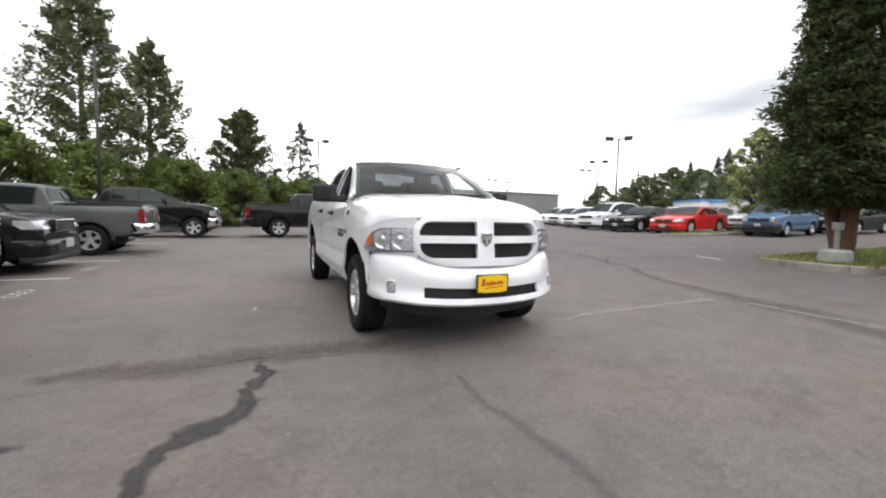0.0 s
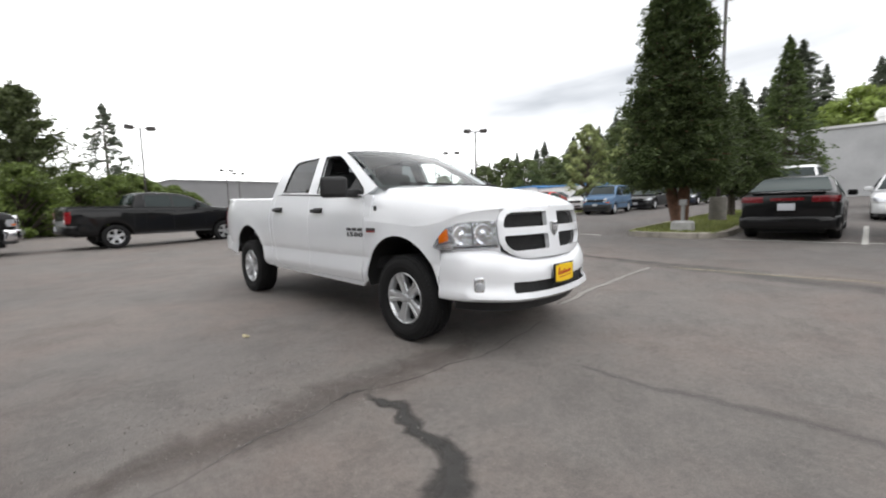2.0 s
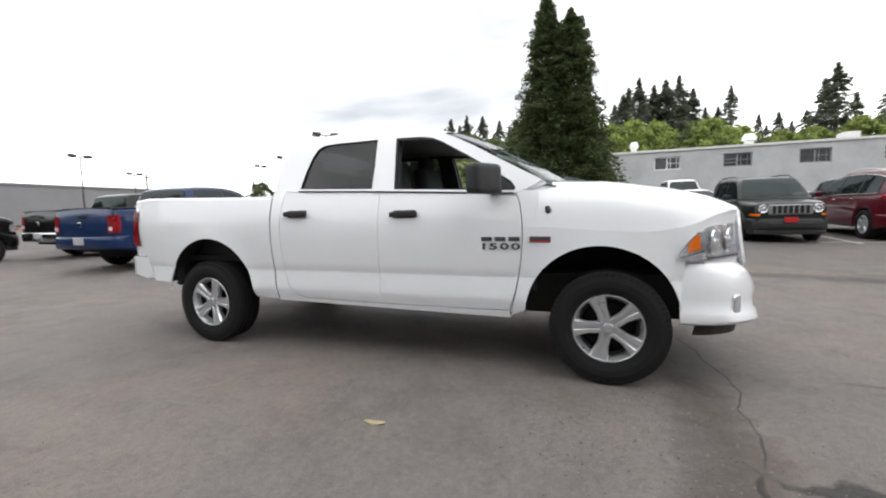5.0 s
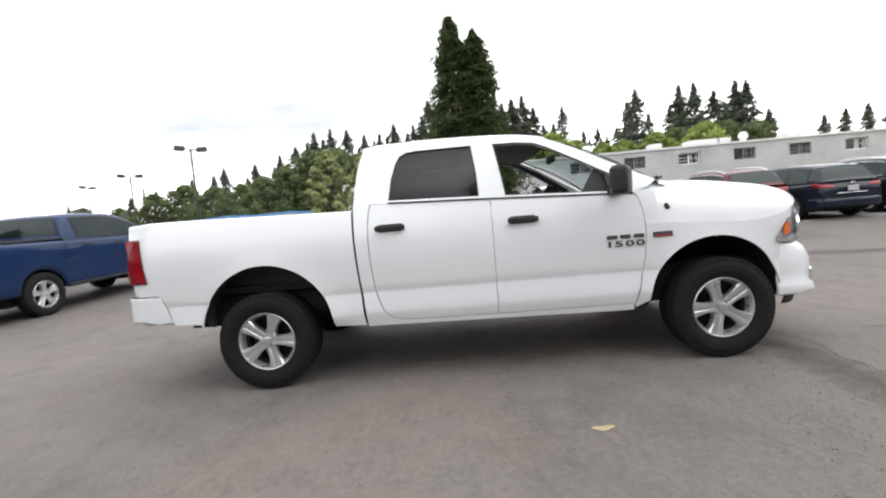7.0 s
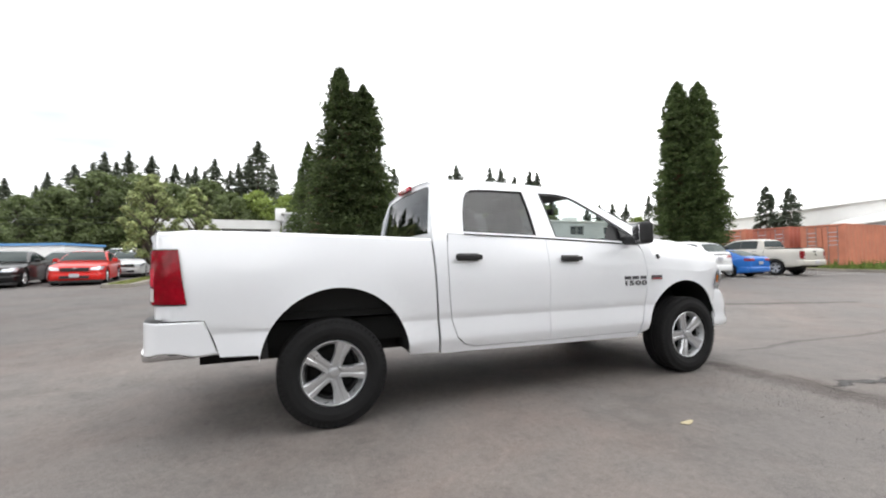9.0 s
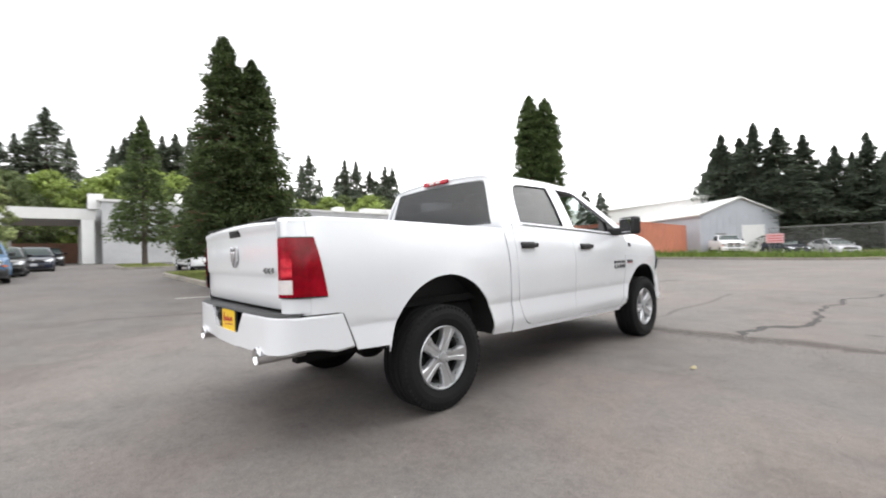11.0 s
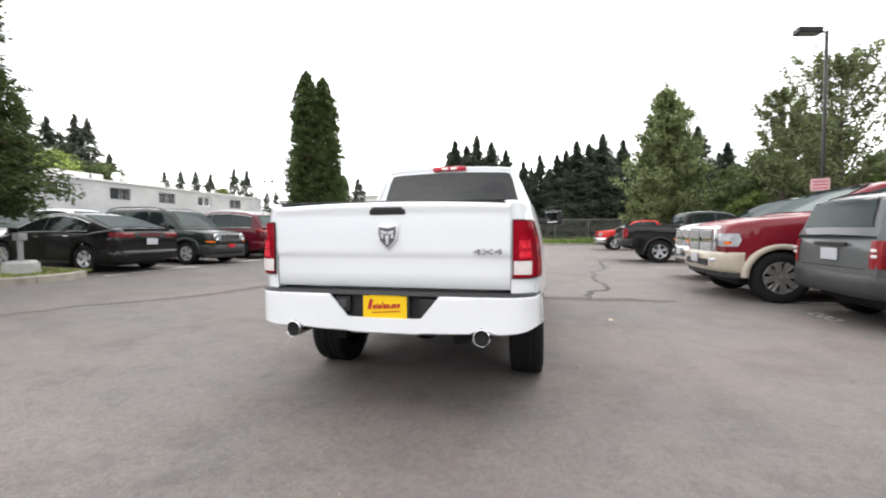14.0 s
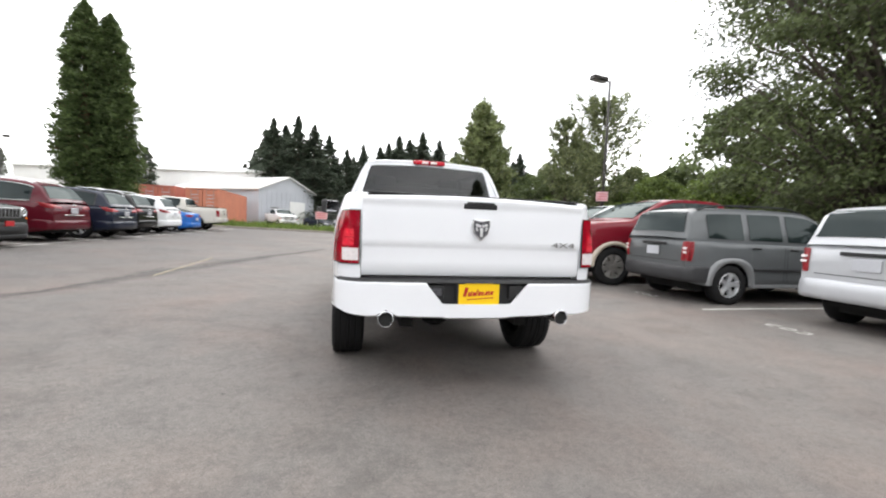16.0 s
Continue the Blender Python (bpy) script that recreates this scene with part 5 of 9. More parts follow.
    hp("rail_edge", grid_mesh("r", rows), M_WHITE, angle=80)
    rows = []
    for y, z in [(2.86, 1.38)] + rail:
        x = side_x(min(y, 2.80), z) - 0.045
        rows.append([(s * x, y, z + 0.012), (s * (x - 0.008), y, z + 0.022), (s * (x - 0.09), y, z + 0.022), (s * (x - 0.10), y, z - 0.05), (s * (x - 0.10), y, 0.80)])
    hp("rail_cap", grid_mesh("r", rows), M_BLACKPLASTIC, "black plastic bed rail cap")
    # rear corner that carries the tail light
    corner = [(0.951, 2.80), (0.928, 2.855), (0.895, 2.89), (0.855, 2.908), (0.803, 2.916)]
    rows = []
    for z in (0.822, 0.90, 1.0, 1.1, 1.2, 1.28, 1.33, 1.36, 1.378, 1.386):
        q = (smooth_interp(SX, z) - 0.003)
        rows.append([(s * x * (q if x > 0.9 else 0.5 + 0.5 * q), y, z) for x, y in corner])
    hp("bed_corner", grid_mesh("c", rows), M_WHITE, angle=60)
    # tail light
    tl = new("tail_light", None)
    tl.parent = pickup
    curve = [(2.665, 0.0), (2.776, 0.0), (2.79, 0.0), (2.805, 0.0), (2.85, 0.931), (2.882, 0.907), (2.905, 0.874), (2.920, 0.835), (2.925, 0.803)]

    def tail_rows(z0, z1, a, b, off):
        out_ = []
        for z in np.linspace(z0, z1, 9):
            row = []
            for y, x in curve[a:b]:
                yy = y
                if y < 2.7:
                    yy = 2.708 + (z - 0.93) / 0.34 * 0.055
                xx = side_x(min(yy, 2.80), z) if x == 0 else x * (smooth_interp(SX, z) if x > 0.9 else 1.0)
                row.append((s * (xx + off), yy + (off if x else 0), z))
            out_.append(row)
        return out_

    g = grid_mesh("tl", tail_rows(0.932, 1.278, 0, 9, 0.012))
    bmesh.ops.solidify(g, geom=g.faces[:], thickness=-0.012)
    hp("lens", g, M_RED, "glossy red tail light lens", tl)
    g = grid_mesh("tl", tail_rows(0.950, 1.032, 5, 9, 0.016))
    hp("reverse_lamp", g, M_LENS_WHITE, "clear reverse lamp", tl)
    for z0_, z1_ in ((1.048, 1.100), (1.106, 1.158)):
        hp("lamp_cell", grid_mesh("tl", tail_rows(z0_, z1_, 5, 8, 0.0155)), M_REDCELL, "bright red lamp cell", tl)
    rows = tail_rows(0.924, 1.286, 0, 9, 0.006)
    g = grid_mesh("tl", rows)
    hp("bezel", g, M_BLACKPLASTIC, "", tl)
    # handles
    for y0 in (0.712, -0.315):
        h = new("door_handle", None)
        h.parent = pickup
        x = side_x(y0, 1.205)
        z = 1.215 if y0 > 0 else 1.193
        hp("grip", rbox((s * (x + 0.028), y0, z), (0.026, 0.235, 0.040), 0.011, 3), M_BLACKPLASTIC, "black door handle", h)
        hp("cup", rbox((s * (x - 0.004), y0, z), (0.03, 0.20, 0.062), 0.014, 2), M_BLACKPLASTIC, "", h)
    # mirror
    mr = new("door_mirror", None)
    mr.parent = pickup
    hp("housing", rbox((s * 1.170, -1.005, 1.42), (0.26, 0.12, 0.205), 0.045, 4, Matrix.Rotation(s * radians(29), 4, "Z")), M_BLACKPLASTIC, "black door mirror", mr)
    hp("arm", rbox((s * 1.02, -1.03, 1.362), (0.24, 0.10, 0.085), 0.03, 3), M_BLACKPLASTIC, "", mr)
    hp("glass", rbox((s * (1.170 - 0.0295), -0.952, 1.42), (0.19, 0.006, 0.155), 0.002, 1, Matrix.Rotation(s * radians(29), 4, "Z")), M_CHROME, "mirror glass", mr)
    # antenna stub on the fender (driver's far side is plain)
    if s < 0:
        g = bmesh.new()
        tube(g, [(-0.958, -1.408, 1.175), (-0.975, -1.41, 1.195), (-0.972, -1.40, 1.225)], [0.016, 0.022, 0.014], 10)
        hp("antenna_base", g, M_BLACKPLASTIC)
    # dark liners of the arches
    for cy, cz, r in ARCHES:
        rows = []
        for k in range(21):
            a = radians(-2 + 184 * k / 20) if cy < 0 else radians(11 + 169 * k / 20)
            rr = r + 0.004
            y, z = cy + rr * math.cos(a), cz + rr * math.sin(a)
            rows.append([(s * (side_x(y, max(z, 0.46)) - 0.018), y, z), (s * 0.80, cy + (rr + 0.02) * math.cos(a), cz + (rr + 0.02) * math.sin(a)), (s * 0.52, cy + (rr + 0.02) * math.cos(a), cz + (rr + 0.02) * math.sin(a)), (s * 0.50, cy, cz + 0.1)])
        hp("arch_liner", grid_mesh("a", rows), M_DARK, "dark wheel-arch liner")
    g = fill_panel([(2.225, 0.53), (2.272, 0.54), (2.272, 0.70), (2.24, 0.72)], [], lambda y, z: (s * 0.94, y, z), [], [], 0.06)
    hp("mud_flap", g, M_BLACKPLASTIC)

# ---- cab ----
CX = [(1.30, 0.953), (1.36, 0.936), (1.42, 0.912), (1.50, 0.880), (1.60, 0.838), (1.70, 0.795), (1.78, 0.758), (1.84, 0.726), (1.88, 0.700), (1.91, 0.672)]


def cab_x(z):
    return smooth_interp(CX, z)


def cab_side_x(y, z):
    return side_x(y, z) if z < 1.30 else (cab_x(z) if z > 1.42 else cab_x(z) * (z - 1.30) / 0.12 + side_x(y, z) * (1.42 - z) / 0.12)


for s in (-1, 1):
    ROOFEDGE = [(0.915, 1.872), (0.80, 1.898), (0.36, 1.908), (-0.10, 1.897), (-0.35, 1.878), (-0.52, 1.847), (-0.66, 1.795)]
    out = [(-1.168, belt_z(-1.168) + 0.005), (-0.082, belt_z(-0.082) + 0.005), (0.868, belt_z(0.868) + 0.005), (0.885, 1.32), (0.895, 1.15), (0.891, 0.95), (0.869, 0.72), (0.82, 0.568), (0.755, 0.508), (0.66, 0.480), (-0.082, 0.470), (-1.13, 0.470), (-1.135, 0.42), (-0.1, 0.435), (0.955, 0.452), (0.962, 0.6), (0.985, 0.9), (0.998, 1.2), (1.000, 1.38), (0.992, 1.50), (0.968, 1.68), (0.935, 1.82)]
    out += ROOFEDGE + [(-0.80, 1.725), (-1.0, 1.612), (-1.18, 1.512), (-1.36, 1.415), (-1.30, 1.375)]
    rw = [(0.715, belt_z(0.72) + 0.030), (0.69, 1.60), (0.655, 1.72), (0.62, 1.785), (0.56, 1.818), (0.45, 1.826), (0.030, 1.828), (0.008, 1.60), (0.002, belt_z(0) + 0.030)]
    fw = [(-0.205, belt_z(-0.2) + 0.028), (-0.178, 1.62), (-0.150, 1.824), (-0.36, 1.818), (-0.48, 1.800), (-0.58, 1.755), (-0.80, 1.628), (-1.0, 1.508), (-1.14, 1.415), (-1.175, 1.368), (-1.165, belt_z(-1.16) + 0.028)]
    hp("cab_side", fill_panel(out, [rw, fw], lambda y, z: (s * cab_side_x(y, z), y, z), [y for y in YC if -1.3 < y < 1.0], ZC + [1.38, 1.42, 1.47, 1.53, 1.6, 1.67, 1.73, 1.78, 1.82, 1.85, 1.88], 0.03), M_WHITE, angle=40)
    g = fill_panel(rw, [], lambda y, z: (s * (cab_x(z) - 0.012), y, z), [0.1, 0.2, 0.3, 0.4, 0.5, 0.6], [1.5, 1.6, 1.7, 1.78], 0.004)
    hp("rear_door_window", g, M_TINT, "dark tinted rear door window")

    def grow(loop, d):
        c = [sum(p[k] for p in loop) / len(loop) for k in (0, 1)]
        return [(p[0] + (c[0] - p[0]) * d, p[1] + (c[1] - p[1]) * d) for p in loop]

    for loop in (rw, fw):
        hp("window_seal", fill_panel(grow(loop, -0.004), [grow(loop, 0.022)], lambda y, z: (s * (cab_x(z) + 0.002), y, z), [], [1.45, 1.55, 1.65, 1.75], 0.012), M_BLACKPLASTIC, "black rubber seal")
    # dark trim on the inside of the pillars
    inside = [(-1.14, 1.345), (0.92, 1.385), (0.955, 1.60), (0.925, 1.79), (0.80, 1.868), (0.36, 1.878), (-0.10, 1.868), (-0.36, 1.848), (-0.54, 1.812), (-0.80, 1.685), (-1.0, 1.568), (-1.17, 1.455)]
    hp("pillar_trim", fill_panel(inside, [grow(rw, 0.02), grow(fw, 0.02)], lambda y, z: (s * (cab_x(z) - 0.038), y, z), [-0.8, -0.4, 0.0, 0.4, 0.8], [1.45, 1.55, 1.65, 1.75], 0.006), M_BLACKPLASTIC)
    # moulding along the belt
    rows = [[(s * (side_x(y, belt_z(y)) + dx), y, belt_z(y) + dz) for dx, dz in ((0.002, -0.001), (0.008, 0.002), (0.007, 0.010), (-0.008, 0.013))] for y in np.linspace(-1.17, 0.72, 20)]
    hp("belt_moulding", grid_mesh("b", rows), M_BLACKPLASTIC, "black belt moulding")
    # triangle at the foot of the front pillar
    g = fill_panel([(-1.17, 1.345), (-1.0, 1.355), (-0.985, 1.497), (-1.13, 1.402), (-1.17, 1.368)], [], lambda y, z: (s * (cab_x(z) - 0.006), y, z), [], [1.4, 1.45], 0.008)
    hp("mirror_patch", g, M_BLACKPLASTIC)
    # small marks on the doors: maker's name as plain blocks, the number in figures
    for k in range(3):
        y = -1.178 + 0.10 * k if s > 0 else -0.975 - 0.10 * k
        hp("badge_block", rbox((s * (side_x(y, 1.0) + 0.004), y, 1.0), (0.008, 0.078, 0.030), 0.003, 1), M_BADGE, "dark grey badge block")
    y = -1.355
    hp("fender_badge", rbox((s * (side_x(y, 0.995) + 0.003), y, 0.997), (0.008, 0.145, 0.042), 0.003, 1), M_BADGE, "small dark badge")
    hp("fender_badge", rbox((s * (side_x(y, 0.985) + 0.006), y, 0.984), (0.006, 0.13, 0.010), 0.002, 1), M_PLATERED, "red stripe on a badge")


def lettering(name, text, m, size, material, parent, width=1.3, depth=0.003, bold=0.0):
    """Raised figures side by side, each a part of its own."""
    row = new(name, None)
    row.parent = parent
    row.matrix_basis = m @ Matrix.Diagonal((width, 1, 1, 1))
    room = [size * (0.46 if ch == "1" else 0.60) for ch in text]
    for k, ch in enumerate(text):
        cu = bpy.data.curves.new(name, "FONT")
        cu.body = ch
        cu.size = size
        cu.extrude = depth
        cu.offset = size * bold
        cu.align_x, cu.align_y = "CENTER", "CENTER"
        cu.materials.append(material)
        tmp = new(name + "_tmp", cu)
        me = bpy.data.meshes.new_from_object(tmp.evaluated_get(bpy.context.evaluated_depsgraph_get()))
        bpy.data.objects.remove(tmp)
        bpy.data.curves.remove(cu)
        ob = new("figure", me)
        ob.parent = row
        ob.matrix_basis = Matrix.Translation((sum(room[:k]) + room[k] / 2 - sum(room) / 2, 0, 0))
    return row


for s in (-1, 1):
    lettering("number_badge", "1500", Matrix.Translation((s * (side_x(-1.075, 0.945) + 0.004), -1.075, 0.945)) @ Euler((radians(90), 0, radians(90 if s > 0 else -90))).to_matrix().to_4x4(), 0.062, M_BADGE, pickup, 2.15, bold=0.02)

# roof
rows = []
for y, ze in [(0.935, 1.862), (0.90, 1.880), (0.80, 1.898), (0.55, 1.905), (0.30, 1.908), (0.0, 1.901), (-0.20, 1.891), (-0.38, 1.874), (-0.52, 1.847), (-0.58, 1.826)]:
    bow = 0.0 if y > -0.3 else (-0.3 - y) / 0.28
    half = [(cab_x(ze), ze), (cab_x(ze) - 0.02, ze + 0.012), (cab_x(ze) - 0.07, ze + 0.022), (0.50, ze + 0.034), (0.30, ze + 0.044), (0.0, ze + 0.050)]
    pts = [(-x, y - 0.07 * bow * (1 - (x / 0.73) ** 2), z) for x, z in half]
    rows.append(pts + [(-p[0], p[1], p[2]) for p in pts[-2::-1]])
hp("roof", grid_mesh("roof", rows), M_WHITE, angle=60)
hp("headliner", grid_mesh("h", [[(p[0] * 0.96, p[1] * 0.985, p[2] - 0.055) for p in r] for r in rows]), mat("headliner", (0.35, 0.34, 0.32), rough=0.9, vary=0.05))
# windshield
base = [(-0.885, -1.375, 1.412), (-0.62, -1.505, 1.405), (-0.32, -1.565, 1.402), (0, -1.585, 1.402), (0.32, -1.565, 1.402), (0.62, -1.505, 1.405), (0.885, -1.375, 1.412)]
topc = [(-0.715, -0.580, 1.836), (-0.50, -0.628, 1.856), (-0.25, -0.652, 1.867), (0, -0.660, 1.870), (0.25, -0.652, 1.867), (0.50, -0.628, 1.856), (0.715, -0.580, 1.836)]
rows = []
for f in np.linspace(0, 1, 9):
    rows.append([tuple(a + (b - a) * f + (c * 0.03 * math.sin(math.pi * f)) for a, b, c in zip(p, q, (0, -0.6, 0.9))) for p, q in zip(base, topc)])
g = grid_mesh("ws", rows)
ws = hp("windshield", g, M_GLASS, "clear windshield reflecting the sky", angle=80)
ws.visible_shadow = False
fr = bmesh.new()
for r0, r1 in ((0, 0.05), (0.95, 1.0)):
    a = [[fr.verts.new(Vector(rows[0][n]).lerp(Vector(rows[-1][n]), r) + Vector((0, 0.006, -0.008 + 0.027 * math.sin(math.pi * r)))) for n in range(7)] for r in (r0, r1)]
    for n in range(6):
        fr.faces.new([a[0][n], a[0][n + 1], a[1][n + 1], a[1][n]])
for n0, n1 in ((0, 1), (6, 5)):
    for k in range(8):
        p0, p1 = Vector(rows[k][n0]), Vector(rows[k][n1])
        q0, q1 = Vector(rows[k + 1][n0]), Vector(rows[k + 1][n1])
        dn = Vector((0, 0.004, -0.006))
        fr.faces.new([fr.verts.new(v) for v in (p0 + dn, p0.lerp(p1, 0.14) + dn, q0.lerp(q1, 0.14) + dn, q0 + dn)])
part("windshield_border", fr, M_BLACKPLASTIC, pickup)
# cowl and wipers
rows = [[(x, y - 0.075, 1.385 - 0.02 * abs(x)) for x, y, z in base], [(x, y - 0.03, 1.378) for x, y, z in base], [(x, y + 0.03, z + 0.012) for x, y, z in base]]
part("cowl", grid_mesh("cowl", rows), M_BLACKPLASTIC, pickup)
for x0, x1 in ((-0.10, -0.70), (0.62, 0.05)):
    g = bmesh.new()
    tube(g, [(x0, -1.60, 1.41), ((x0 + x1) / 2, -1.575, 1.435), (x1, -1.47, 1.448)], 0.009, 6)
    box(g, ((x0 + x1) / 2 - 0.03, -1.556, 1.437), (0.62, 0.012, 0.02), Matrix.Rotation(math.atan2(0.13, x1 - x0), 4, "Z"))
    part("wiper", g, M_BLACKPLASTIC, pickup, "black wiper")
# back of the cab
def back_y(x, z):
    return 1.002 - (max(z, 1.45) - 1.45) * 0.17 - 0.03 * (x / 0.9) ** 4
outb = [(0.93, 1.20), (0.925, 1.40), (0.880, 1.50), (0.838, 1.60), (0.795, 1.70), (0.758, 1.78), (0.722, 1.845), (0.69, 1.88), (0.60, 1.902), (0.40, 1.918), (0.2, 1.928), (0, 1.932)]
outb = outb + [(-x, z) for x, z in outb[-2::-1]]
hole = [(0.785, 1.42), (0.755, 1.52), (0.715, 1.66), (0.682, 1.78), (0.655, 1.838), (0.60, 1.850), (0.30, 1.862), (0, 1.866)]
hole = hole + [(-x, z) for x, z in hole[-2::-1]]
hp("cab_back", fill_panel(outb, [hole], lambda x, z: (x, back_y(x, z), z), [-0.6, -0.3, 0, 0.3, 0.6], [1.45, 1.55, 1.65, 1.75, 1.85], 0.03), M_WHITE, angle=40)
hp("rear_window", fill_panel(hole, [], lambda x, z: (x, back_y(x, z) - 0.006, z), [-0.6, -0.3, 0, 0.3, 0.6], [1.45, 1.55, 1.65, 1.75, 1.85], 0.005), M_TINT, "dark tinted rear window")
bl = new("brake_light", None)
bl.parent = pickup
hp("lens", rbox((0, 0.945, 1.906), (0.37, 0.03, 0.050), 0.012, 2), M_RED, "red high brake light", bl)
for x in (-0.05, 0.05):
    hp("cargo_lamp", rbox((x, 0.955, 1.905), (0.075, 0.02, 0.030), 0.006, 1), M_LENS_WHITE, "", bl)
# interior
it = mat("cab_trim_dark", (0.03, 0.03, 0.032), rough=0.8, vary=0.2)
g = bmesh.new()
box(g, (0, -0.2, 0.86), (1.74, 2.2, 0.5))
part("cab_floor", g, it, pickup)
g = rbox((0, -1.22, 1.22), (1.72, 0.50, 0.30), 0.08, 3)
part("dashboard", g, it, pickup, "dark dashboard", smooth=True)
for x in (-0.44, 0.44):
    st = new("front_seat", None)
    st.parent = pickup
    part("cushion", rbox((x, -0.30, 1.12), (0.52, 0.54, 0.18), 0.06, 3), M_GREYSEAT, st, smooth=True)
    part("backrest", rbox((x, 0.02, 1.38), (0.50, 0.16, 0.60), 0.07, 3, Matrix.Rotation(radians(-12), 4, "X")), M_GREYSEAT, st, smooth=True)
    part("headrest", rbox((x, 0.08, 1.725), (0.27, 0.11, 0.17), 0.05, 3), M_GREYSEAT, st, smooth=True)
rs_ = new("rear_bench", None)
rs_.parent = pickup
part("cushion", rbox((0, 0.55, 1.10), (1.50, 0.5, 0.16), 0.05, 3), M_GREYSEAT, rs_, smooth=True)
part("backrest", rbox((0, 0.84, 1.36), (1.50, 0.14, 0.55), 0.05, 3, Matrix.Rotation(radians(-8), 4, "X")), M_GREYSEAT, rs_, smooth=True)
for x in (-0.5, 0.5):
    part("headrest", rbox((x, 0.88, 1.67), (0.26, 0.10, 0.13), 0.04, 3), M_GREYSEAT, rs_, smooth=True)
sw = bmesh.new()
ring = [(0.44 + 0.185 * math.cos(a), -0.78 + 0.07 * math.sin(a), 1.32 + 0.175 * math.sin(a)) for a in np.linspace(0, 2 * math.pi, 25)]
tube(sw, ring, 0.016, 8, cap=False)
tube(sw, [(0.44, -0.78, 1.32), (0.44, -1.05, 1.20)], 0.035, 8)
box(sw, (0.44, -0.78, 1.31), (0.32, 0.03, 0.05))
part("steering_wheel", sw, it, pickup, smooth=True)
part("inside_mirror", rbox((0, -0.78, 1.74), (0.25, 0.04, 0.07), 0.015, 2), it, pickup)
for s in (-1, 1):
    g = fill_panel([(-0.10, 1.38), (-0.06, 1.83), (-0.16, 1.83), (-0.21, 1.38)], [], lambda y, z: (s * (cab_x(z) - 0.05), y, z), [], [1.5, 1.6, 1.7], 0.05)
    part("inner_pillar", g, it, pickup)

# ---- nose ----
rows = []
for z in (0.80, 0.86, 0.92, 0.98, 1.03, 1.07):
    rows.append([(x, y + (z - 0.95) * 0.10 + (0.01 if z < 0.9 else 0) + (0.12 if abs(x) < 0.6 else 0), z) for x, y in [(p[0], p[1]) for p in NOSE] + [(-p[0], p[1]) for p in NOSE[-2::-1]]])
rows.append([(x, y + 0.006, top_z(1.0, y)) for x, y in [(p[0], p[1]) for p in NOSE] + [(-p[0], p[1]) for p in NOSE[-2::-1]]])
hp("nose_panel", grid_mesh("n", rows), M_WHITE, angle=50)
# headlights
for s in (-1, 1):
    hl = new("headlight", None)
    hl.parent = pickup

    def hl_point(u, z, off):
        """u from the outer tip (0) round the corner to the grille (1)."""
        curve = [(0.985, -2.195), (0.968, -2.255), (0.948, -2.305), (0.918, -2.36), (0.86, -2.43), (0.78, -2.50), (0.70, -2.56), (0.640, -2.600)]
        k = [0, 0.13, 0.24, 0.36, 0.53, 0.73, 0.89, 1.0]
        x, y = float(np.interp(u, k, [c[0] for c in curve])), float(np.interp(u, k, [c[1] for c in curve]))
        d = Vector((0.8, -0.6)) if u < 0.4 else Vector((0.55, -0.83))
        return (s * (x + off * d.x), y + off * d.y + (z - 0.95) * 0.10, z)

    def hl_bounds(u):
        lo = np.interp(u, [0, 0.10, 0.30, 1.0], [0.878, 0.862, 0.856, 0.865])
        hi = np.interp(u, [0, 0.12, 0.30, 0.42, 0.6, 1.0], [0.886, 0.965, 1.042, 1.066, 1.076, 1.082])
        return lo, hi

    def hl_grid(u0, u1, f0, f1, off, nu=12, nv=6):
        rows_ = []
        for f in np.linspace(f0, f1, nv):
            r_ = []
            for u in np.linspace(u0, u1, nu):
                lo, hi = hl_bounds(u)
                r_.append(hl_point(u, lo + (hi - lo) * f, off))
            rows_.append(r_)
        return grid_mesh("hl", rows_)

    hp("bezel", hl_grid(0, 1, -0.012, 1.012, 0.004), M_REFLECT, "", hl, 60)
    hp("reflector", hl_grid(0.01, 0.985, 0.03, 0.97, 0.008), M_REFLECT, "chrome reflector", hl, 60)
    hp("turn_signal", hl_grid(0.13, 0.29, 0.42, 0.95, 0.013), M_AMBER, "amber turn signal", hl, 60)
    for u, f, r in ((0.51, 0.53, 0.076), (0.815, 0.52, 0.078)):
        lo, hi = hl_bounds(u)
        c = Vector(hl_point(u, lo + (hi - lo) * f, 0.010))
        g = bmesh.new()
        m_ = Matrix.Translation(c) @ Vector((s * 0.45, -0.89, 0)).to_track_quat("X", "Z").to_matrix().to_4x4()
        lathe(g, [(-0.004, r * 1.06), (0.005, r), (0.003, r * 0.93), (-0.001, r * 0.68), (-0.002, r * 0.40), (0.004, r * 0.30), (0.008, r * 0.18), (0.009, 0.0005)], 24, m_)
        hp("bulb_bowl", g, M_REFLECT, "", hl, 60)
    hp("divider", hl_grid(0.335, 0.352, 0.03, 0.97, 0.014, 3, 4), M_REFLECT, "", hl)
    hp("divider", hl_grid(0.655, 0.668, 0.03, 0.97, 0.014, 3, 4), M_BADGE, "", hl)
    hp("divider", hl_grid(0.02, 0.33, 0.30, 0.345, 0.014, 9, 3), M_BADGE, "", hl)
    hp("divider", hl_grid(0.36, 0.98, 0.045, 0.10, 0.014, 9, 3), M_BADGE, "dark lower shelf", hl)
    hp("lens", hl_grid(0, 1, 0, 1, 0.022), M_LENS, "clear headlight lens", hl, 80).visible_shadow = False

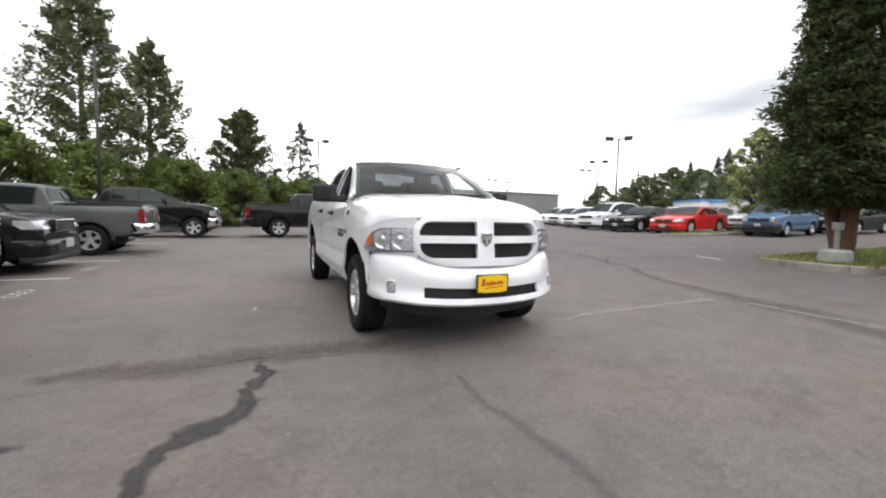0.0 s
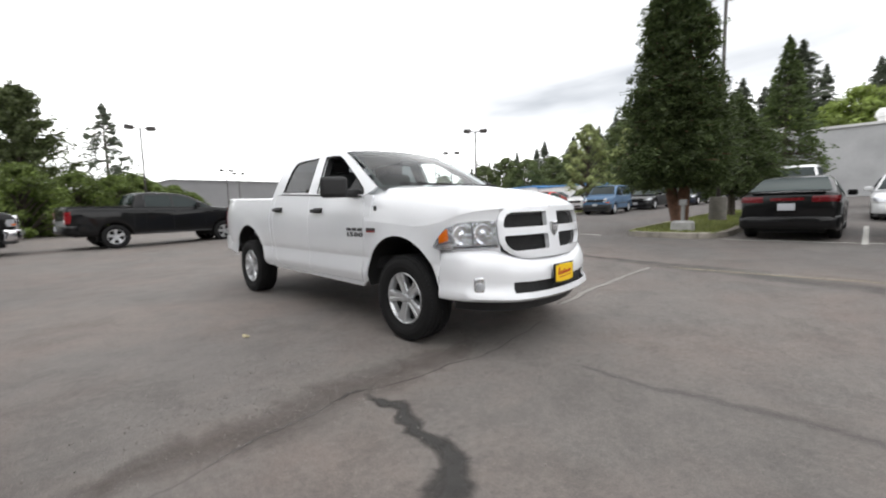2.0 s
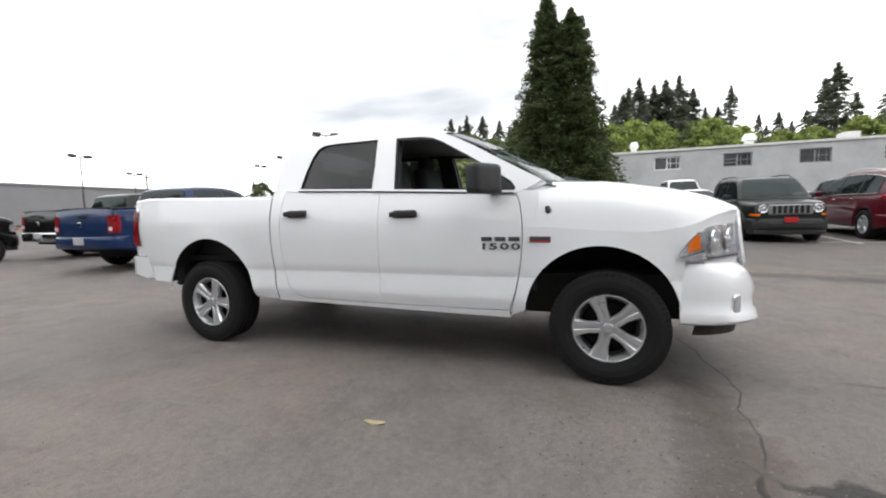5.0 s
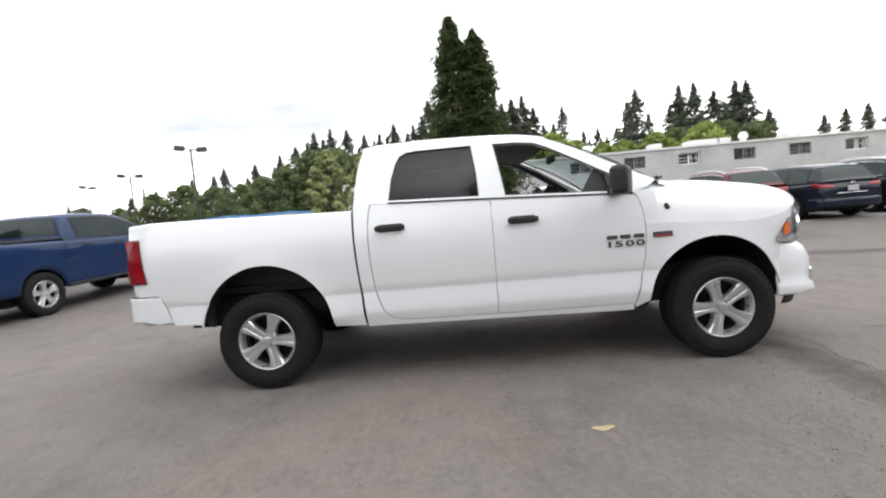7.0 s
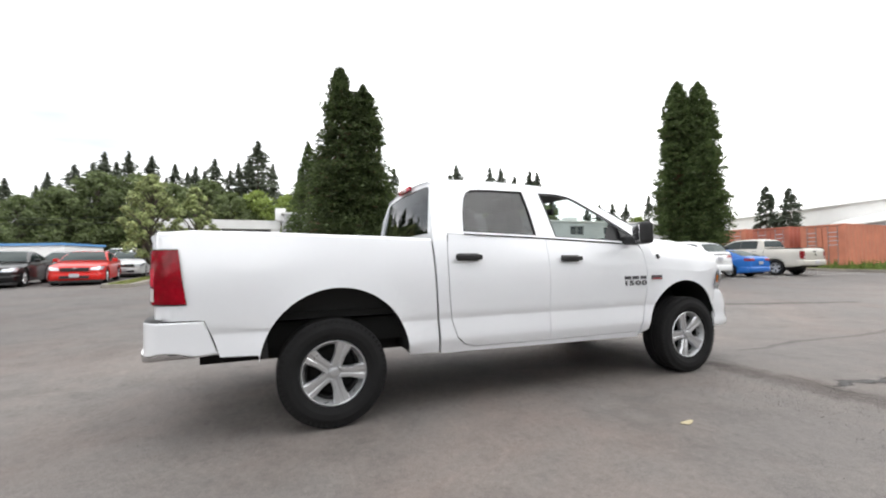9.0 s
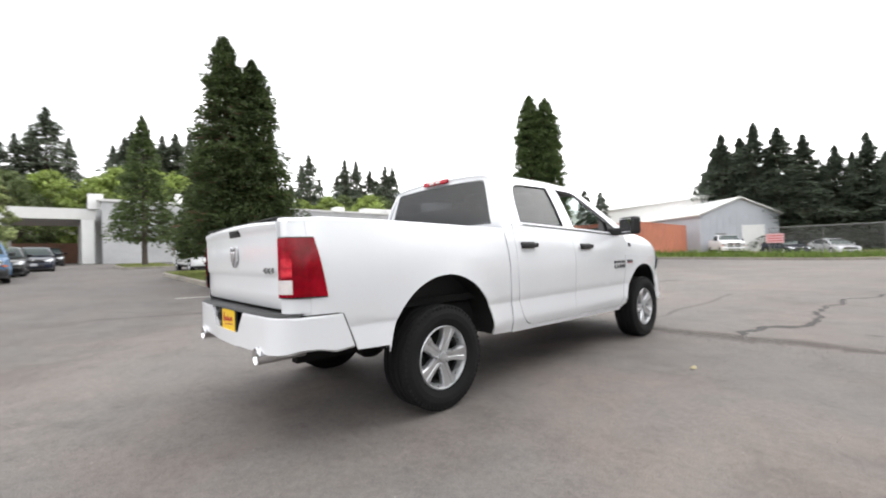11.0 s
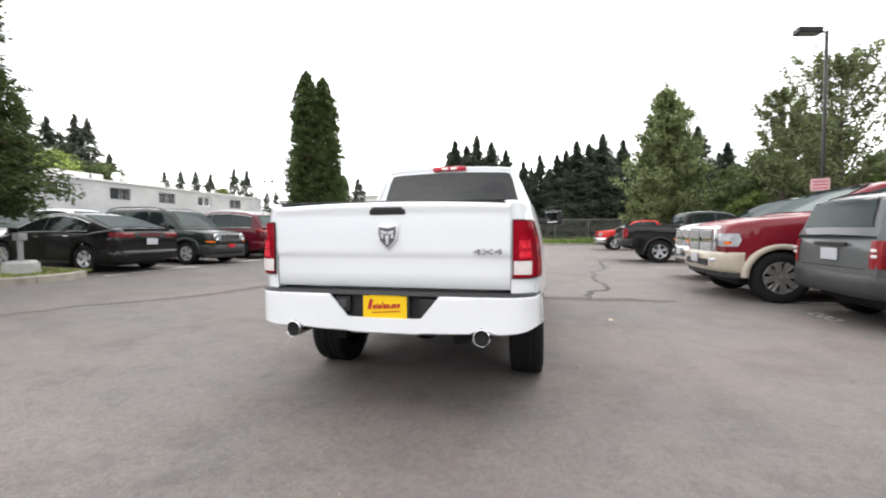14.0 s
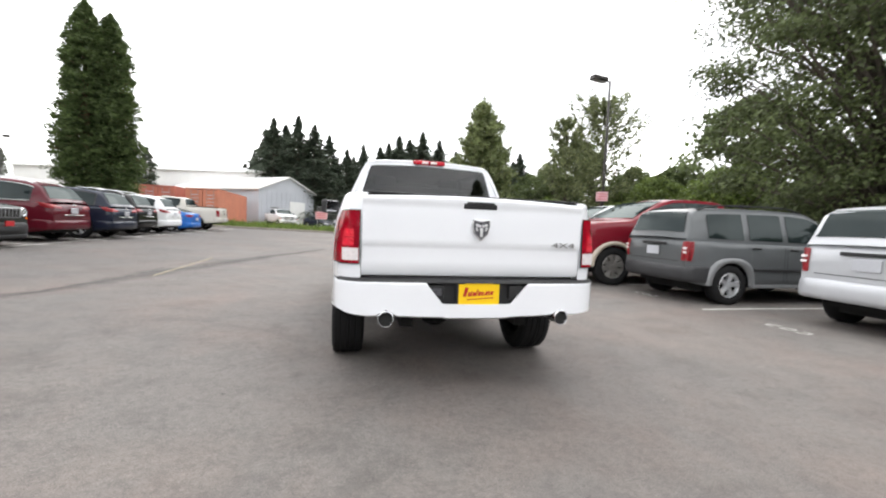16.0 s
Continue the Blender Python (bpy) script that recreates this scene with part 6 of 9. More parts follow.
# grille
GW = [(0.752, 0.36), (0.765, 0.44), (0.785, 0.51), (0.815, 0.57), (0.845, 0.612), (0.90, 0.645), (0.96, 0.655), (1.03, 0.650), (1.09, 0.642), (1.13, 0.625), (1.16, 0.595), (1.178, 0.555), (1.190, 0.50)]


def g_y(x, z):
    return -2.737 + 0.085 * (x / 0.6) ** 2 + (z - 0.95) * 0.13


g_out = [(smooth_interp(GW, z), z) for z in (0.752, 0.765, 0.785, 0.815, 0.845, 0.90, 0.96, 1.03, 1.09, 1.13, 1.16, 1.178, 1.190)]
g_out = g_out + [(-px, pz) for px, pz in g_out[::-1]]
g_up = [(0.085, 1.028), (0.095, 1.020), (0.590, 1.020), (0.606, 1.030), (0.606, 1.050), (0.590, 1.095), (0.560, 1.128), (0.515, 1.143), (0.095, 1.146), (0.085, 1.138)]
g_lo = [(0.085, 0.832), (0.095, 0.824), (0.500, 0.826), (0.550, 0.842), (0.590, 0.880), (0.606, 0.925), (0.606, 0.945), (0.595, 0.954), (0.095, 0.954), (0.085, 0.946)]
g_holes = [[(sg_ * px, pz) for px, pz in loop] for loop in (g_up, g_lo) for sg_ in (-1, 1)]
g = fill_panel(g_out, g_holes, lambda px, pz: (px, g_y(px, pz) + (0.016 if abs(px) > smooth_interp(GW, pz) - 0.004 else 0.0), pz), [-0.5, -0.3, -0.07, 0.0, 0.07, 0.3, 0.5], [0.80, 0.89, 0.987, 1.08, 1.165], 0.045)
gr = new("grille", None)
gr.parent = pickup
hp("surround", g, M_WHITE, "white crosshair grille surround", gr, 40)
rows = [[(c * smooth_interp(GW, z) * 0.95, g_y(c * 0.6, z) + 0.075, z) for c in np.linspace(-1, 1, 13)] for z in np.linspace(0.80, 1.15, 6)]
part("backing", grid_mesh("gb", rows), M_DARK, gr)
for z0, z1 in ((0.825, 0.956), (1.014, 1.145)):
    for side in (-1, 1):
        g = bmesh.new()
        x = 0.08
        while x < 0.60:
            for d in (-1, 1):
                a, b = Vector((side * x, 0, z0)), Vector((side * min(0.6, x + 0.066), 0, z1))
                if d < 0:
                    a.z, b.z = z1, z0
                a.y, b.y = g_y(a.x, a.z) + 0.04, g_y(b.x, b.z) + 0.04
                w = (b - a).normalized().cross(Vector((0, 1, 0))) * 0.0028
                g.faces.new([g.verts.new(v) for v in (a - w, b - w, b + w, a + w)])
            x += 0.022
        part("mesh_insert", g, M_MESHGRILLE, gr, "black mesh insert")


def emblem(m, size, parent):
    e = new("emblem", None)
    e.parent = parent
    e.matrix_basis = m
    out_ = [(-0.42, 0.5), (0, 0.42), (0.42, 0.5), (0.46, 0.2), (0.36, -0.2), (0, -0.55), (-0.36, -0.2), (-0.46, 0.2)]
    b = bmesh.new()
    prism(b, [(p[0] * size, p[1] * size) for p in out_], "y", -0.012, 0.006)
    bmesh.ops.bevel(b, geom=b.edges[:], offset=0.003, segments=1, affect="EDGES")
    part("shield", b, M_BRIGHT, e, "chrome shield emblem")
    b = bmesh.new()
    prism(b, [(p[0] * size * 0.86, p[1] * size * 0.86) for p in out_], "y", -0.014, -0.011)
    part("shield_inset", b, M_BADGE, e)
    for px, pz, w, h, a in ((-0.20, 0.20, 0.20, 0.12, 25), (0.20, 0.20, 0.20, 0.12, -25), (-0.235, 0.02, 0.10, 0.20, -12), (0.235, 0.02, 0.10, 0.20, 12), (0, -0.14, 0.15, 0.42, 0), (-0.06, 0.17, 0.07, 0.14, 12), (0.06, 0.17, 0.07, 0.14, -12)):
        part("relief", rbox((px * size, -0.015, pz * size), (w * size, 0.010, h * size), 0.004, 2, Matrix.Rotation(radians(a), 4, "Y")), M_BRIGHT, e)


emblem(Matrix.Translation((0, g_y(0, 0.985) - 0.004, 0.990)), 0.125, pickup)

# front bumper
FB = [(0.953, -2.228), (0.952, -2.33), (0.938, -2.415), (0.910, -2.48), (0.868, -2.538), (0.776, -2.618), (0.68, -2.688), (0.585, -2.735), (0.40, -2.775), (0.20, -2.795), (0.0, -2.80)]
FBF = FB + [(-x, y) for x, y in FB[-2::-1]]
FZ = [(0.0, 0.06), (0.012, 0.0), (0.035, -0.022), (0.085, -0.010), (0.115, 0.012), (0.172, 0.012), (0.235, 0.006), (0.30, 0.012), (0.37, 0.032), (0.418, 0.055), (0.440, 0.078), (0.475, 0.12)]


def fb_z0(x):
    return 0.385 + 0.055 * min(1, abs(x) / 0.95) ** 2


def fb_top(x):
    return float(np.interp(abs(x), [0, 0.36, 0.5, 0.62, 0.72, 1.0], [0.765, 0.768, 0.785, 0.825, 0.862, 0.862]))


g = bmesh.new()
vv = {}
for i, (dz, inn) in enumerate(FZ):
    for j, (x, y) in enumerate(FBF):
        k = min(1.0, max(0.0, (-y - 2.25) / 0.3))
        z = fb_z0(x) + (dz if dz <= 0.18 else 0.18 + (dz - 0.18) / 0.295 * (fb_top(x) - fb_z0(x) - 0.18))
        vv[i, j] = g.verts.new((x * (1 - inn * 0.35), y + inn * k, z))
nb = len(FBF)
for i in range(len(FZ) - 1):
    for j in range(nb - 1):
        xa, xb = FBF[j][0], FBF[j + 1][0]
        xm = abs(xa + xb) / 2
        hole_ = (i in (3, 4) and xm < 0.585)
        if not hole_:
            g.faces.new([vv[i, j], vv[i, j + 1], vv[i + 1, j + 1], vv[i + 1, j]])
bmesh.ops.recalc_face_normals(g, faces=g.faces[:])
fb = new("front_bumper", None)
fb.parent = pickup
bmesh.ops.solidify(g, geom=g.faces[:], thickness=0.02)
hp("shell", g, M_WHITE, "white painted bumper", fb, 40)
part("intake", grid_mesh("i", [[(x, y + 0.05, z) for x, y in FBF if abs(x) < 0.6] for z in (0.44, 0.60)]), M_BLACKPLASTIC, fb)
for s in (-1, 1):
    fog = new("fog_lamp", None)
    fog.parent = fb
    hp("bezel", rbox((s * 0.828, -2.563, 0.567), (0.085, 0.03, 0.135), 0.02, 3, Matrix.Rotation(s * radians(39), 4, "Z")), M_REFLECT, "bright fog lamp bezel", fog)
    g = bmesh.new()
    lathe(g, [(-0.02, 0.037), (0.006, 0.036), (0.009, 0.028), (0.011, 0.015), (0.012, 0.001)], 20, Matrix.Translation((s * 0.831, -2.571, 0.560)) @ Vector((s * 0.6, -0.8, 0)).to_track_quat("X", "Z").to_matrix().to_4x4())
    hp("lens", g, M_LAMPCLR, "", fog, 60)
# air dam
rows = [[(x * 0.93, y + 0.08, fb_z0(x) + 0.01) for x, y in FBF[2:-2]], [(x * 0.91, y + 0.10, fb_z0(x) - 0.085) for x, y in FBF[2:-2]]]
part("air_dam", grid_mesh("ad", rows), M_BLACKPLASTIC, pickup)


def dealer_plate(y, face, zc, xc):
    p = new("dealer_plate", None)
    p.parent = pickup
    hp("frame", rbox((xc, y, zc), (0.325, 0.014, 0.172), 0.006, 2), M_BLACKPLASTIC, "black plate frame", p)
    hp("plate", rbox((xc, y + face * 0.009, zc), (0.295, 0.006, 0.142), 0.003, 1), M_YELLOW, "yellow dealer plate with red writing bars", p)
    # unreadable slanted writing as plain bars, with a thin bar beneath
    lean = Matrix.Rotation(radians(-14 if face > 0 else 14), 4, "Y")
    at = -0.112
    for wide, tall in ((0.030, 0.066), (0.020, 0.030), (0.014, 0.036), (0.026, 0.028), (0.012, 0.046), (0.024, 0.030), (0.020, 0.028), (0.010, 0.012), (0.018, 0.028), (0.018, 0.030), (0.024, 0.028)):
        px = at + wide / 2
        hp("writing_bar", rbox((xc - face * px, y + face * 0.0125, zc - 0.010 + tall / 2 + 0.07 * px), (wide * 0.78, 0.002, tall), 0.0008, 1, lean), M_PLATERED, "red writing bar", p)
        at += wide
    hp("writing_bar", rbox((xc - face * 0.01, y + face * 0.0125, zc - 0.030), (0.19, 0.002, 0.007), 0.0008, 1, Matrix.Rotation(radians(4 * face), 4, "Y")), M_PLATERED, "thin red bar", p)
    for dz in (-0.062, 0.062):
        hp("frame_tab", rbox((xc, y + face * 0.010, zc + dz * 1.12), (0.20, 0.006, 0.016), 0.002, 1), M_YELLOW, "", p)


dealer_plate(-2.822, -1, 0.600, 0.028)

# ---- tail ----
TG = [(0.850, 2.905), (0.865, 2.917), (0.95, 2.922), (1.035, 2.921), (1.056, 2.925), (1.066, 2.930), (1.10, 2.932), (1.22, 2.935), (1.31, 2.936), (1.335, 2.935), (1.352, 2.940), (1.380, 2.946), (1.398, 2.942), (1.408, 2.925), (1.408, 2.86)]
rows = []
for z, y in TG:
    rows.append([(x, y - 0.006 * (x / 0.77) ** 4 + (0.004 if abs(x) > 0.77 and z > 1.06 else 0), z - 0.022 * max(0, (z - 1.3) / 0.11) * (x / 0.77) ** 2) for x in np.linspace(-0.798, 0.798, 17)])
g = grid_mesh("tg", rows)
bmesh.ops.recalc_face_normals(g, faces=g.faces[:])
bmesh.ops.solidify(g, geom=g.faces[:], thickness=0.03)
tgt = new("tailgate", None)
tgt.parent = pickup
hp("panel", g, M_WHITE, "white tailgate with a lip", tgt, 50)
hp("top_cap", rbox((0, 2.882, 1.408), (1.54, 0.09, 0.012), 0.005, 2), M_BLACKPLASTIC, "black cap", tgt)
hp("latch_recess", rbox((-0.012, 2.932, 1.352), (0.245, 0.02, 0.058), 0.008, 2), M_BLACKPLASTIC, "black tailgate latch", tgt)
hp("latch_paddle", rbox((-0.012, 2.944, 1.360), (0.20, 0.014, 0.026), 0.006, 2), M_BLACKPLASTIC, "", tgt)
emblem(Matrix.Translation((-0.018, 2.945, 1.182)) @ Matrix.Rotation(radians(180), 4, "Z"), 0.145, pickup)
lettering("drive_badge", "4X4", Matrix.Translation((-0.66, 2.938, 1.086)) @ Euler((radians(90), 0, radians(180))).to_matrix().to_4x4(), 0.052, M_POLEGREY, pickup, 2.1)
g = bmesh.new()
box(g, (0, 2.87, 1.12), (1.53, 0.04, 0.56))
part("tailgate_inner", g, M_DARK, pickup)
g = bmesh.new()
box(g, (0, 1.95, 0.80), (1.66, 1.86, 0.05))
box(g, (0, 1.06, 1.08), (1.66, 0.04, 0.55))
part("bed_floor", g, M_DARK, pickup, "dark bed liner")
# rear bumper
rb = new("rear_bumper", None)
rb.parent = pickup
RB = [(0.978, 2.535), (0.982, 2.66), (0.974, 2.78), (0.950, 2.87), (0.90, 2.93), (0.845, 2.968), (0.76, 2.990), (0.70, 2.994), (0.63, 2.997), (0.56, 3.000), (0.45, 3.004), (0.35, 3.006), (0.22, 3.008), (0.14, 3.008), (0, 3.008)]
RBF = RB + [(-x, y) for x, y in RB[-2::-1]]


def rb_low(x):
    a = abs(x)
    z = np.interp(a, [0, 0.25, 0.45, 0.80, 0.90, 0.95, 0.974, 0.980], [0.558, 0.560, 0.572, 0.578, 0.592, 0.612, 0.612, 0.585])
    return float(z + 0.045 * math.exp(-(((a - 0.63) / 0.055) ** 4)))


g = bmesh.new()
vv = {}
FR = [0, 0.06, 0.30, 0.42, 0.48, 0.7, 0.9, 0.97, 1.0]
for i, f in enumerate(FR):
    for j, (x, y) in enumerate(RBF):
        k = min(1.0, max(0.0, (y - 2.6) / 0.3))
        inn = 0.03 * (1 if f == 0 else 0) + 0.006 * (1 if f == 1 else 0)
        hi = 0.815
        xx = x
        if abs(abs(x) - 0.35) < 0.02:
            xx = math.copysign(0.25 + max(0.0, f - 0.42) / 0.58 * 0.12, x)
        zz = rb_low(x) + (hi - rb_low(x)) * f
        if abs(x) == RB[0][0] and y == RB[0][1]:
            y = 2.522 + (zz - 0.577) * 0.37
        vv[i, j] = g.verts.new((xx * (1 - inn * 0.4), y - inn * k, zz))
for i in range(len(FR) - 1):
    for j in range(len(RBF) - 1):
        xm = abs(RBF[j][0] + RBF[j + 1][0]) / 2
        if not (xm < 0.35 and FR[i] >= 0.42):
            g.faces.new([vv[i, j], vv[i, j + 1], vv[i + 1, j + 1], vv[i + 1, j]])
bmesh.ops.recalc_face_normals(g, faces=g.faces[:])
bmesh.ops.solidify(g, geom=g.faces[:], thickness=0.02)
hp("shell", g, M_WHITE, "white painted rear bumper", rb, 40)
rows = []
for x, y in RBF[3:-3]:
    rows.append([(x * 0.985, 2.80 if abs(x) > 0.9 else 2.86, 0.833), (x * 0.99, y - 0.03, 0.834), (x * 0.995, y - 0.012, 0.828), (x, y - 0.004, 0.813)])
hp("step_pad", grid_mesh("sp", rows), M_BLACKPLASTIC, "black bumper step pad", rb, 50)
g = bmesh.new()
prism(g, [(-0.40, 0.825), (-0.25, 0.635), (0.25, 0.635), (0.40, 0.825)], "y", 2.90, 2.945)
part("plate_recess", g, M_BLACKPLASTIC, rb, "black plate recess")
for x in (-0.29, 0.29):
    hp("recess_block", rbox((x, 2.955, 0.745), (0.11, 0.05, 0.10), 0.015, 2), M_BLACKPLASTIC, "", rb)
part("socket", rbox((0.285, 2.985, 0.748), (0.06, 0.02, 0.05), 0.006, 1), M_BADGE, rb)
dealer_plate(2.985, 1, 0.735, -0.010)
for s in (-1, 1):
    g = bmesh.new()
    lathe(g, [(0.30, 0.050), (0.0, 0.0535), (-0.004, 0.050), (0.0, 0.0465), (0.10, 0.044), (0.10, 0.001)], 28, Matrix.Translation((s * 0.632, 3.015, 0.570)) @ Matrix.Rotation(radians(-90), 4, "Z"))
    et = hp("exhaust_tip", g, M_CHROME, "polished exhaust tip", pickup, 40)
    g = bmesh.new()
    lathe(g, [(0.02, 0.0445), (0.021, 0.001)], 24, Matrix.Translation((s * 0.632, 3.015, 0.570)) @ Matrix.Rotation(radians(-90), 4, "Z"))
    part("bore", g, M_DARK, et)
# chassis
g = bmesh.new()
for x in (-0.45, 0.45):
    box(g, (x, 0.2, 0.52), (0.09, 5.0, 0.16))
box(g, (0, -1.2, 0.58), (1.5, 2.4, 0.30))
box(g, (0, 0.1, 0.62), (1.72, 2.0, 0.28))
box(g, (0, 2.0, 0.66), (1.5, 1.7, 0.18))
for y in (-1.784, 1.784):
    tube(g, [(-0.75, y, 0.40), (0.75, y, 0.40)], 0.06, 10)
bmesh.ops.create_uvsphere(g, u_segments=12, v_segments=8, radius=0.17, matrix=Matrix.Translation((0.05, 1.784, 0.40)))
tube(g, [(0.05, 1.6, 0.42), (0.05, -0.4, 0.50)], 0.05, 8)
box(g, (0.0, 2.62, 0.60), (1.0, 0.12, 0.12))
box(g, (-0.55, 0.2, 0.50), (0.35, 1.0, 0.22))
part("chassis", g, M_DARK, pickup, "dark chassis and axles")
for s in (-1, 1):
    for y, sp in ((-1.800, 0.35), (1.788, 0.9)):
        wheel(pickup, s * 0.868, y, 0.388, 0.232, 0.272, detail=2, spin=sp, z=0.391)
# ---- trees ----
def quads_object(name, centres, ax_u, ax_v, material, parent=None, label="", tone=None):
    """Many small kite-shaped leaves in one mesh."""
    c, u, v = np.asarray(centres), np.asarray(ax_u), np.asarray(ax_v)
    n = len(c)
    pts = np.stack([c - v, c + u * 0.5 - v * 0.1, c + v, c - u * 0.5 - v * 0.1], 1).reshape(-1, 3)
    me = bpy.data.meshes.new(name)
    me.vertices.add(4 * n)
    me.vertices.foreach_set("co", pts.astype(np.float32).ravel())
    me.loops.add(4 * n)
    me.loops.foreach_set("vertex_index", np.arange(4 * n, dtype=np.int32))
    me.polygons.add(n)
    me.polygons.foreach_set("loop_start", np.arange(0, 4 * n, 4, dtype=np.int32))
    me.polygons.foreach_set("loop_total", np.full(n, 4, dtype=np.int32))
    me.update(calc_edges=True)
    me.validate()
    at = me.attributes.new("tone", "FLOAT", "POINT")
    at.data.foreach_set("value", np.repeat(np.full(n, 0.45) if tone is None else np.asarray(tone), 4).astype(np.float32))
    return link_data(name, me, material, parent, label)


def unit(a):
    return a / (np.linalg.norm(a, axis=-1, keepdims=True) + 1e-9)


def trunk_mesh(h, r0, r1, lean=(0, 0), limbs=(), seg=10, flare=1.35):
    bm = bmesh.new()
    pts = [(lean[0] * f, lean[1] * f, h * f) for f in (0, 0.03, 0.12, 0.35, 0.65, 1)]
    rad = [r0 * flare, r0 * 1.12, r0, r0 + (r1 - r0) * 0.35, r0 + (r1 - r0) * 0.65, r1]
    tube(bm, pts, rad, seg)
    for a, b, r in limbs:
        mid = tuple((p + q) / 2 + d for p, q, d in zip(a, b, (0, 0, 0.08 * math.dist(a, b))))
        tube(bm, [a, mid, b], [r, r * 0.65, r * 0.2], 6)
    return bm


def conifer(seed, h, width, base, shape, leaf, n_branch, per, droop, material, bark, ragged=0.25, dense=1.0, r0=0.25, peaks=((0, 0, 1.0),)):
    """One or more spires of short sprays on radial branches. Returns the trunk and crown as a list of parts' data."""
    rng = np.random.default_rng(seed)
    C, U, V, T, limbs = [], [], [], [], []
    for px, py, ph in peaks:
        H = h * ph
        tiers = 0.50 + 0.72 * rng.random((19, 7))
        zz = base + (H - base) * np.concatenate([rng.beta(1.0, 1.25, n_branch), rng.uniform(0.72, 0.985, n_branch // 7)])
        # upright leader at the tip
        k = 26
        fz = rng.uniform(0.94, 1.0, k)
        C.append(np.stack([px + rng.normal(0, 0.012 * width * 0.5, k), py + rng.normal(0, 0.012 * width * 0.5, k), H * fz], 1))
        V.append(unit(np.stack([rng.normal(0, 0.5, k), rng.normal(0, 0.5, k), np.full(k, 0.8)], 1)) * leaf * 0.9)
        U.append(unit(rng.normal(0, 1, (k, 3))) * leaf * 0.5)
        T.append(np.full(k, 0.5))
        for z in zz:
            f = (z - base) / (H - base)
            a = rng.uniform(0, 2 * math.pi)
            lobe = 1 + 0.25 * noise.noise((3.1 * math.cos(a), 3.1 * math.sin(a), z * 22.0 / h + seed)) + 0.42 * noise.noise((1.6 * math.cos(a) + px * 3, 1.6 * math.sin(a) + py * 3, z * 7.0 / h + seed))
            rad = width / 2 * shape(f) * (1 - ragged * rng.random() ** 1.5) * lobe
            if ragged > 0.6:
                rad *= tiers[int(min(f, 0.999) * 19), int(a / 6.2832 * 6.999)]
            out = np.array([math.cos(a), math.sin(a), 0.0])
            side = np.array([-math.sin(a), math.cos(a), 0.0])
            k = max(3, int(per * (0.35 + rad / (width / 2))))
            n_t = 3 + int(rad)
            which = rng.integers(0, n_t, k)
            ts, tf, tz = rng.uniform(0.2, 1.0, n_t) ** 0.6, rng.normal(0, 0.17, n_t), rng.normal(0, 0.10, n_t)
            s = np.clip(ts[which] + rng.normal(0, 0.07, k), 0.05, 1.05)
            fan = tf[which] * rad * s + rng.normal(0, 0.04 + 0.045 * rad, k)
            dz = -droop * rad * s**1.5 + 0.25 * droop * rad * s + tz[which] * (0.3 + 0.3 * rad) + rng.normal(0, 0.03 + 0.03 * rad, k)
            # tone random by tuft, lighter from the trunk out to the tips
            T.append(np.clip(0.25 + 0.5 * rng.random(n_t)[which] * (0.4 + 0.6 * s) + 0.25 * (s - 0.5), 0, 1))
            p = np.array([px, py, z]) + out * (rad * s)[:, None] + side * fan[:, None] + np.array([0, 0, 1.0]) * dz[:, None]
            C.append(p)
            dirv = unit(out + side * rng.normal(0, 0.5, k)[:, None] + np.array([0, 0, -droop + 0.15]) + rng.normal(0, 0.35, (k, 3)))
            sz = leaf * rng.uniform(0.6, 1.35, k)[:, None]
            nv = unit(np.cross(dirv, rng.normal(0, 1, (k, 3))))
            V.append(dirv * sz)
            U.append(nv * sz * 0.8)
            if rng.random() < 0.22 and rad > 0.4:
                limbs.append(((px, py, z), tuple((np.array([px, py, z]) + out * rad * 0.85 + [0, 0, -droop * rad * 0.5]).tolist()), 0.02 + 0.012 * rad))
    return np.concatenate(C), np.concatenate(U), np.concatenate(V), np.concatenate(T), limbs


def spire(f):
    return max(0.03, (1 - f) ** 0.85 * (0.35 + 0.65 * min(1, f * 6 + 0.4)))


def firshape(f):
    return max(0.02, (1 - f) ** 0.80 * (0.45 + 0.55 * min(1, f * 6 + 0.4)) * (0.86 + 0.14 * math.cos(f * 38)))


def column(f):
    return max(0.04, (1 - f**5.5) ** 0.8 * (0.88 + 0.14 * math.sin(math.pi * min(1.0, f * 1.3))))


def cone_full(f):
    return max(0.03, (1 - f) ** 0.62 * min(1, 0.62 + f * 3.0))


def plant_conifer(name, x, y, h, width, base, shape, leaf, nb, per, droop, material, bark, label, category="tree", seed=1, r0=0.22, peaks=((0, 0, 1.0),), ragged=0.25, z=None, group=""):
    root = new(name, None)
    tagged(root, label, category, group)
    C, U, V, T, limbs = conifer(seed, h, width, base, shape, leaf, nb, per, droop, material, bark, ragged, r0=r0, peaks=peaks)
    bm = bmesh.new()
    for px, py, ph in peaks:
        if ph < 0.7:
            continue
        hh = h * ph * 0.97
        tube(bm, [(px * 0.06, py * 0.06, -0.05), (px * 0.14, py * 0.14, 0.25), (px * 0.6, py * 0.6, hh * 0.2), (px, py, hh * 0.5), (px, py, hh)], [r0 * 1.5, r0 * 1.15, r0, r0 * 0.55, 0.02], 10)
    for a, b, r in limbs:
        tube(bm, [a, b], [r, r * 0.3], 5)
    part("trunk", bm, bark, root, smooth=True)
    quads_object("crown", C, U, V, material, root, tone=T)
    root.matrix_basis = pose(x, y, gz(x, y) if z is None else z, 0, 0, 0)
    return root


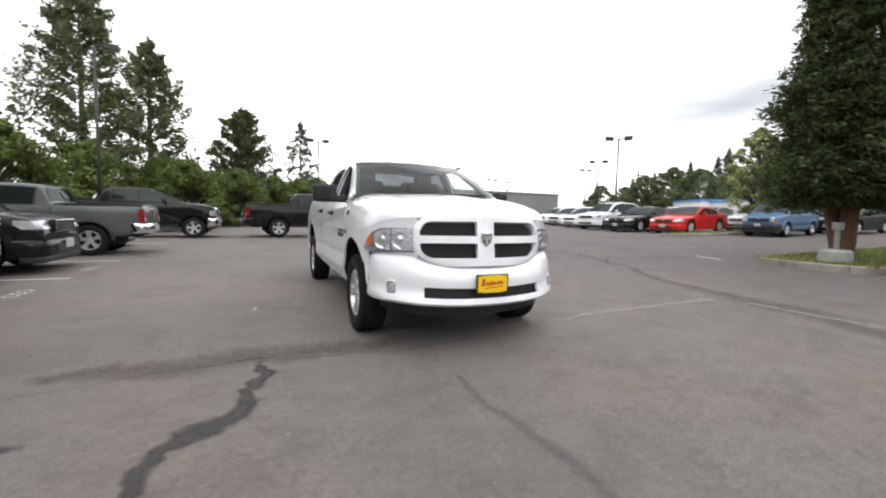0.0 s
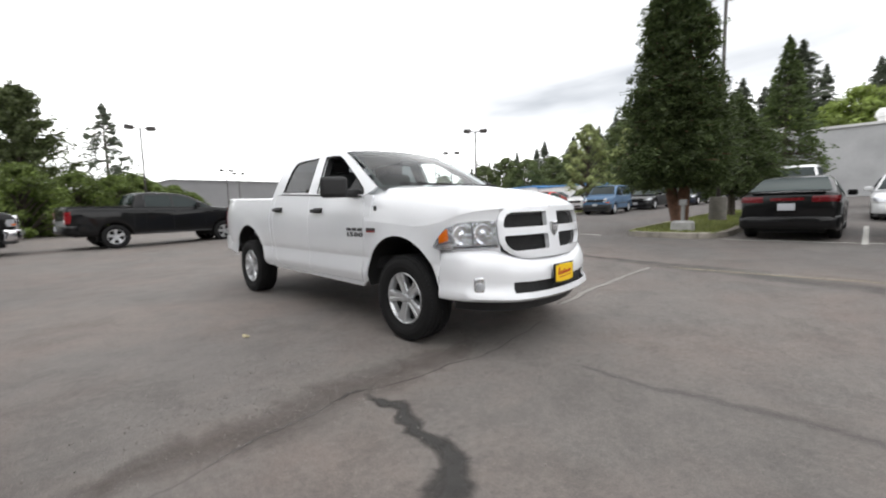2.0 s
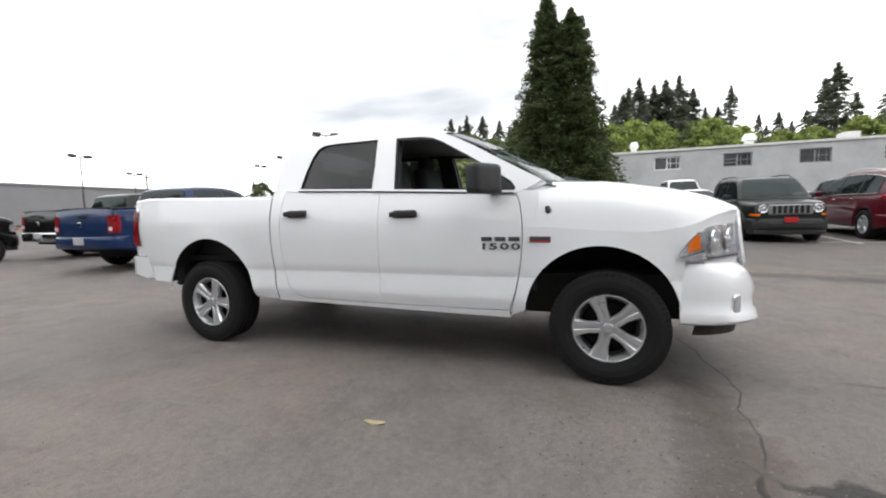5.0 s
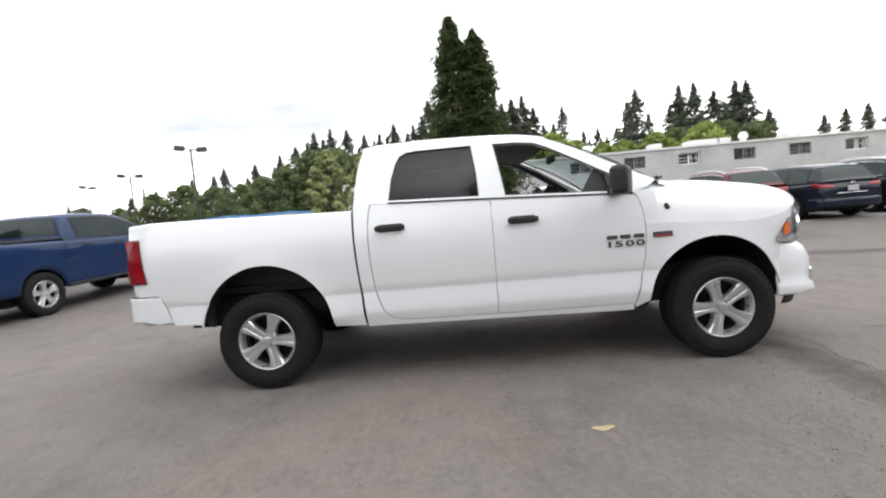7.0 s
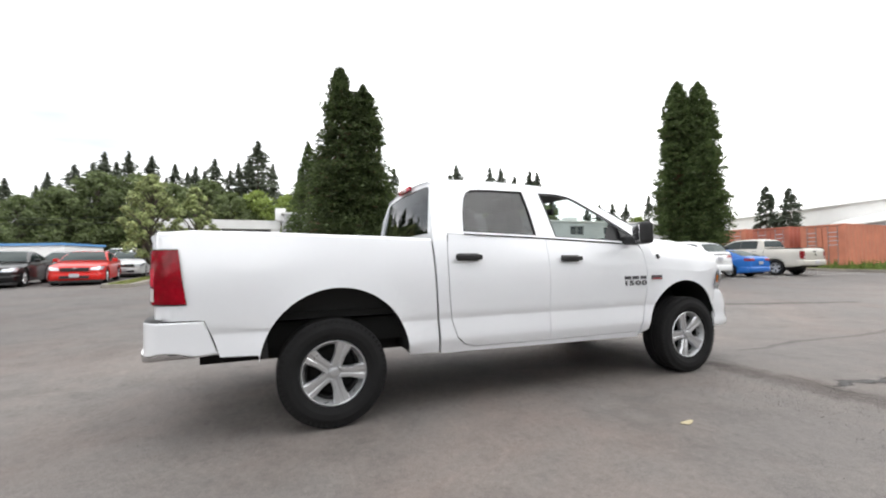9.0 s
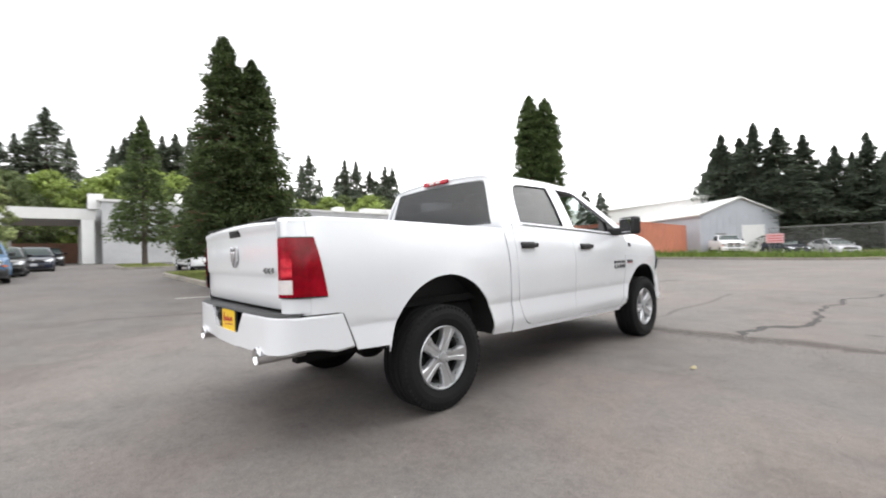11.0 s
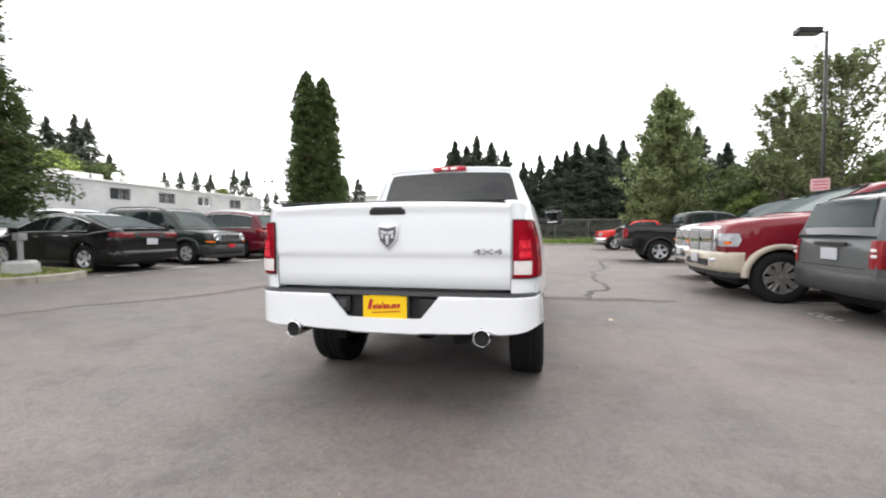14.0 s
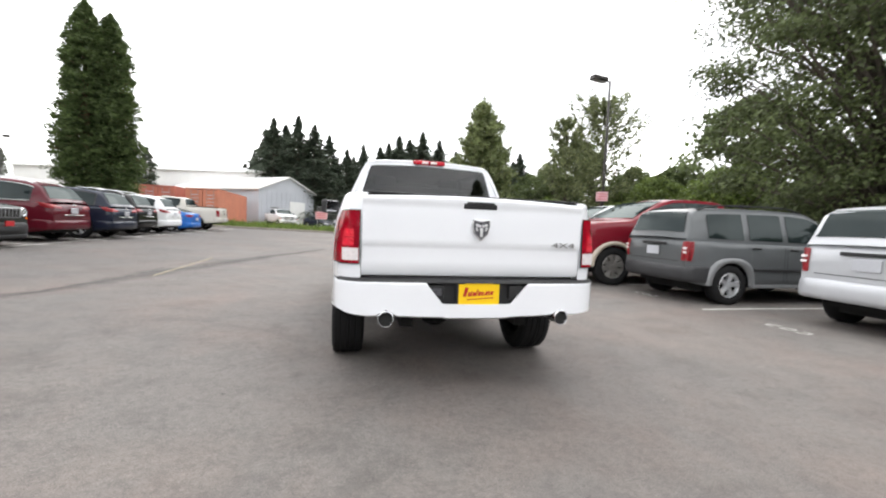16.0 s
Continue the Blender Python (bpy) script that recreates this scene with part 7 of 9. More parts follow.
def leafy(name, x, y, h, width, base, material, bark, label, seed=1, blobs=26, per=420, leaf=0.10, r0=0.2, z=None, category="tree", shape=None, group="", trunk=True, flat=1.0):
    """A broad-leaved tree: limbs that end in clumps of leaves."""
    rng = np.random.default_rng(seed)
    root = new(name, None)
    tagged(root, label, category, group)
    C, U, V, T, limbs = [], [], [], [], []
    blobs, per = int(blobs * 1.6), per * 0.68
    for k in range(blobs):
        f = (k + rng.random()) / blobs
        zc = base + (h - base) * f
        prof = shape(f) if shape else math.sin(math.pi * min(1, 0.12 + 0.88 * f) ** 0.8) ** 0.7
        a = k * 2.399 + rng.normal(0, 0.3)
        rr = width / 2 * prof * math.sqrt(rng.uniform(0.12, 1))
        c = np.array([rr * math.cos(a), rr * math.sin(a), zc])
        br = width * rng.uniform(0.065, 0.145) * (0.55 + 0.45 * prof)
        n = int(per * rng.uniform(0.6, 1.3))
        d = unit(rng.normal(0, 1, (n, 3)))
        rad = br * rng.uniform(0.15, 1.0, n) ** 0.45 * np.clip(1 + 0.22 * rng.normal(0, 1, n), 0.5, 1.4)
        p = c + d * rad[:, None] * np.array([1.15, 1.15, 0.72 * flat])
        # droop outwards
        p[:, 2] -= 0.12 * np.hypot(p[:, 0] - c[0], p[:, 1] - c[1])
        C.append(p)
        # random tone per clump, plus painted light: leaves on its upper side are paler
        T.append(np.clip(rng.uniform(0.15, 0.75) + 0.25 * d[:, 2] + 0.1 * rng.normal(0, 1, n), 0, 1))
        nrm = unit(d + rng.normal(0, 0.7, (n, 3)))
        u = unit(np.cross(nrm, rng.normal(0, 1, (n, 3))))
        v = np.cross(nrm, u)
        sz = leaf * rng.uniform(0.55, 1.4, n)[:, None]
        U.append(u * sz * 1.1)
        V.append(v * sz)
        zs = max(base * 0.55, zc - rr * 0.9 - 0.4)
        limbs.append(((0, 0, min(zs, h * 0.85)), tuple(c.tolist()), 0.03 + 0.01 * width * 0.5))
        if rng.random() < 0.7:
            e = c + d[0] * br * 1.15
            limbs.append((tuple(c.tolist()), tuple(e.tolist()), 0.022))
    if trunk:
        part("trunk", trunk_mesh(h * 0.9, r0, 0.03, limbs=limbs), bark, root, smooth=True)
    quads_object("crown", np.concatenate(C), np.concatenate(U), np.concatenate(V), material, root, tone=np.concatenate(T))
    root.matrix_basis = pose(x, y, gz(x, y) if z is None else z, 0, 0, 0)
    return root


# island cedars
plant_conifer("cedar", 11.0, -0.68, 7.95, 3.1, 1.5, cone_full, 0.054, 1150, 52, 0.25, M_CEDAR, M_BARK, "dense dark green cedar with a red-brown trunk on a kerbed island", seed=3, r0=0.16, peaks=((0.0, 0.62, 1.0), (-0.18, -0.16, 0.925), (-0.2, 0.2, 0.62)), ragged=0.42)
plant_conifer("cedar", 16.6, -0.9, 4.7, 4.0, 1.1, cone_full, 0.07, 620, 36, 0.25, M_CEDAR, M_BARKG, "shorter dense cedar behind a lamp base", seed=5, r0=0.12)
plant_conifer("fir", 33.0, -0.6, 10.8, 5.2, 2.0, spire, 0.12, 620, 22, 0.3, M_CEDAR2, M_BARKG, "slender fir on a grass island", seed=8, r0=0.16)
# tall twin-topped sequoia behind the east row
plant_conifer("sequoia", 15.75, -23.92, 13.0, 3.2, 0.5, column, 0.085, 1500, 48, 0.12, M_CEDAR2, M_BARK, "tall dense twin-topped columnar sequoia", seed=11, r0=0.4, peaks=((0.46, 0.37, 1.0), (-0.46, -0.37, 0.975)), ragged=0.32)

for cx_, cy_, ch_, sd_ in ((26.0, -49.4, 8.7, 14), (24.1, -50.2, 8.2, 15)):
    plant_conifer("cypress", cx_, cy_, ch_, 4.2, 0.3, cone_full, 0.14, 420, 20, 0.2, M_FIR, M_BARKG, "small dense dark conifer behind containers", seed=sd_, r0=0.14)

# dark firs behind the south fence
def upswept(name, x, y, h, width, base, material, bark, label, seed=1, limbs=46, sprigs=9, per=16, leaf=0.09, r0=0.2, rise=1.1, fill=0.0, shape=None):
    """An airy tree: limbs sweep up and out from a straight stem, with leafy sprigs along them."""
    rng = np.random.default_rng(seed)
    root = new(name, None)
    tagged(root, label, "tree")
    bm = bmesh.new()
    tube(bm, [(0, 0, -0.05), (0.03, 0, h * 0.1), (-0.05, 0.04, h * 0.45), (0.04, -0.02, h * 0.97)], [r0 * 1.3, r0, r0 * 0.6, 0.012], 9)
    C, U, V, T = [], [], [], []

    def spray(p, d, k, reach):
        n = max(4, int(k * rng.uniform(0.6, 1.4)))
        q = p + d * (reach * rng.uniform(-0.1, 1.0, n))[:, None] + rng.normal(0, 0.16 * reach + 0.03, (n, 3))
        nrm = unit(rng.normal(0, 1, (n, 3)) + np.array([0, 0, 0.5]))
        u = unit(np.cross(nrm, rng.normal(0, 1, (n, 3))))
        sz = leaf * rng.uniform(0.55, 1.4, n)[:, None]
        C.append(q)
        U.append(u * sz * 1.1)
        V.append(np.cross(nrm, u) * sz)
        T.append(np.clip(rng.uniform(0.2, 0.75) + 0.12 * rng.normal(0, 1, n), 0, 1))

    for k in range(limbs):
        f = ((k + rng.random()) / limbs) ** 0.9
        a = k * 2.399 + rng.normal(0, 0.4)
        prof = shape(f) if shape else (1 - f) ** 0.55 * min(1, 0.75 + f)
        reach = width / 2 * prof * rng.uniform(0.55, 1.12) + 0.12
        z0 = base + (h - base) * f * 0.93
        lift = rise * reach * rng.uniform(0.7, 1.3)
        lift = min(lift, h * 1.01 - z0)
        out = np.array([math.cos(a), math.sin(a), 0.0])
        pts = [np.array([0, 0, z0]) + out * reach * g + np.array([0, 0, lift * g**1.5]) for g in (0, 0.3, 0.65, 1.0)]
        tube(bm, [tuple(q.tolist()) for q in pts], [0.012 + 0.010 * reach, 0.010 + 0.007 * reach, 0.012, 0.005], 5)
        for j in range(sprigs):
            g = rng.uniform(0.05 if fill else 0.22, 1.0) ** (0.7 if fill else 0.8)
            p = np.array([0, 0, z0]) + out * reach * g + np.array([0, 0, lift * g**1.5])
            d = unit(out * rng.uniform(0.3, 1.2) + np.array([0, 0, rise * rng.uniform(0.3, 1.3)]) + rng.normal(0, 0.5, 3))
            ln = (0.22 + 0.16 * reach) * rng.uniform(0.7, 1.3)
            tube(bm, [tuple(p.tolist()), tuple((p + d * ln).tolist())], [0.007, 0.003], 3)
            spray(p, d, per, ln)
        spray(pts[-1], unit(pts[-1] - pts[-2]), per, 0.35)
    for j in range(6):
        spray(np.array([0, 0, h * (0.90 + 0.016 * j)]), np.array([0, 0, 1.0]), per, 0.25)
    part("trunk", bm, bark, root, smooth=True)
    quads_object("crown", np.concatenate(C), np.concatenate(U), np.concatenate(V), material, root, tone=np.concatenate(T))
    root.matrix_basis = pose(x, y, gz(x, y), 0, 0, 0)
    return root


fir_src = [plant_conifer("fir", 0, 0, 14.0, 7.4, 0.4, firshape, 0.13, 1100, 26, 0.40, M_FIR, M_BARKG, "dark fir in a row behind a fence", seed=20 + k, group="firs behind the south fence", ragged=0.62) for k in range(3)]
far_src = [plant_conifer("fir", 0, 0, 18.0, 8.6, 1.2, firshape, 0.20, 520, 26, 0.45, M_FIRHAZE, M_BARKG, "tall distant fir on a wooded hill", seed=40 + k, group="firs on the wooded hill", ragged=0.68) for k in range(3)]
rs = random.Random(4)
first = set()


def put_copy(src, x, y, z, s, sx=1.0):
    m = pose(x, y, z, 0, 0, rs.uniform(0, 360)) @ Matrix.Diagonal((s * sx, s * sx, s, 1))
    if src.name not in first:
        first.add(src.name)
        src.matrix_basis = m
        return src
    made = copy_thing(src, m)
    made.matrix_basis = m
    return made


def polar(eye, az, dist):
    return eye[0] + dist * math.cos(radians(az)), eye[1] + dist * math.sin(radians(az))


for az_, dist, el in [(-75.5, 66, 8.0), (-77.4, 60, 12.3), (-79.0, 64, 11.6), (-80.3, 60, 12.9), (-82.3, 60, 12.0), (-84.3, 62, 10.9), (-86.6, 62, 9.4), (-88.8, 64, 10.2), (-91, 62, 10.0), (-93.4, 60, 11.6), (-95.0, 64, 11.2), (-96.6, 60, 12.3), (-99.0, 62, 11.4), (-104.5, 58, 11.0), (-107.0, 56, 12.2), (-110.0, 58, 10.0), (-114, 60, 9.0), (-78.4, 70, 9.2), (-81.4, 68, 9.6), (-83.4, 70, 9.0), (-85.5, 70, 7.6), (-87.6, 72, 7.6), (-90.0, 70, 8.2), (-92.2, 68, 8.8), (-97.8, 68, 9.6), (-101.5, 66, 10.0), (-75.9, 62, 6.0)]:
    fx, fy = polar((-2.3, 4.8), az_, dist)
    put_copy(fir_src[rs.randrange(3)], fx, fy, 0.0, (1.2 + dist * math.tan(radians(el))) / 14.0, rs.uniform(1.35, 1.8))
    fx, fy = polar((-2.3, 4.8), az_ + rs.uniform(0.6, 1.3), dist + rs.uniform(2, 6))
    put_copy(fir_src[rs.randrange(3)], fx, fy, 0.0, (1.2 + dist * math.tan(radians(el - rs.uniform(0.4, 2.6)))) / 14.0, 1.6)

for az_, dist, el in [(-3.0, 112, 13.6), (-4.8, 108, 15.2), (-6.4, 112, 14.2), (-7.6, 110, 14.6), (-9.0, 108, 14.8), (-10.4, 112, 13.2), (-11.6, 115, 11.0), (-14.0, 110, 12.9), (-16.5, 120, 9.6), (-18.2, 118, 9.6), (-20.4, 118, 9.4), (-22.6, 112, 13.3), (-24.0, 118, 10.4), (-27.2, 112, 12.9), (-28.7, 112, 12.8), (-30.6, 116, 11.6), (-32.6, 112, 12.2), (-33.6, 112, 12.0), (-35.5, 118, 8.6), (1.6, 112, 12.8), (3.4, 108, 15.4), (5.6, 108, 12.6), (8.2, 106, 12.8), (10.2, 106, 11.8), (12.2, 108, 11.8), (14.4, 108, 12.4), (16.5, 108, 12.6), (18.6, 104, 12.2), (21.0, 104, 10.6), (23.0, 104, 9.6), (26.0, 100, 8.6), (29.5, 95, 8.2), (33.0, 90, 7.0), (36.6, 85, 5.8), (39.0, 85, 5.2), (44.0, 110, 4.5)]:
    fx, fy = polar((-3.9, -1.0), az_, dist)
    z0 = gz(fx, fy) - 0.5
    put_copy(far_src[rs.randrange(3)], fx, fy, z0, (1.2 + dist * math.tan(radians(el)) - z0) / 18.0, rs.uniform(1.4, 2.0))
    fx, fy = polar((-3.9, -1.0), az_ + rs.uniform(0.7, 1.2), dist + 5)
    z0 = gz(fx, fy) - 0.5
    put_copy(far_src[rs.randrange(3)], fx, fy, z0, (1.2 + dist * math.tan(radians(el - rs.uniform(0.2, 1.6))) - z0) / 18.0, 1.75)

# small firs behind the end of the warehouse
for az_, dist, el in [(-44.2, 100, 7.0), (-45.8, 98, 7.2), (-47.3, 99, 7.3), (-48.8, 102, 7.1), (-51.3, 104, 7.9), (-52.7, 106, 7.7), (-54.9, 112, 5.2), (-56.0, 112, 5.4)]:
    fx, fy = polar((0.0, 5.8), az_, dist)
    z0 = gz(fx, fy) - 0.2
    put_copy(far_src[rs.randrange(3)], fx, fy, z0, (1.2 + dist * math.tan(radians(el)) - z0) / 18.0, 1.6)

# broad-leaved trees
leaf_far = [leafy("broadleaf_tree", 0, 0, 9.0, 9.0, 1.0, M_LIME, M_BARKG, "rounded fresh green tree on a wooded hill", seed=60 + k, blobs=34, per=170, leaf=0.20, group="round trees on the hill") for k in range(2)]
fx, fy = polar((0.0, 5.8), -50.0, 103)
put_copy(leaf_far[0], fx, fy, gz(fx, fy) - 0.2, 1.05, 1.0)
leaf_dark = [leafy("broadleaf_tree", 0, 0, 10.0, 10.0, 1.0, M_DARKLEAF, M_BARKG, "mid-green broadleaf tree at a wood's edge", seed=70 + k, blobs=42, per=190, leaf=0.21, group="broadleaf trees at the wood's edge") for k in range(2)]
for az_, dist, el in [(-1.6, 84, 10.0), (-4.2, 82, 10.2), (-6.8, 84, 9.8), (-12.4, 84, 9.6), (-15, 88, 8.4), (-18.5, 92, 7.6), (-21, 95, 7.6), (-24.6, 95, 8.0), (-29.4, 80, 8.2), (0.6, 84, 8.8), (4.0, 84, 9.2)]:
    fx, fy = polar((-3.9, -1.0), az_, dist)
    z0 = gz(fx, fy) - 0.3
    put_copy(leaf_far[rs.randrange(2)], fx, fy, z0, (1.2 + dist * math.tan(radians(el)) - z0) / 9.0, 1.0)
for az_, dist, el in [(7, 80, 8.8), (9.5, 84, 10.0), (13, 82, 9.4), (16, 84, 10.0), (19.5, 84, 9.8), (22.5, 84, 8.0), (25.4, 80, 6.9), (28.0, 76, 6.2), (31, 70, 6.0), (34, 74, 6.2), (37, 72, 5.4), (40, 90, 4.0), (43, 95, 4.2), (-26.5, 98, 8.2), (-31.6, 98, 8.0), (-34.5, 100, 7.4), (-38, 110, 5.0), (-48, 110, 4.4), (-11, 96, 9.6)]:
    fx, fy = polar((-3.9, -1.0), az_, dist)
    z0 = gz(fx, fy) - 0.3
    put_copy(leaf_dark[rs.randrange(2)], fx, fy, z0, (1.2 + dist * math.tan(radians(el)) - z0) / 10.0, 1.0)
# young trees by the east lot
leafy("young_tree", 23.0, 8.3, 5.6, 2.9, 1.2, M_YOUNG, M_BARKG, "young pale green tree in the car park", seed=81, blobs=40, per=200, leaf=0.075, r0=0.09)
leafy("young_tree", 25.0, 6.5, 5.3, 2.4, 1.2, M_YOUNG, M_BARKG, "young pale green tree in the car park", seed=82, blobs=38, per=200, leaf=0.075, r0=0.09)
# south-west trees
upswept("maple", -10.4, -30.0, 12.4, 7.6, 0.8, M_SWMAPLE, M_BARKG, "broad pale green maple beyond the row of pickups", seed=90, limbs=150, sprigs=15, per=17, leaf=0.115, r0=0.22, rise=0.55, fill=1.0, shape=lambda f: 0.05 + 0.95 * (1 - f) ** 0.8 * min(1, 0.8 + f))
upswept("cottonwood", -16.4, -21.0, 10.3, 6.2, 2.2, M_COTTON, M_BARKG, "airy olive green cottonwood with upswept limbs by a lamp pole", seed=91, limbs=62, sprigs=11, per=14, leaf=0.095, rise=1.15, shape=lambda f: (1 - f) ** 0.40 * min(1, 0.62 + f))
upswept("cottonwood", -15.2, -23.9, 9.7, 4.4, 2.2, M_COTTON, M_BARKG, "airy olive green cottonwood behind parked cars", seed=96, limbs=46, sprigs=10, per=14, leaf=0.10, rise=1.15)
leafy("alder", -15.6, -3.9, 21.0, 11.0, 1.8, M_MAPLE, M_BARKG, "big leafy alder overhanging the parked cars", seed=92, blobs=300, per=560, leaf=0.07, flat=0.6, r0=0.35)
# north-west trees
upswept("alder", -12.0, 28.0, 15.6, 8.4, 1.0, M_ALDER, M_BARKG, "tall airy alder with spreading boughs", seed=93, limbs=135, sprigs=13, per=14, leaf=0.115, r0=0.28, rise=0.45, shape=lambda f: (1 - f) ** 0.6 * min(1, 0.7 + f))
upswept("alder", -9.4, 33.0, 14.2, 7.4, 1.0, M_ALDER, M_BARKG, "tall airy alder behind parked cars", seed=94, limbs=120, sprigs=13, per=14, leaf=0.115, r0=0.28, rise=0.45, shape=lambda f: (1 - f) ** 0.6 * min(1, 0.7 + f))
upswept("maple", -3.2, 36.5, 10.4, 6.8, 0.8, M_MAPLE, M_BARKG, "pointed mid-green tree behind parked pickups", seed=95, limbs=110, sprigs=14, per=16, leaf=0.12, r0=0.22, rise=0.5, fill=1.0)
plant_conifer("pine", 2.4, 43.5, 11.0, 7.5, 1.8, spire, 0.17, 240, 26, 0.2, M_FIRHAZE, M_BARKG, "sparse pine at the edge of the lot", seed=97, ragged=0.5)
sh_src = [leafy("shrub", 0, 0, 4.0, 5.5, 0.2, M_SHRUB, M_BARKG, "yellow-green thicket at the roadside", seed=100 + k, blobs=34, per=420, leaf=0.085, r0=0.06, category="shrub", group="thicket round the lot") for k in range(2)]
for x, y, s in [(-13, 20, 1.25), (-15, 14, 1.2), (-11, 24.5, 1.2), (-8, 29, 1.15), (-5, 31, 1.0), (-2, 33, 0.85), (0.6, 36, 0.85), (4, 42, 1.2), (-17, 8, 1.2), (-17, 2, 1.0), (-18, -3, 1.0), (-18, -12, 1.15), (-17, -16, 1.1), (-19, -19, 1.2), (-14.5, -25, 0.9), (-12.5, -32, 0.85), (-16.5, -28, 1.1), (-21, -24, 1.3), (-24, -18, 1.4), (-24, -8, 1.6), (-24, 5, 1.7), (-22, 16, 1.6), (-19, 26, 1.6), (3.2, 33, 0.95), (5.4, 35, 0.85), (1.4, 32, 0.95), (-0.8, 31.5, 1.0), (-3.4, 29.6, 1.05), (7.4, 38, 0.75), (-6.4, 27.4, 1.1)]:
    put_copy(sh_src[rs.randrange(2)], x, y, -0.05, s)
for k, (x, y, s) in enumerate([(-30, 10, 1.1), (-32, 0, 1.3), (-33, -10, 1.1), (-30, -22, 1.2), (-27, 24, 1.2), (-22, -34, 1.0)]):
    put_copy(leaf_dark[k % 2], x, y, 0, s)
for k, (az_, dist) in enumerate([(-112.2, 39), (-115.0, 36), (-118.6, 37), (-125.0, 35), (-129.0, 36)]):
    fx, fy = polar((-0.5, 5.6), az_, dist)
    put_copy(leaf_dark[k % 2], fx, fy, 0, 0.60)

# ---- lamp posts ----
M_PINK = mat("faded_pink_sign", (0.62, 0.36, 0.38), rough=0.5, vary=0.15, scale=8)


def lamp_post(x, y, h, heads, material, label, base=None, r=0.06, head=(0.50, 0.40, 0.24), heading=0.0):
    root = new("lamp_post", None)
    tagged(root, label, "lamp post")
    bm = bmesh.new()
    tube(bm, [(0, 0, 0), (0, 0, h * 0.5), (0, 0, h)], [r * 1.15, r, r * 0.85], 10)
    part("pole", bm, material, root, smooth=True)
    for a in heads:
        hd = new("lamp_head", None)
        hd.parent = root
        arm = bmesh.new()
        c, s = math.cos(radians(a)), math.sin(radians(a))
        tube(arm, [(0, 0, h - 0.05), (c * 0.36, s * 0.36, h + 0.02)], 0.03, 6)
        part("arm", arm, material, root)
        rot = Matrix.Rotation(radians(a), 4, "Z") @ Matrix.Rotation(radians(-4), 4, "Y")
        part("housing", rbox((c * 0.58, s * 0.58, h + 0.02), head, 0.04, 2, rot), material, hd)
        part("lens", rbox((c * 0.58, s * 0.58, h + 0.02 - head[2] / 2 - 0.003), (head[0] * 0.8, head[1] * 0.8, 0.015), 0.004, 1, rot), M_LAMPGLASS, hd)
    if base:
        bm = bmesh.new()
        lathe(bm, [(0, base[0]), (base[1] * 0.96, base[0] * 0.98), (base[1], base[0] * 0.9), (base[1] + 0.001, 0.001)], 24, Matrix.Rotation(radians(-90), 4, "Y"))
        part("concrete_base", bm, M_DRUM if base[2] else M_POLEGREY, root, "concrete base", smooth=False)
    root.matrix_basis = pose(x, y, gz(x, y), 0, 0, heading)
    return root


lamp_post(13.75, -1.05, 7.75, (-8, 172), M_POLE, "dark twin-head lamp post on a concrete drum", base=(0.27, 0.95, 1), head=(0.50, 0.42, 0.26))
lamp_post(20.0, 15.3, 5.95, (-45, 135), M_POLE, "dark twin-head car park lamp post")
lamp_post(27.8, 25.2, 5.8, (-45, 135), M_POLE, "dark twin-head car park lamp post")
lamp_post(2.4, 28.2, 6.6, (0, 180), M_POLE, "dark twin-head car park lamp post")
lamp_post(19.1, 39.2, 6.1, (0, 180), M_POLE, "dark twin-head car park lamp post")
lamp_post(19.0, 59.0, 6.1, (0, 180), M_POLE, "dark twin-head car park lamp post")
lamp_post(16.1, 55.0, 6.2, (0, 180), M_POLE, "dark twin-head car park lamp post")
lamp_post(30.0, 49.0, 5.7, (0, 180), M_POLE, "dark twin-head car park lamp post")
lamp_post(36.0, 36.0, 6.2, (0, 180), M_POLE, "dark twin-head car park lamp post")
lamp_post(-8.1, 16.5, 7.9, (10,), M_POLE, "single-head lamp post among parked pickups")
lamp_post(-10.35, -11.43, 7.9, (5,), M_POLE, "single-head lamp post with a small sign", head=(0.75, 0.36, 0.20))
lamp_post(34.6, -44.7, 7.2, (0, 180), M_POLE, "twin-head lamp post beyond a warehouse")

# small sign on the west lamp post
sg = new("sign", None)
tagged(sg, "small white sign with red writing on a lamp post", "sign")
part("panel", rbox((0, 0, 0), (0.50, 0.03, 0.42), 0.01, 1), M_PINK, sg)
for k in range(3):
    part("bar", rbox((0, 0.018, 0.11 - 0.11 * k), (0.38, 0.006, 0.03), 0.002, 1), M_PLATERED, sg)
sg.matrix_basis = pose(-10.22, -11.30, 2.75, 0, 0, -30)

# ---- island ----
def rounded(x0, x1, y0, y1, r, n=8):
    pts = []
    for cx, cy, a0 in ((x1 - r, y1 - r, 0), (x0 + r, y1 - r, 90), (x0 + r, y0 + r, 180), (x1 - r, y0 + r, 270)):
        for k in range(n + 1):
            a = radians(a0 + 90 * k / n)
            pts.append((cx + r * math.cos(a), cy + r * math.sin(a)))
    return pts


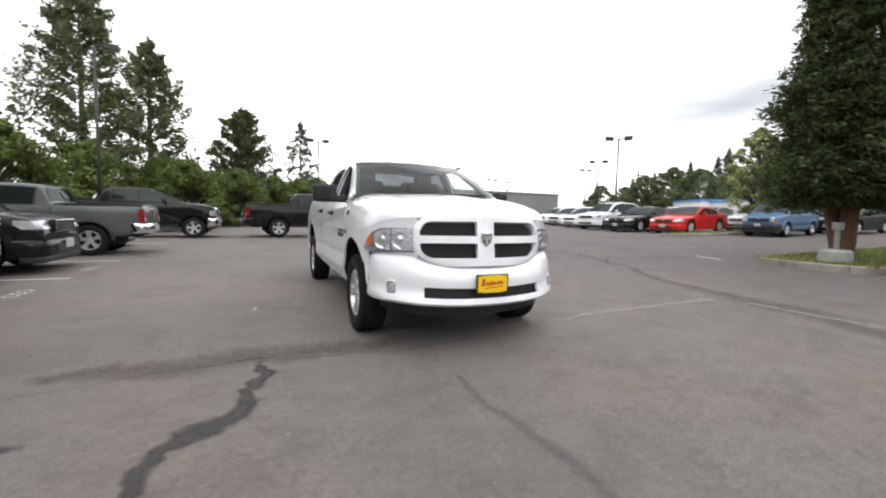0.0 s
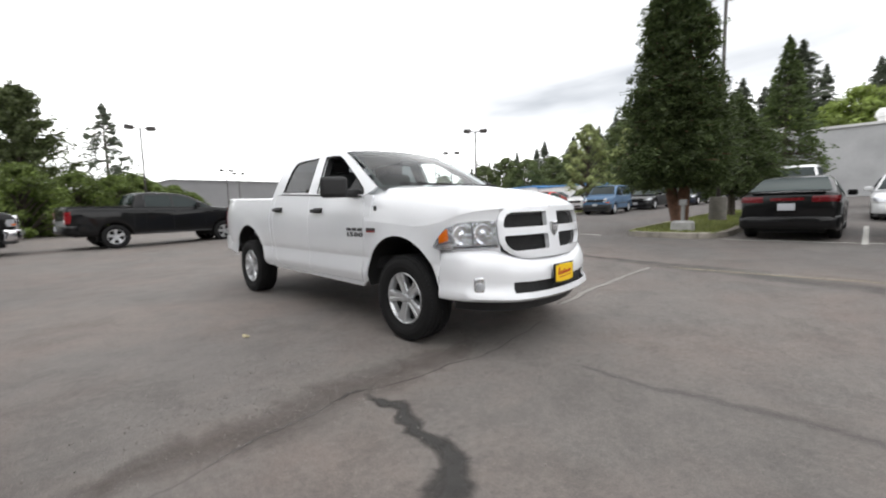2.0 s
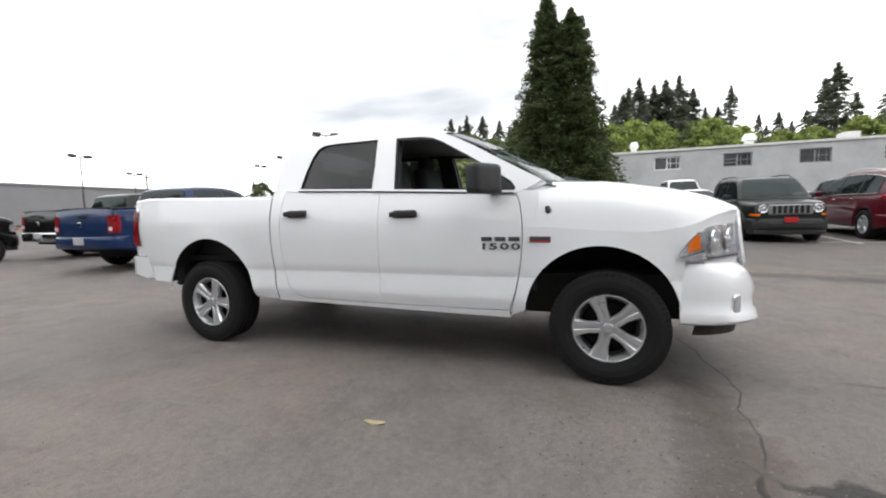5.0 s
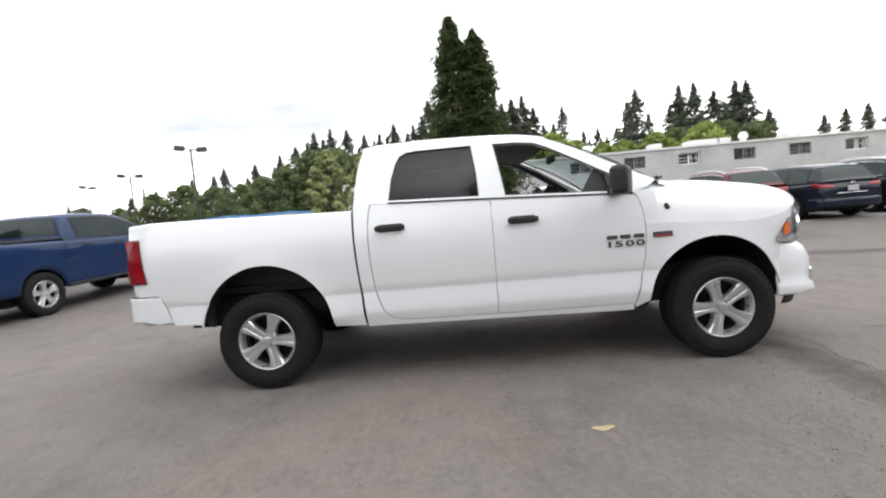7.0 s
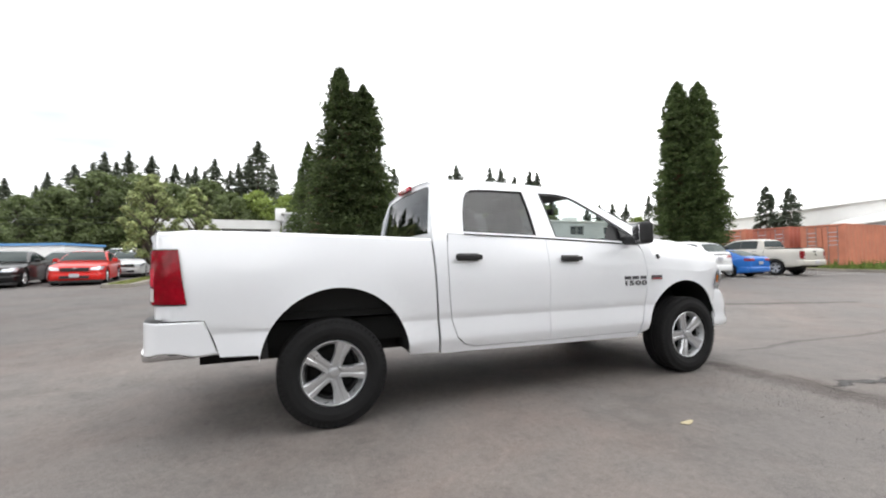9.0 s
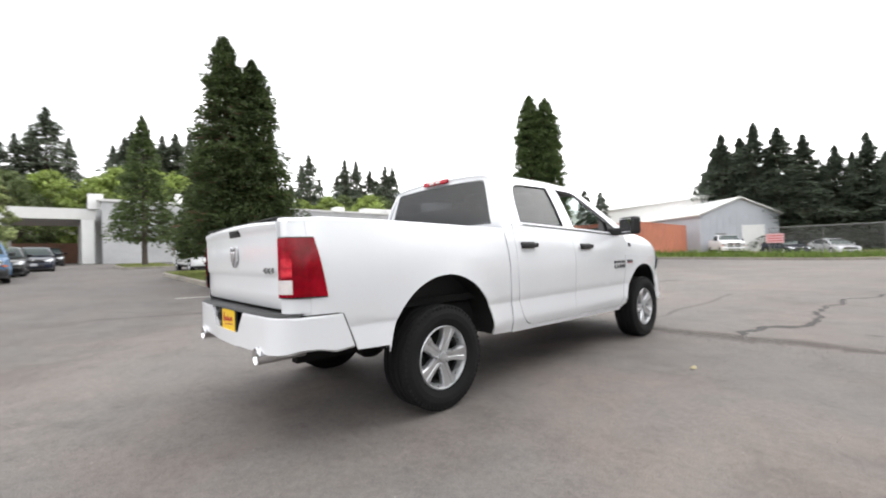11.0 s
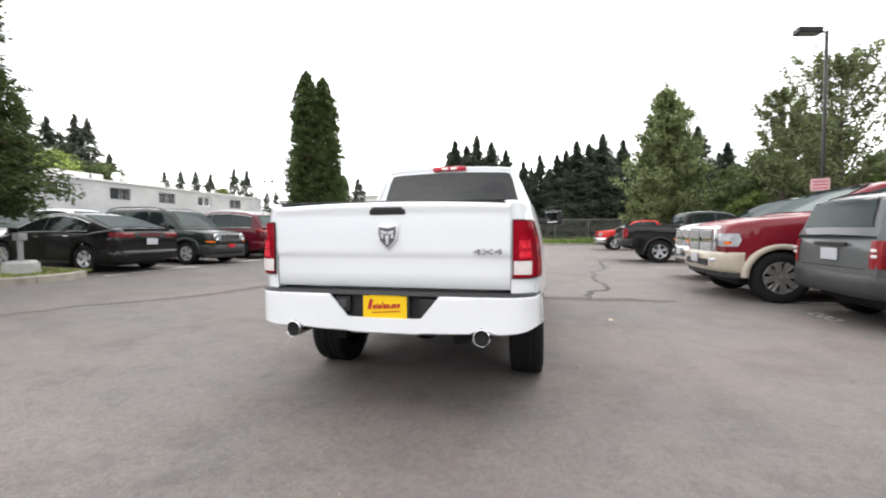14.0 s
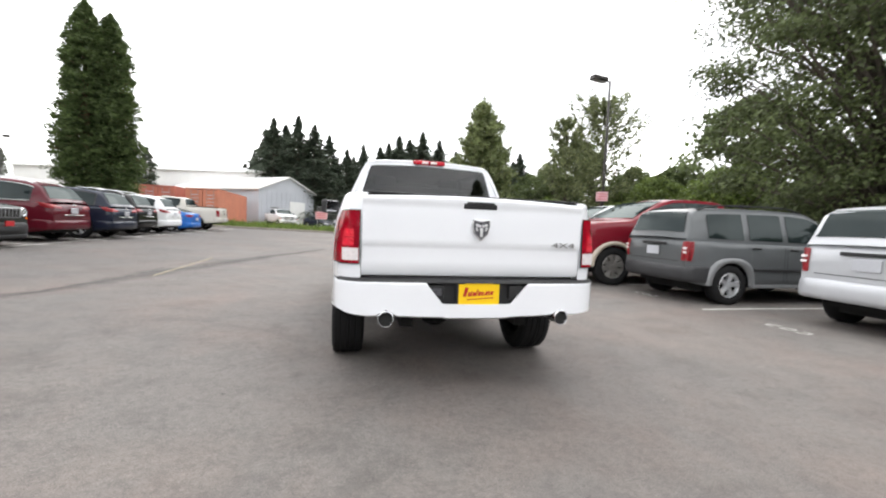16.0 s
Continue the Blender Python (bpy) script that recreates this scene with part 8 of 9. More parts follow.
def island(name, x0, x1, y0, y1, r, label, seed):
    root = tagged(new(name, None), label, "island", kind="structure")
    out, inn = rounded(x0, x1, y0, y1, r), rounded(x0 + 0.16, x1 - 0.16, y0 + 0.16, y1 - 0.16, max(0.1, r - 0.16))
    bm = bmesh.new()
    vs = [bm.verts.new((x, y, gz(x, y) + 0.13 + 0.03 * noise.noise((x * 0.8, y * 0.8, seed)))) for x, y in inn]
    bm.faces.new(vs)
    bmesh.ops.triangulate(bm, faces=bm.faces[:])
    part("grass_bed", bm, M_GRASSG, root)
    per = [0.0]
    for a, b in zip(out, out[1:] + out[:1]):
        per.append(per[-1] + math.dist(a, b))
    n = int(per[-1] / 0.9)
    loop_o, loop_i = out + out[:1], inn + inn[:1]

    def at(loop, s):
        k = max(i for i in range(len(per)) if per[i] <= s + 1e-9)
        k = min(k, len(loop) - 2)
        f = (s - per[k]) / max(1e-6, per[k + 1] - per[k])
        return [loop[k][j] + f * (loop[k + 1][j] - loop[k][j]) for j in (0, 1)]

    for k in range(n):
        s0, s1 = per[-1] * k / n + 0.006, per[-1] * (k + 1) / n - 0.006
        rows = []
        for j in range(5):
            s = s0 + (s1 - s0) * j / 4
            o, i = at(loop_o, s), at(loop_i, s)
            z = gz(*o)
            rows.append([(o[0], o[1], z - 0.02), (o[0] + (i[0] - o[0]) * 0.1, o[1] + (i[1] - o[1]) * 0.1, z + 0.13), (o[0] + (i[0] - o[0]) * 0.25, o[1] + (i[1] - o[1]) * 0.25, z + 0.15), (i[0], i[1], z + 0.15), (i[0], i[1], z + 0.02)])
        bm = grid_mesh("kerb", rows)
        bm.verts.ensure_lookup_table()
        bm.faces.new(bm.verts[:5])
        bm.faces.new(bm.verts[-5:])
        part("kerb_stone", bm, M_KERB, root)
    rng = np.random.default_rng(seed)
    m = int((x1 - x0) * (y1 - y0) * 420)
    xs, ys = rng.uniform(x0 + 0.2, x1 - 0.2, m), rng.uniform(y0 + 0.2, y1 - 0.2, m)
    zs = np.array([gz(a, b) for a, b in zip(xs, ys)]) + 0.145
    V = np.stack([rng.normal(0, 0.02, m), rng.normal(0, 0.02, m), rng.uniform(0.02, 0.05, m)], 1)
    U = np.stack([rng.normal(0, 1, m), rng.normal(0, 1, m), np.zeros(m)], 1)
    U = unit(U) * 0.02
    g = quads_object("grass", np.stack([xs, ys, zs + 0.01], 1), U, V, M_WORNGRASS)
    tagged(g, "short worn grass on a kerbed island", "grass", kind="stuff")
    return root


island("kerbed_island", 8.75, 21.0, -2.25, 0.35, 1.0, "grass island edged with worn concrete kerb", 1)
island("kerbed_island", 29.5, 37.0, -2.2, 1.0, 0.8, "small grass island round a fir", 3)
island("kerbed_island", 15.6, 24.5, 7.3, 8.4, 0.5, "narrow kerbed island in the car park", 2)
# concrete footing with a short post
ft = tagged(new("bollard_footing", None), "pale concrete footing with a short steel post", "bollard")
bm = bmesh.new()
lathe(bm, [(0, 0.31), (0.22, 0.29), (0.27, 0.24), (0.271, 0.001)], 20, Matrix.Rotation(radians(-90), 4, "Y"))
part("footing", bm, M_CONCRETE, ft)
bm = bmesh.new()
tube(bm, [(0, 0, 0.2), (0, 0, 0.85)], 0.05, 10)
box(bm, (0, 0, 0.78), (0.16, 0.16, 0.16))
part("post", bm, M_POLEGREY, ft)
ft.matrix_basis = pose(9.65, -1.1, gz(9.65, -1.1) + 0.13)

# south verge: kerb, grass, fence
bm = bmesh.new()
verge = [(60, -29.5), (9.8, -30.3), (2.2, -32.3), (-8, -33.6), (-40, -36)]
rows = [[(x, y, gz(x, y) + 0.12), (x - 0.3, y - 8, gz(x, y) + 0.25), (x - 1, y - 60, gz(x, y) + 0.3)] for x, y in verge]
tagged(link_mesh("verge", grid_mesh("verge", rows), M_GRASSG), "rough grass verge along the car park's edge", "grass verge", kind="structure")
for (xa, ya), (xb, yb) in zip(verge, verge[1:]):
    n = max(1, int(math.hypot(xb - xa, yb - ya) / 2.4))
    for k in range(n):
        p0 = (xa + (xb - xa) * k / n, ya + (yb - ya) * k / n)
        p1 = (xa + (xb - xa) * (k + 0.985) / n, ya + (yb - ya) * (k + 0.985) / n)
        rows = [[(p[0], p[1] + 0.16, gz(*p) - 0.02), (p[0], p[1] + 0.145, gz(*p) + 0.13), (p[0], p[1] + 0.11, gz(*p) + 0.15), (p[0], p[1] - 0.02, gz(*p) + 0.15)] for p in (p0, p1)]
        link_mesh("kerb_stone", grid_mesh("k", rows), M_KERB, bpy.data.objects["verge"])
rng = np.random.default_rng(7)
m = 26000
xs = rng.uniform(-26, 26, m)
ys = np.interp(-xs, [-60, -9.8, -2.2, 8, 40], [-29.5, -30.3, -32.3, -33.6, -36]) - 0.15 - 8 * rng.random(m) ** 1.3
zs = np.array([gz(a, b) for a, b in zip(xs, ys)]) + 0.16
tall = rng.uniform(0.06, 0.17, m) * np.where(rng.random(m) < 0.12, 2.2, 1.0)
V = np.stack([rng.normal(0, 0.04, m), rng.normal(0, 0.04, m), tall], 1)
U = unit(np.stack([rng.normal(0, 1, m), rng.normal(0, 1, m), np.zeros(m)], 1)) * 0.07
tagged(quads_object("grass", np.stack([xs, ys, zs + tall * 0.8], 1), U, V, M_BLADES), "uncut grass and weeds along the verge", "grass", kind="stuff")


def fence_line(pts, h):
    root = tagged(new("chain_link_fence", None), "tall galvanised chain-link fence behind the verge", "fence")
    for (xa, ya), (xb, yb) in zip(pts, pts[1:]):
        L = math.hypot(xb - xa, yb - ya)
        n = int(L / 3)
        for k in range(n + 1):
            x, y = xa + (xb - xa) * k / n, ya + (yb - ya) * k / n
            bm = bmesh.new()
            tube(bm, [(x, y, gz(x, y)), (x, y, gz(x, y) + h)], 0.035, 8)
            part("post", bm, M_WIRE, root)
        bm = bmesh.new()
        tube(bm, [(xa, ya, gz(xa, ya) + h), (xb, yb, gz(xb, yb) + h)], 0.03, 6)
        part("top_rail", bm, M_WIRE, root)
        bm = bmesh.new()
        ux, uy = (xb - xa) / L, (yb - ya) / L
        step = 0.22
        k = -int(h / step)
        while k * step < L:
            for sgn in (1, -1):
                a0, a1 = k * step, k * step + h
                s0, s1 = max(a0, 0), min(a1, L)
                if s1 > s0:
                    z0, z1 = (s0 - a0), (s1 - a0)
                    if sgn < 0:
                        z0, z1 = h - z0, h - z1
                    g0 = gz(xa + ux * s0, ya)
                    p, q = Vector((xa + ux * s0, ya + uy * s0, g0 + z0)), Vector((xa + ux * s1, ya + uy * s1, g0 + z1))
                    d = (q - p).normalized().cross(Vector((-uy, ux, 0))) * 0.008
                    bm.faces.new([bm.verts.new(v) for v in (p - d, q - d, q + d, p + d)])
            k += 1
        part("mesh", bm, M_WIRE, root, "chain-link mesh")
    return root


fence_line([(4.0, -38.5), (-22.0, -40.5)], 2.35)

# ---- buildings ----
def warehouse():
    root = tagged(new("warehouse", None), "long low white-grey warehouse with a row of small high windows", "building")
    x0, y0, y1 = 45.0, -57.0, 1.0
    zb, zt = 1.1, 6.85
    wins = [-8.2 - 6.07 * k for k in range(8)]
    zw0, zw1 = 5.0, 6.3
    wy = 1.2
    # wall, pierced by the windows
    bm = bmesh.new()
    cuts = sorted([y0, y1] + [w - wy for w in wins] + [w + wy for w in wins])
    zs = [zb, zw0, zw1, zt]
    for a, b in zip(cuts, cuts[1:]):
        for c, d in zip(zs, zs[1:]):
            hole = c == zw0 and any(abs((a + b) / 2 - w) < 0.1 for w in wins)
            if not hole:
                bm.faces.new([bm.verts.new(p) for p in ((x0, a, c), (x0, b, c), (x0, b, d), (x0, a, d))])
    bmesh.ops.remove_doubles(bm, verts=bm.verts[:], dist=0.001)
    bmesh.ops.solidify(bm, geom=bm.faces[:], thickness=0.25)
    part("wall", bm, M_WALLW, root)
    bm = bmesh.new()
    box(bm, (52.5, (y0 + y1) / 2, 3.9), (14.4, y1 - y0, 5.6))
    part("wall", bm, M_WALLW, root)
    bm = bmesh.new()
    prism(bm, [(44.6, 6.85), (60.4, 6.85), (60.4, 7.0), (52.5, 7.55), (44.6, 7.05)], "y", y0 - 0.3, y1 + 0.3)
    part("roof", bm, M_ROOFW, root)
    for k, w in enumerate(wins):
        win = new("window", None)
        win.parent = root
        bm = bmesh.new()
        for a, b in ((-wy, -wy + 0.10), (wy - 0.10, wy), (-0.05, 0.05)):
            box(bm, (44.98, w + (a + b) / 2, (zw0 + zw1) / 2), (0.10, b - a, zw1 - zw0))
        for z in (zw0 + 0.05, zw1 - 0.05):
            box(bm, (44.985, w, z), (0.09, 2 * wy, 0.10))
        if k % 2:
            for z in (zw0 + 0.4, zw0 + 0.75):
                box(bm, (44.975, w + 0.57, z), (0.06, 1.05, 0.05))
        for a in (-0.85, -0.30):
            box(bm, (44.975, w + a, (zw0 + zw1) / 2), (0.05, 0.045, zw1 - zw0))
        box(bm, (44.972, w - 0.57, zw0 + 0.65), (0.05, 1.05, 0.045))
        part("frame", bm, M_POLEGREY if k % 3 else M_TRIMW, win)
        for sgn in (-1, 1):
            bm = bmesh.new()
            box(bm, (45.06, w + sgn * 0.57, (zw0 + zw1) / 2), (0.02, 1.06, zw1 - zw0 - 0.15))
            part("pane", bm, M_WINDARK, win)
    for w in (wins[2] - 2.6, wins[6] - 2.4):
        v = new("vent", None)
        v.parent = root
        bm = bmesh.new()
        box(bm, (44.96, w, 5.5), (0.10, 1.3, 1.1))
        part("frame", bm, M_POLEGREY, v)
        for k in range(7):
            bm = bmesh.new()
            box(bm, (44.90, w, 5.08 + 0.14 * k), (0.05, 1.15, 0.09), Matrix.Rotation(radians(30), 4, "Y"))
            part("slat", bm, M_WALLG, v)
    for y, w_, z1, m_ in ((-19.6, 3.0, 4.7, M_WINDARK), (-23.4, 3.0, 4.2, M_WINDARK), (-14.2, 3.7, 4.75, M_WALLW)):
        dr = new("loading_door", None)
        dr.parent = root
        bm = bmesh.new()
        box(bm, (44.96, y, (zb + z1) / 2), (0.10, w_, z1 - zb))
        part("leaf", bm, m_, dr)
        bm = bmesh.new()
        for a in (-1, 1):
            box(bm, (44.93, y + a * (w_ / 2 + 0.08), (zb + z1) / 2), (0.16, 0.16, z1 - zb))
        box(bm, (44.93, y, z1 + 0.08), (0.16, w_ + 0.32, 0.16))
        part("frame", bm, M_POLEGREY, dr)
        for k in range(1, 5):
            bm = bmesh.new()
            box(bm, (44.90, y, zb + (z1 - zb) * k / 5), (0.03, w_, 0.05))
            part("rib", bm, M_POLEGREY, dr)
    for y, s in ((-15.6, 1.0), (-5.2, 0.7), (-33.5, 0.8)):
        bm = bmesh.new()
        lathe(bm, [(7.0, 0.42 * s), (7.55, 0.42 * s), (7.6, 0.62 * s), (7.95, 0.60 * s), (8.25, 0.35 * s), (8.3, 0.001)], 16, Matrix.Translation((46.5, y, 0)) @ Matrix.Rotation(radians(-90), 4, "Y"))
        part("roof_vent", bm, M_TRIMW, root)
    for y, l in ((-29.5, 3.6), (-31.8, 1.6), (-39.8, 1.8), (-24.0, 1.2)):
        part("roof_unit", rbox((48.0, y, 7.55), (1.6, l, 0.7), 0.06, 1), M_ROOFW, root)
    return root


warehouse()


def canopy():
    root = tagged(new("canopy", None), "white flat service canopy on square posts beside a warehouse", "canopy")
    bm = bmesh.new()
    box(bm, (50.5, 7.5, 5.75), (9.0, 12.2, 0.95))
    part("roof", bm, M_ROOFW, root)
    for x in (46.5, 54.4):
        for y in (1.95, 7.5, 13.0):
            part("post", rbox((x, y, 3.2), (0.45 if y > 2 else 0.9, 0.45 if y > 2 else 0.9, 4.2), 0.02, 1), M_TRIMW, root)
    bm = bmesh.new()
    box(bm, (58.5, 7.5, 2.5), (2.5, 14, 2.2))
    part("earth_bank", bm, mat("earth_bank", (0.13, 0.07, 0.045), rough=0.95, vary=0.4, scale=1.0), root)
    part("sign_tower", rbox((46.0, 1.4, 6.9), (0.4, 1.1, 1.4), 0.02, 1), M_TRIMW, root)
    return root


canopy()


def plain_building(name, cx, cy, lx, ly, h, rot, wall, roof, label, gable=0.0, ribs=0, doors=(), bands=()):
    root = tagged(new(name, None), label, "building")
    bm = bmesh.new()
    if gable:
        prism(bm, [(-ly / 2, 0), (ly / 2, 0), (ly / 2, h), (0, h + gable), (-ly / 2, h)], "x", -lx / 2, lx / 2)
    else:
        box(bm, (0, 0, h / 2), (lx, ly, h))
    part("wall", bm, wall, root)
    bm = bmesh.new()
    if gable:
        t = 0.14
        prism(bm, [(-ly / 2 - 0.3, h - 0.06), (0, h + gable + 0.02), (ly / 2 + 0.3, h - 0.06), (ly / 2 + 0.3, h - 0.06 + t), (0, h + gable + t + 0.02), (-ly / 2 - 0.3, h - 0.06 + t)], "x", -lx / 2 - 0.3, lx / 2 + 0.3)
    else:
        box(bm, (0, 0, h + 0.1), (lx + 0.3, ly + 0.3, 0.25))
    part("roof", bm, roof, root)
    for k in range(ribs):
        bm = bmesh.new()
        yy = -ly / 2 + ly * (k + 0.5) / ribs
        box(bm, (-lx / 2 - 0.015, yy, h / 2), (0.03, 0.05, h - 0.1))
        part("rib", bm, wall, root)
    for dx, dy, w, z0, z1, m_ in doors:
        bm = bmesh.new()
        box(bm, (dx, dy, (z0 + z1) / 2), (w[0], w[1], z1 - z0))
        part("door", bm, m_, root)
    root.matrix_basis = pose(cx, cy, gz(cx, cy) - 0.05, 0, 0, rot)
    return root


plain_building("shed", 14.2, -53.0, 15.0, 9.0, 4.0, -36, M_SHED, M_ROOFW, "pale grey metal shed with a gabled roof", gable=1.7, ribs=12, doors=[(-7.54, -1.5, (0.08, 2.6), 0, 2.9, M_TRIMW), (-7.54, 2.2, (0.08, 1.1), 0, 2.1, M_WALLG)])
plain_building("storage_hall", 26.0, -66.0, 34.0, 18.0, 6.2, -16, M_TRIMW, M_ROOFW, "large white storage hall behind containers", gable=1.6)
plain_building("grey_hall", 34.0, 70.0, 44.0, 8.0, 5.0, 0, M_WALLG, M_WALLG, "long plain grey hall at the end of the lot")
plain_building("low_building", 57.0, 37.0, 6.0, 18.0, 2.5, -28, M_TRIMW, M_BLUEROOF, "low white building with a blue roof edge")
plain_building("low_building", 52.0, 25.0, 5.0, 10.0, 2.3, -20, M_TRIMW, M_BLUEROOF, "low white building with a blue roof edge")


def container(x, y, rot, material, label, L=12.19):
    root = tagged(new("shipping_container", None), label, "container")
    bm = bmesh.new()
    W, H = 2.44, 2.75
    # corrugated long sides
    n = int(L * 7.2)
    for sgn in (-1, 1):
        rows = []
        for k in range(n + 1):
            yy = -L / 2 + 0.1 + (L - 0.2) * k / n
            xx = sgn * (W / 2 - (0.045 if (k // 2) % 2 else 0.01))
            rows.append([(xx, yy, 0.12), (xx, yy, H - 0.1)])
        g = grid_mesh("s", rows)
        tmp = bpy.data.meshes.new("t")
        g.to_mesh(tmp)
        g.free()
        bm.from_mesh(tmp)
        bpy.data.meshes.remove(tmp)
    box(bm, (0, 0, H - 0.06), (W, L, 0.1))
    box(bm, (0, 0, 0.08), (W, L, 0.12))
    box(bm, (0, -L / 2 + 0.06, H / 2), (W, 0.08, H - 0.1))
    for sx in (-1, 1):
        for sy in (-1, 1):
            box(bm, (sx * (W / 2 - 0.05), sy * (L / 2 - 0.05), H / 2), (0.11, 0.11, H))
    part("body", bm, material, root)
    for sx in (-1, 1):
        d = part("door", rbox((sx * 0.58, L / 2 - 0.04, H / 2), (1.12, 0.06, H - 0.3), 0.01, 1), material, root)
        for k in (-0.25, 0.25):
            b = bmesh.new()
            tube(b, [(sx * 0.58 + k, L / 2 + 0.02, 0.15), (sx * 0.58 + k, L / 2 + 0.02, H - 0.15)], 0.02, 6)
            part("lock_bar", b, M_POLEGREY, d)
        for k in range(4):
            part("lettering_bar", rbox((sx * 0.58, L / 2 + 0.0, 2.2 - 0.28 * k), (0.55, 0.012, 0.05), 0.003, 1), M_PLATEWHITE, d)
    root.matrix_basis = pose(x, y, gz(x, y) + 0.28, 0, 0, rot)
    return root


container(12.9, -38.4, 2.5, M_ORANGE, "orange shipping container with white marks")
container(16.3, -38.8, 2.5, M_ORANGE2, "rust-red shipping container beside the verge")
container(19.6, -39.2, 2.5, M_ORANGE, "orange shipping container beside the verge")
car("pickup", "pickup", 8.4, -44.0, 207, P_WHITE, "white pickup parked by a shed", "pickup truck")
car("sedan", "sedan", 4.2, -46.2, 218, P_NAVY, "dark car behind a fence", "car")
car("sedan", "sedan", 0.9, -46.6, 212, P_SILVER, "silver car behind a fence", "car")
bn = tagged(new("banner", None), "small pink and white banner on the fence", "sign")
part("panel", rbox((0, 0, 0), (1.15, 0.03, 0.75), 0.01, 1), M_PINK, bn)
for k in range(3):
    part("bar", rbox((0, 0.018, 0.2 - 0.2 * k), (0.9, 0.008, 0.06), 0.003, 1), M_PLATERED, bn)
bn.matrix_basis = pose(3.6, -38.3, 1.6, 0, 0, 0)

# overhead cables in the north-east
cab = tagged(new("overhead_cable", None), "thin overhead cables on wooden poles", "cable", kind="structure")
poles = [(70, -8), (62, 18), (54, 44), (46, 70)]
for (xa, ya), (xb, yb) in zip(poles, poles[1:]):
    for dz in (0, 0.7):
        bm = bmesh.new()
        tube(bm, [(xa + (xb - xa) * f, ya + (yb - ya) * f, 7.6 + dz - 1.2 * (1 - (2 * f - 1) ** 2)) for f in np.linspace(0, 1, 9)], 0.035, 4)
        part("cable", bm, M_DARK, cab)
for xa, ya in poles[1:]:
    up = tagged(new("utility_pole", None), "weathered wooden utility pole", "utility pole")
    bm = bmesh.new()
    tube(bm, [(xa, ya, gz(xa, ya)), (xa, ya, 9.0)], [0.16, 0.11], 8)
    part("pole", bm, M_BARKG, up)
    bm = bmesh.new()
    box(bm, (xa, ya, 8.3), (0.12, 2.0, 0.12))
    part("crossarm", bm, M_BARKG, up)

# ---- marks on the asphalt ----
M_STAIN = worn(mat("oil_and_soil_stain", (0.098, 0.080, 0.071), rough=0.85, vary=0.35, scale=7, bump=0.3, bscale=150), 0.5, 1.5, 7, 0.45)
M_PALE = worn(M_JOINT, 0.4, 1.3, 6, 0.8)
M_WORNY = worn(M_YLINE, 0.5, 1.4, 5, 0.7)


def mark(name, pts, width, material, wobble=0.0, lift=0.004, label="", seed=1):
    ob = strip(name, pts, width, material, lift, wobble, seed)
    tagged(ob, label, name.replace("_", " "), kind="structure")
    return ob


mark("tar_seal", [(-1.84, -2.42), (-1.90, -2.55), (-1.87, -2.80), (-1.90, -3.0), (-1.98, -3.12), (-2.04, -3.25), (-2.02, -3.40), (-2.20, -3.50), (-2.36, -3.66), (-2.41, -3.82), (-2.38, -4.2), (-2.32, -5.0), (-2.33, -6.1), (-2.52, -7.7), (-3.0, -8.5), (-3.2, -10.5), (-3.35, -12.8), (-3.9, -14.6), (-4.6, -16.4)],
     [(0, 0.04), (0.012, 0.11), (0.03, 0.18), (0.055, 0.15), (0.075, 0.27), (0.09, 0.14), (0.12, 0.12), (0.3, 0.10), (0.6, 0.10), (1, 0.06)], M_TAR, 0.05, label="black tar-sealed crack in the asphalt", seed=2)
mark("tar_seal", [(-1.72, -2.38), (-1.82, -2.43), (-1.95, -2.41), (-2.08, -2.43), (-2.1, -2.5)], [(0, 0.015), (0.5, 0.045), (1, 0.015)], M_TAR, 0.02, 0.005, "black tar-sealed crack in the asphalt", 3)
mark("tar_seal", [(-1.80, -3.24), (-1.95, -3.26), (-2.05, -3.2)], [(0, 0.02), (0.5, 0.09), (1, 0.03)], M_TAR, 0.03, 0.005, "black tar-sealed crack in the asphalt", 4)
mark("tar_seal", [(-3.0, -10.2), (-3.6, -10.8), (-4.4, -11.2)], [(0, 0.03), (0.5, 0.06), (1, 0.03)], M_TAR, 0.03, 0.005, "black tar-sealed crack in the asphalt", 5)
mark("tar_seal", [(-3.3, -12.8), (-2.8, -13.6), (-2.1, -14.0)], [(0, 0.03), (0.5, 0.06), (1, 0.03)], M_TAR, 0.03, 0.005, "black tar-sealed crack in the asphalt", 6)
mark("crack", [(-1.78, -2.44), (-1.45, -2.51), (-1.13, -2.50), (-0.86, -2.60), (-0.5, -2.56), (0.1, -2.45), (0.9, -2.25)], 0.014, M_CRACK, 0.012, 0.006, "thin crack in the asphalt", 7)
mark("crack", [(-2.05, -2.42), (-2.38, -2.48), (-2.69, -2.53), (-3.3, -2.66), (-4.3, -2.75)], 0.02, M_TARFADE, 0.012, 0.005, "thin crack in the asphalt", 8)
mark("old_tar_seal", [(-0.53, -3.15), (-0.57, -3.8), (-0.50, -4.2), (-0.47, -4.45), (-0.52, -4.7), (-0.6, -6.0), (-0.5, -8.0)], [(0, 0.06), (0.15, 0.12), (0.4, 0.15), (1, 0.18)], M_FAINT, 0.02, 0.004, "faded grey seal line in the asphalt", 9)
mark("soil_stain", [(-3.4, -2.35), (-2.9, -2.38), (-2.4, -2.50), (-2.0, -2.36), (-1.2, -2.32), (-0.6, -2.40)], [(0, 0.15), (0.3, 0.55), (0.6, 0.60), (1, 0.25)], M_STAIN, 0.045, 0.003, "brown soil stain along a crack", 10)
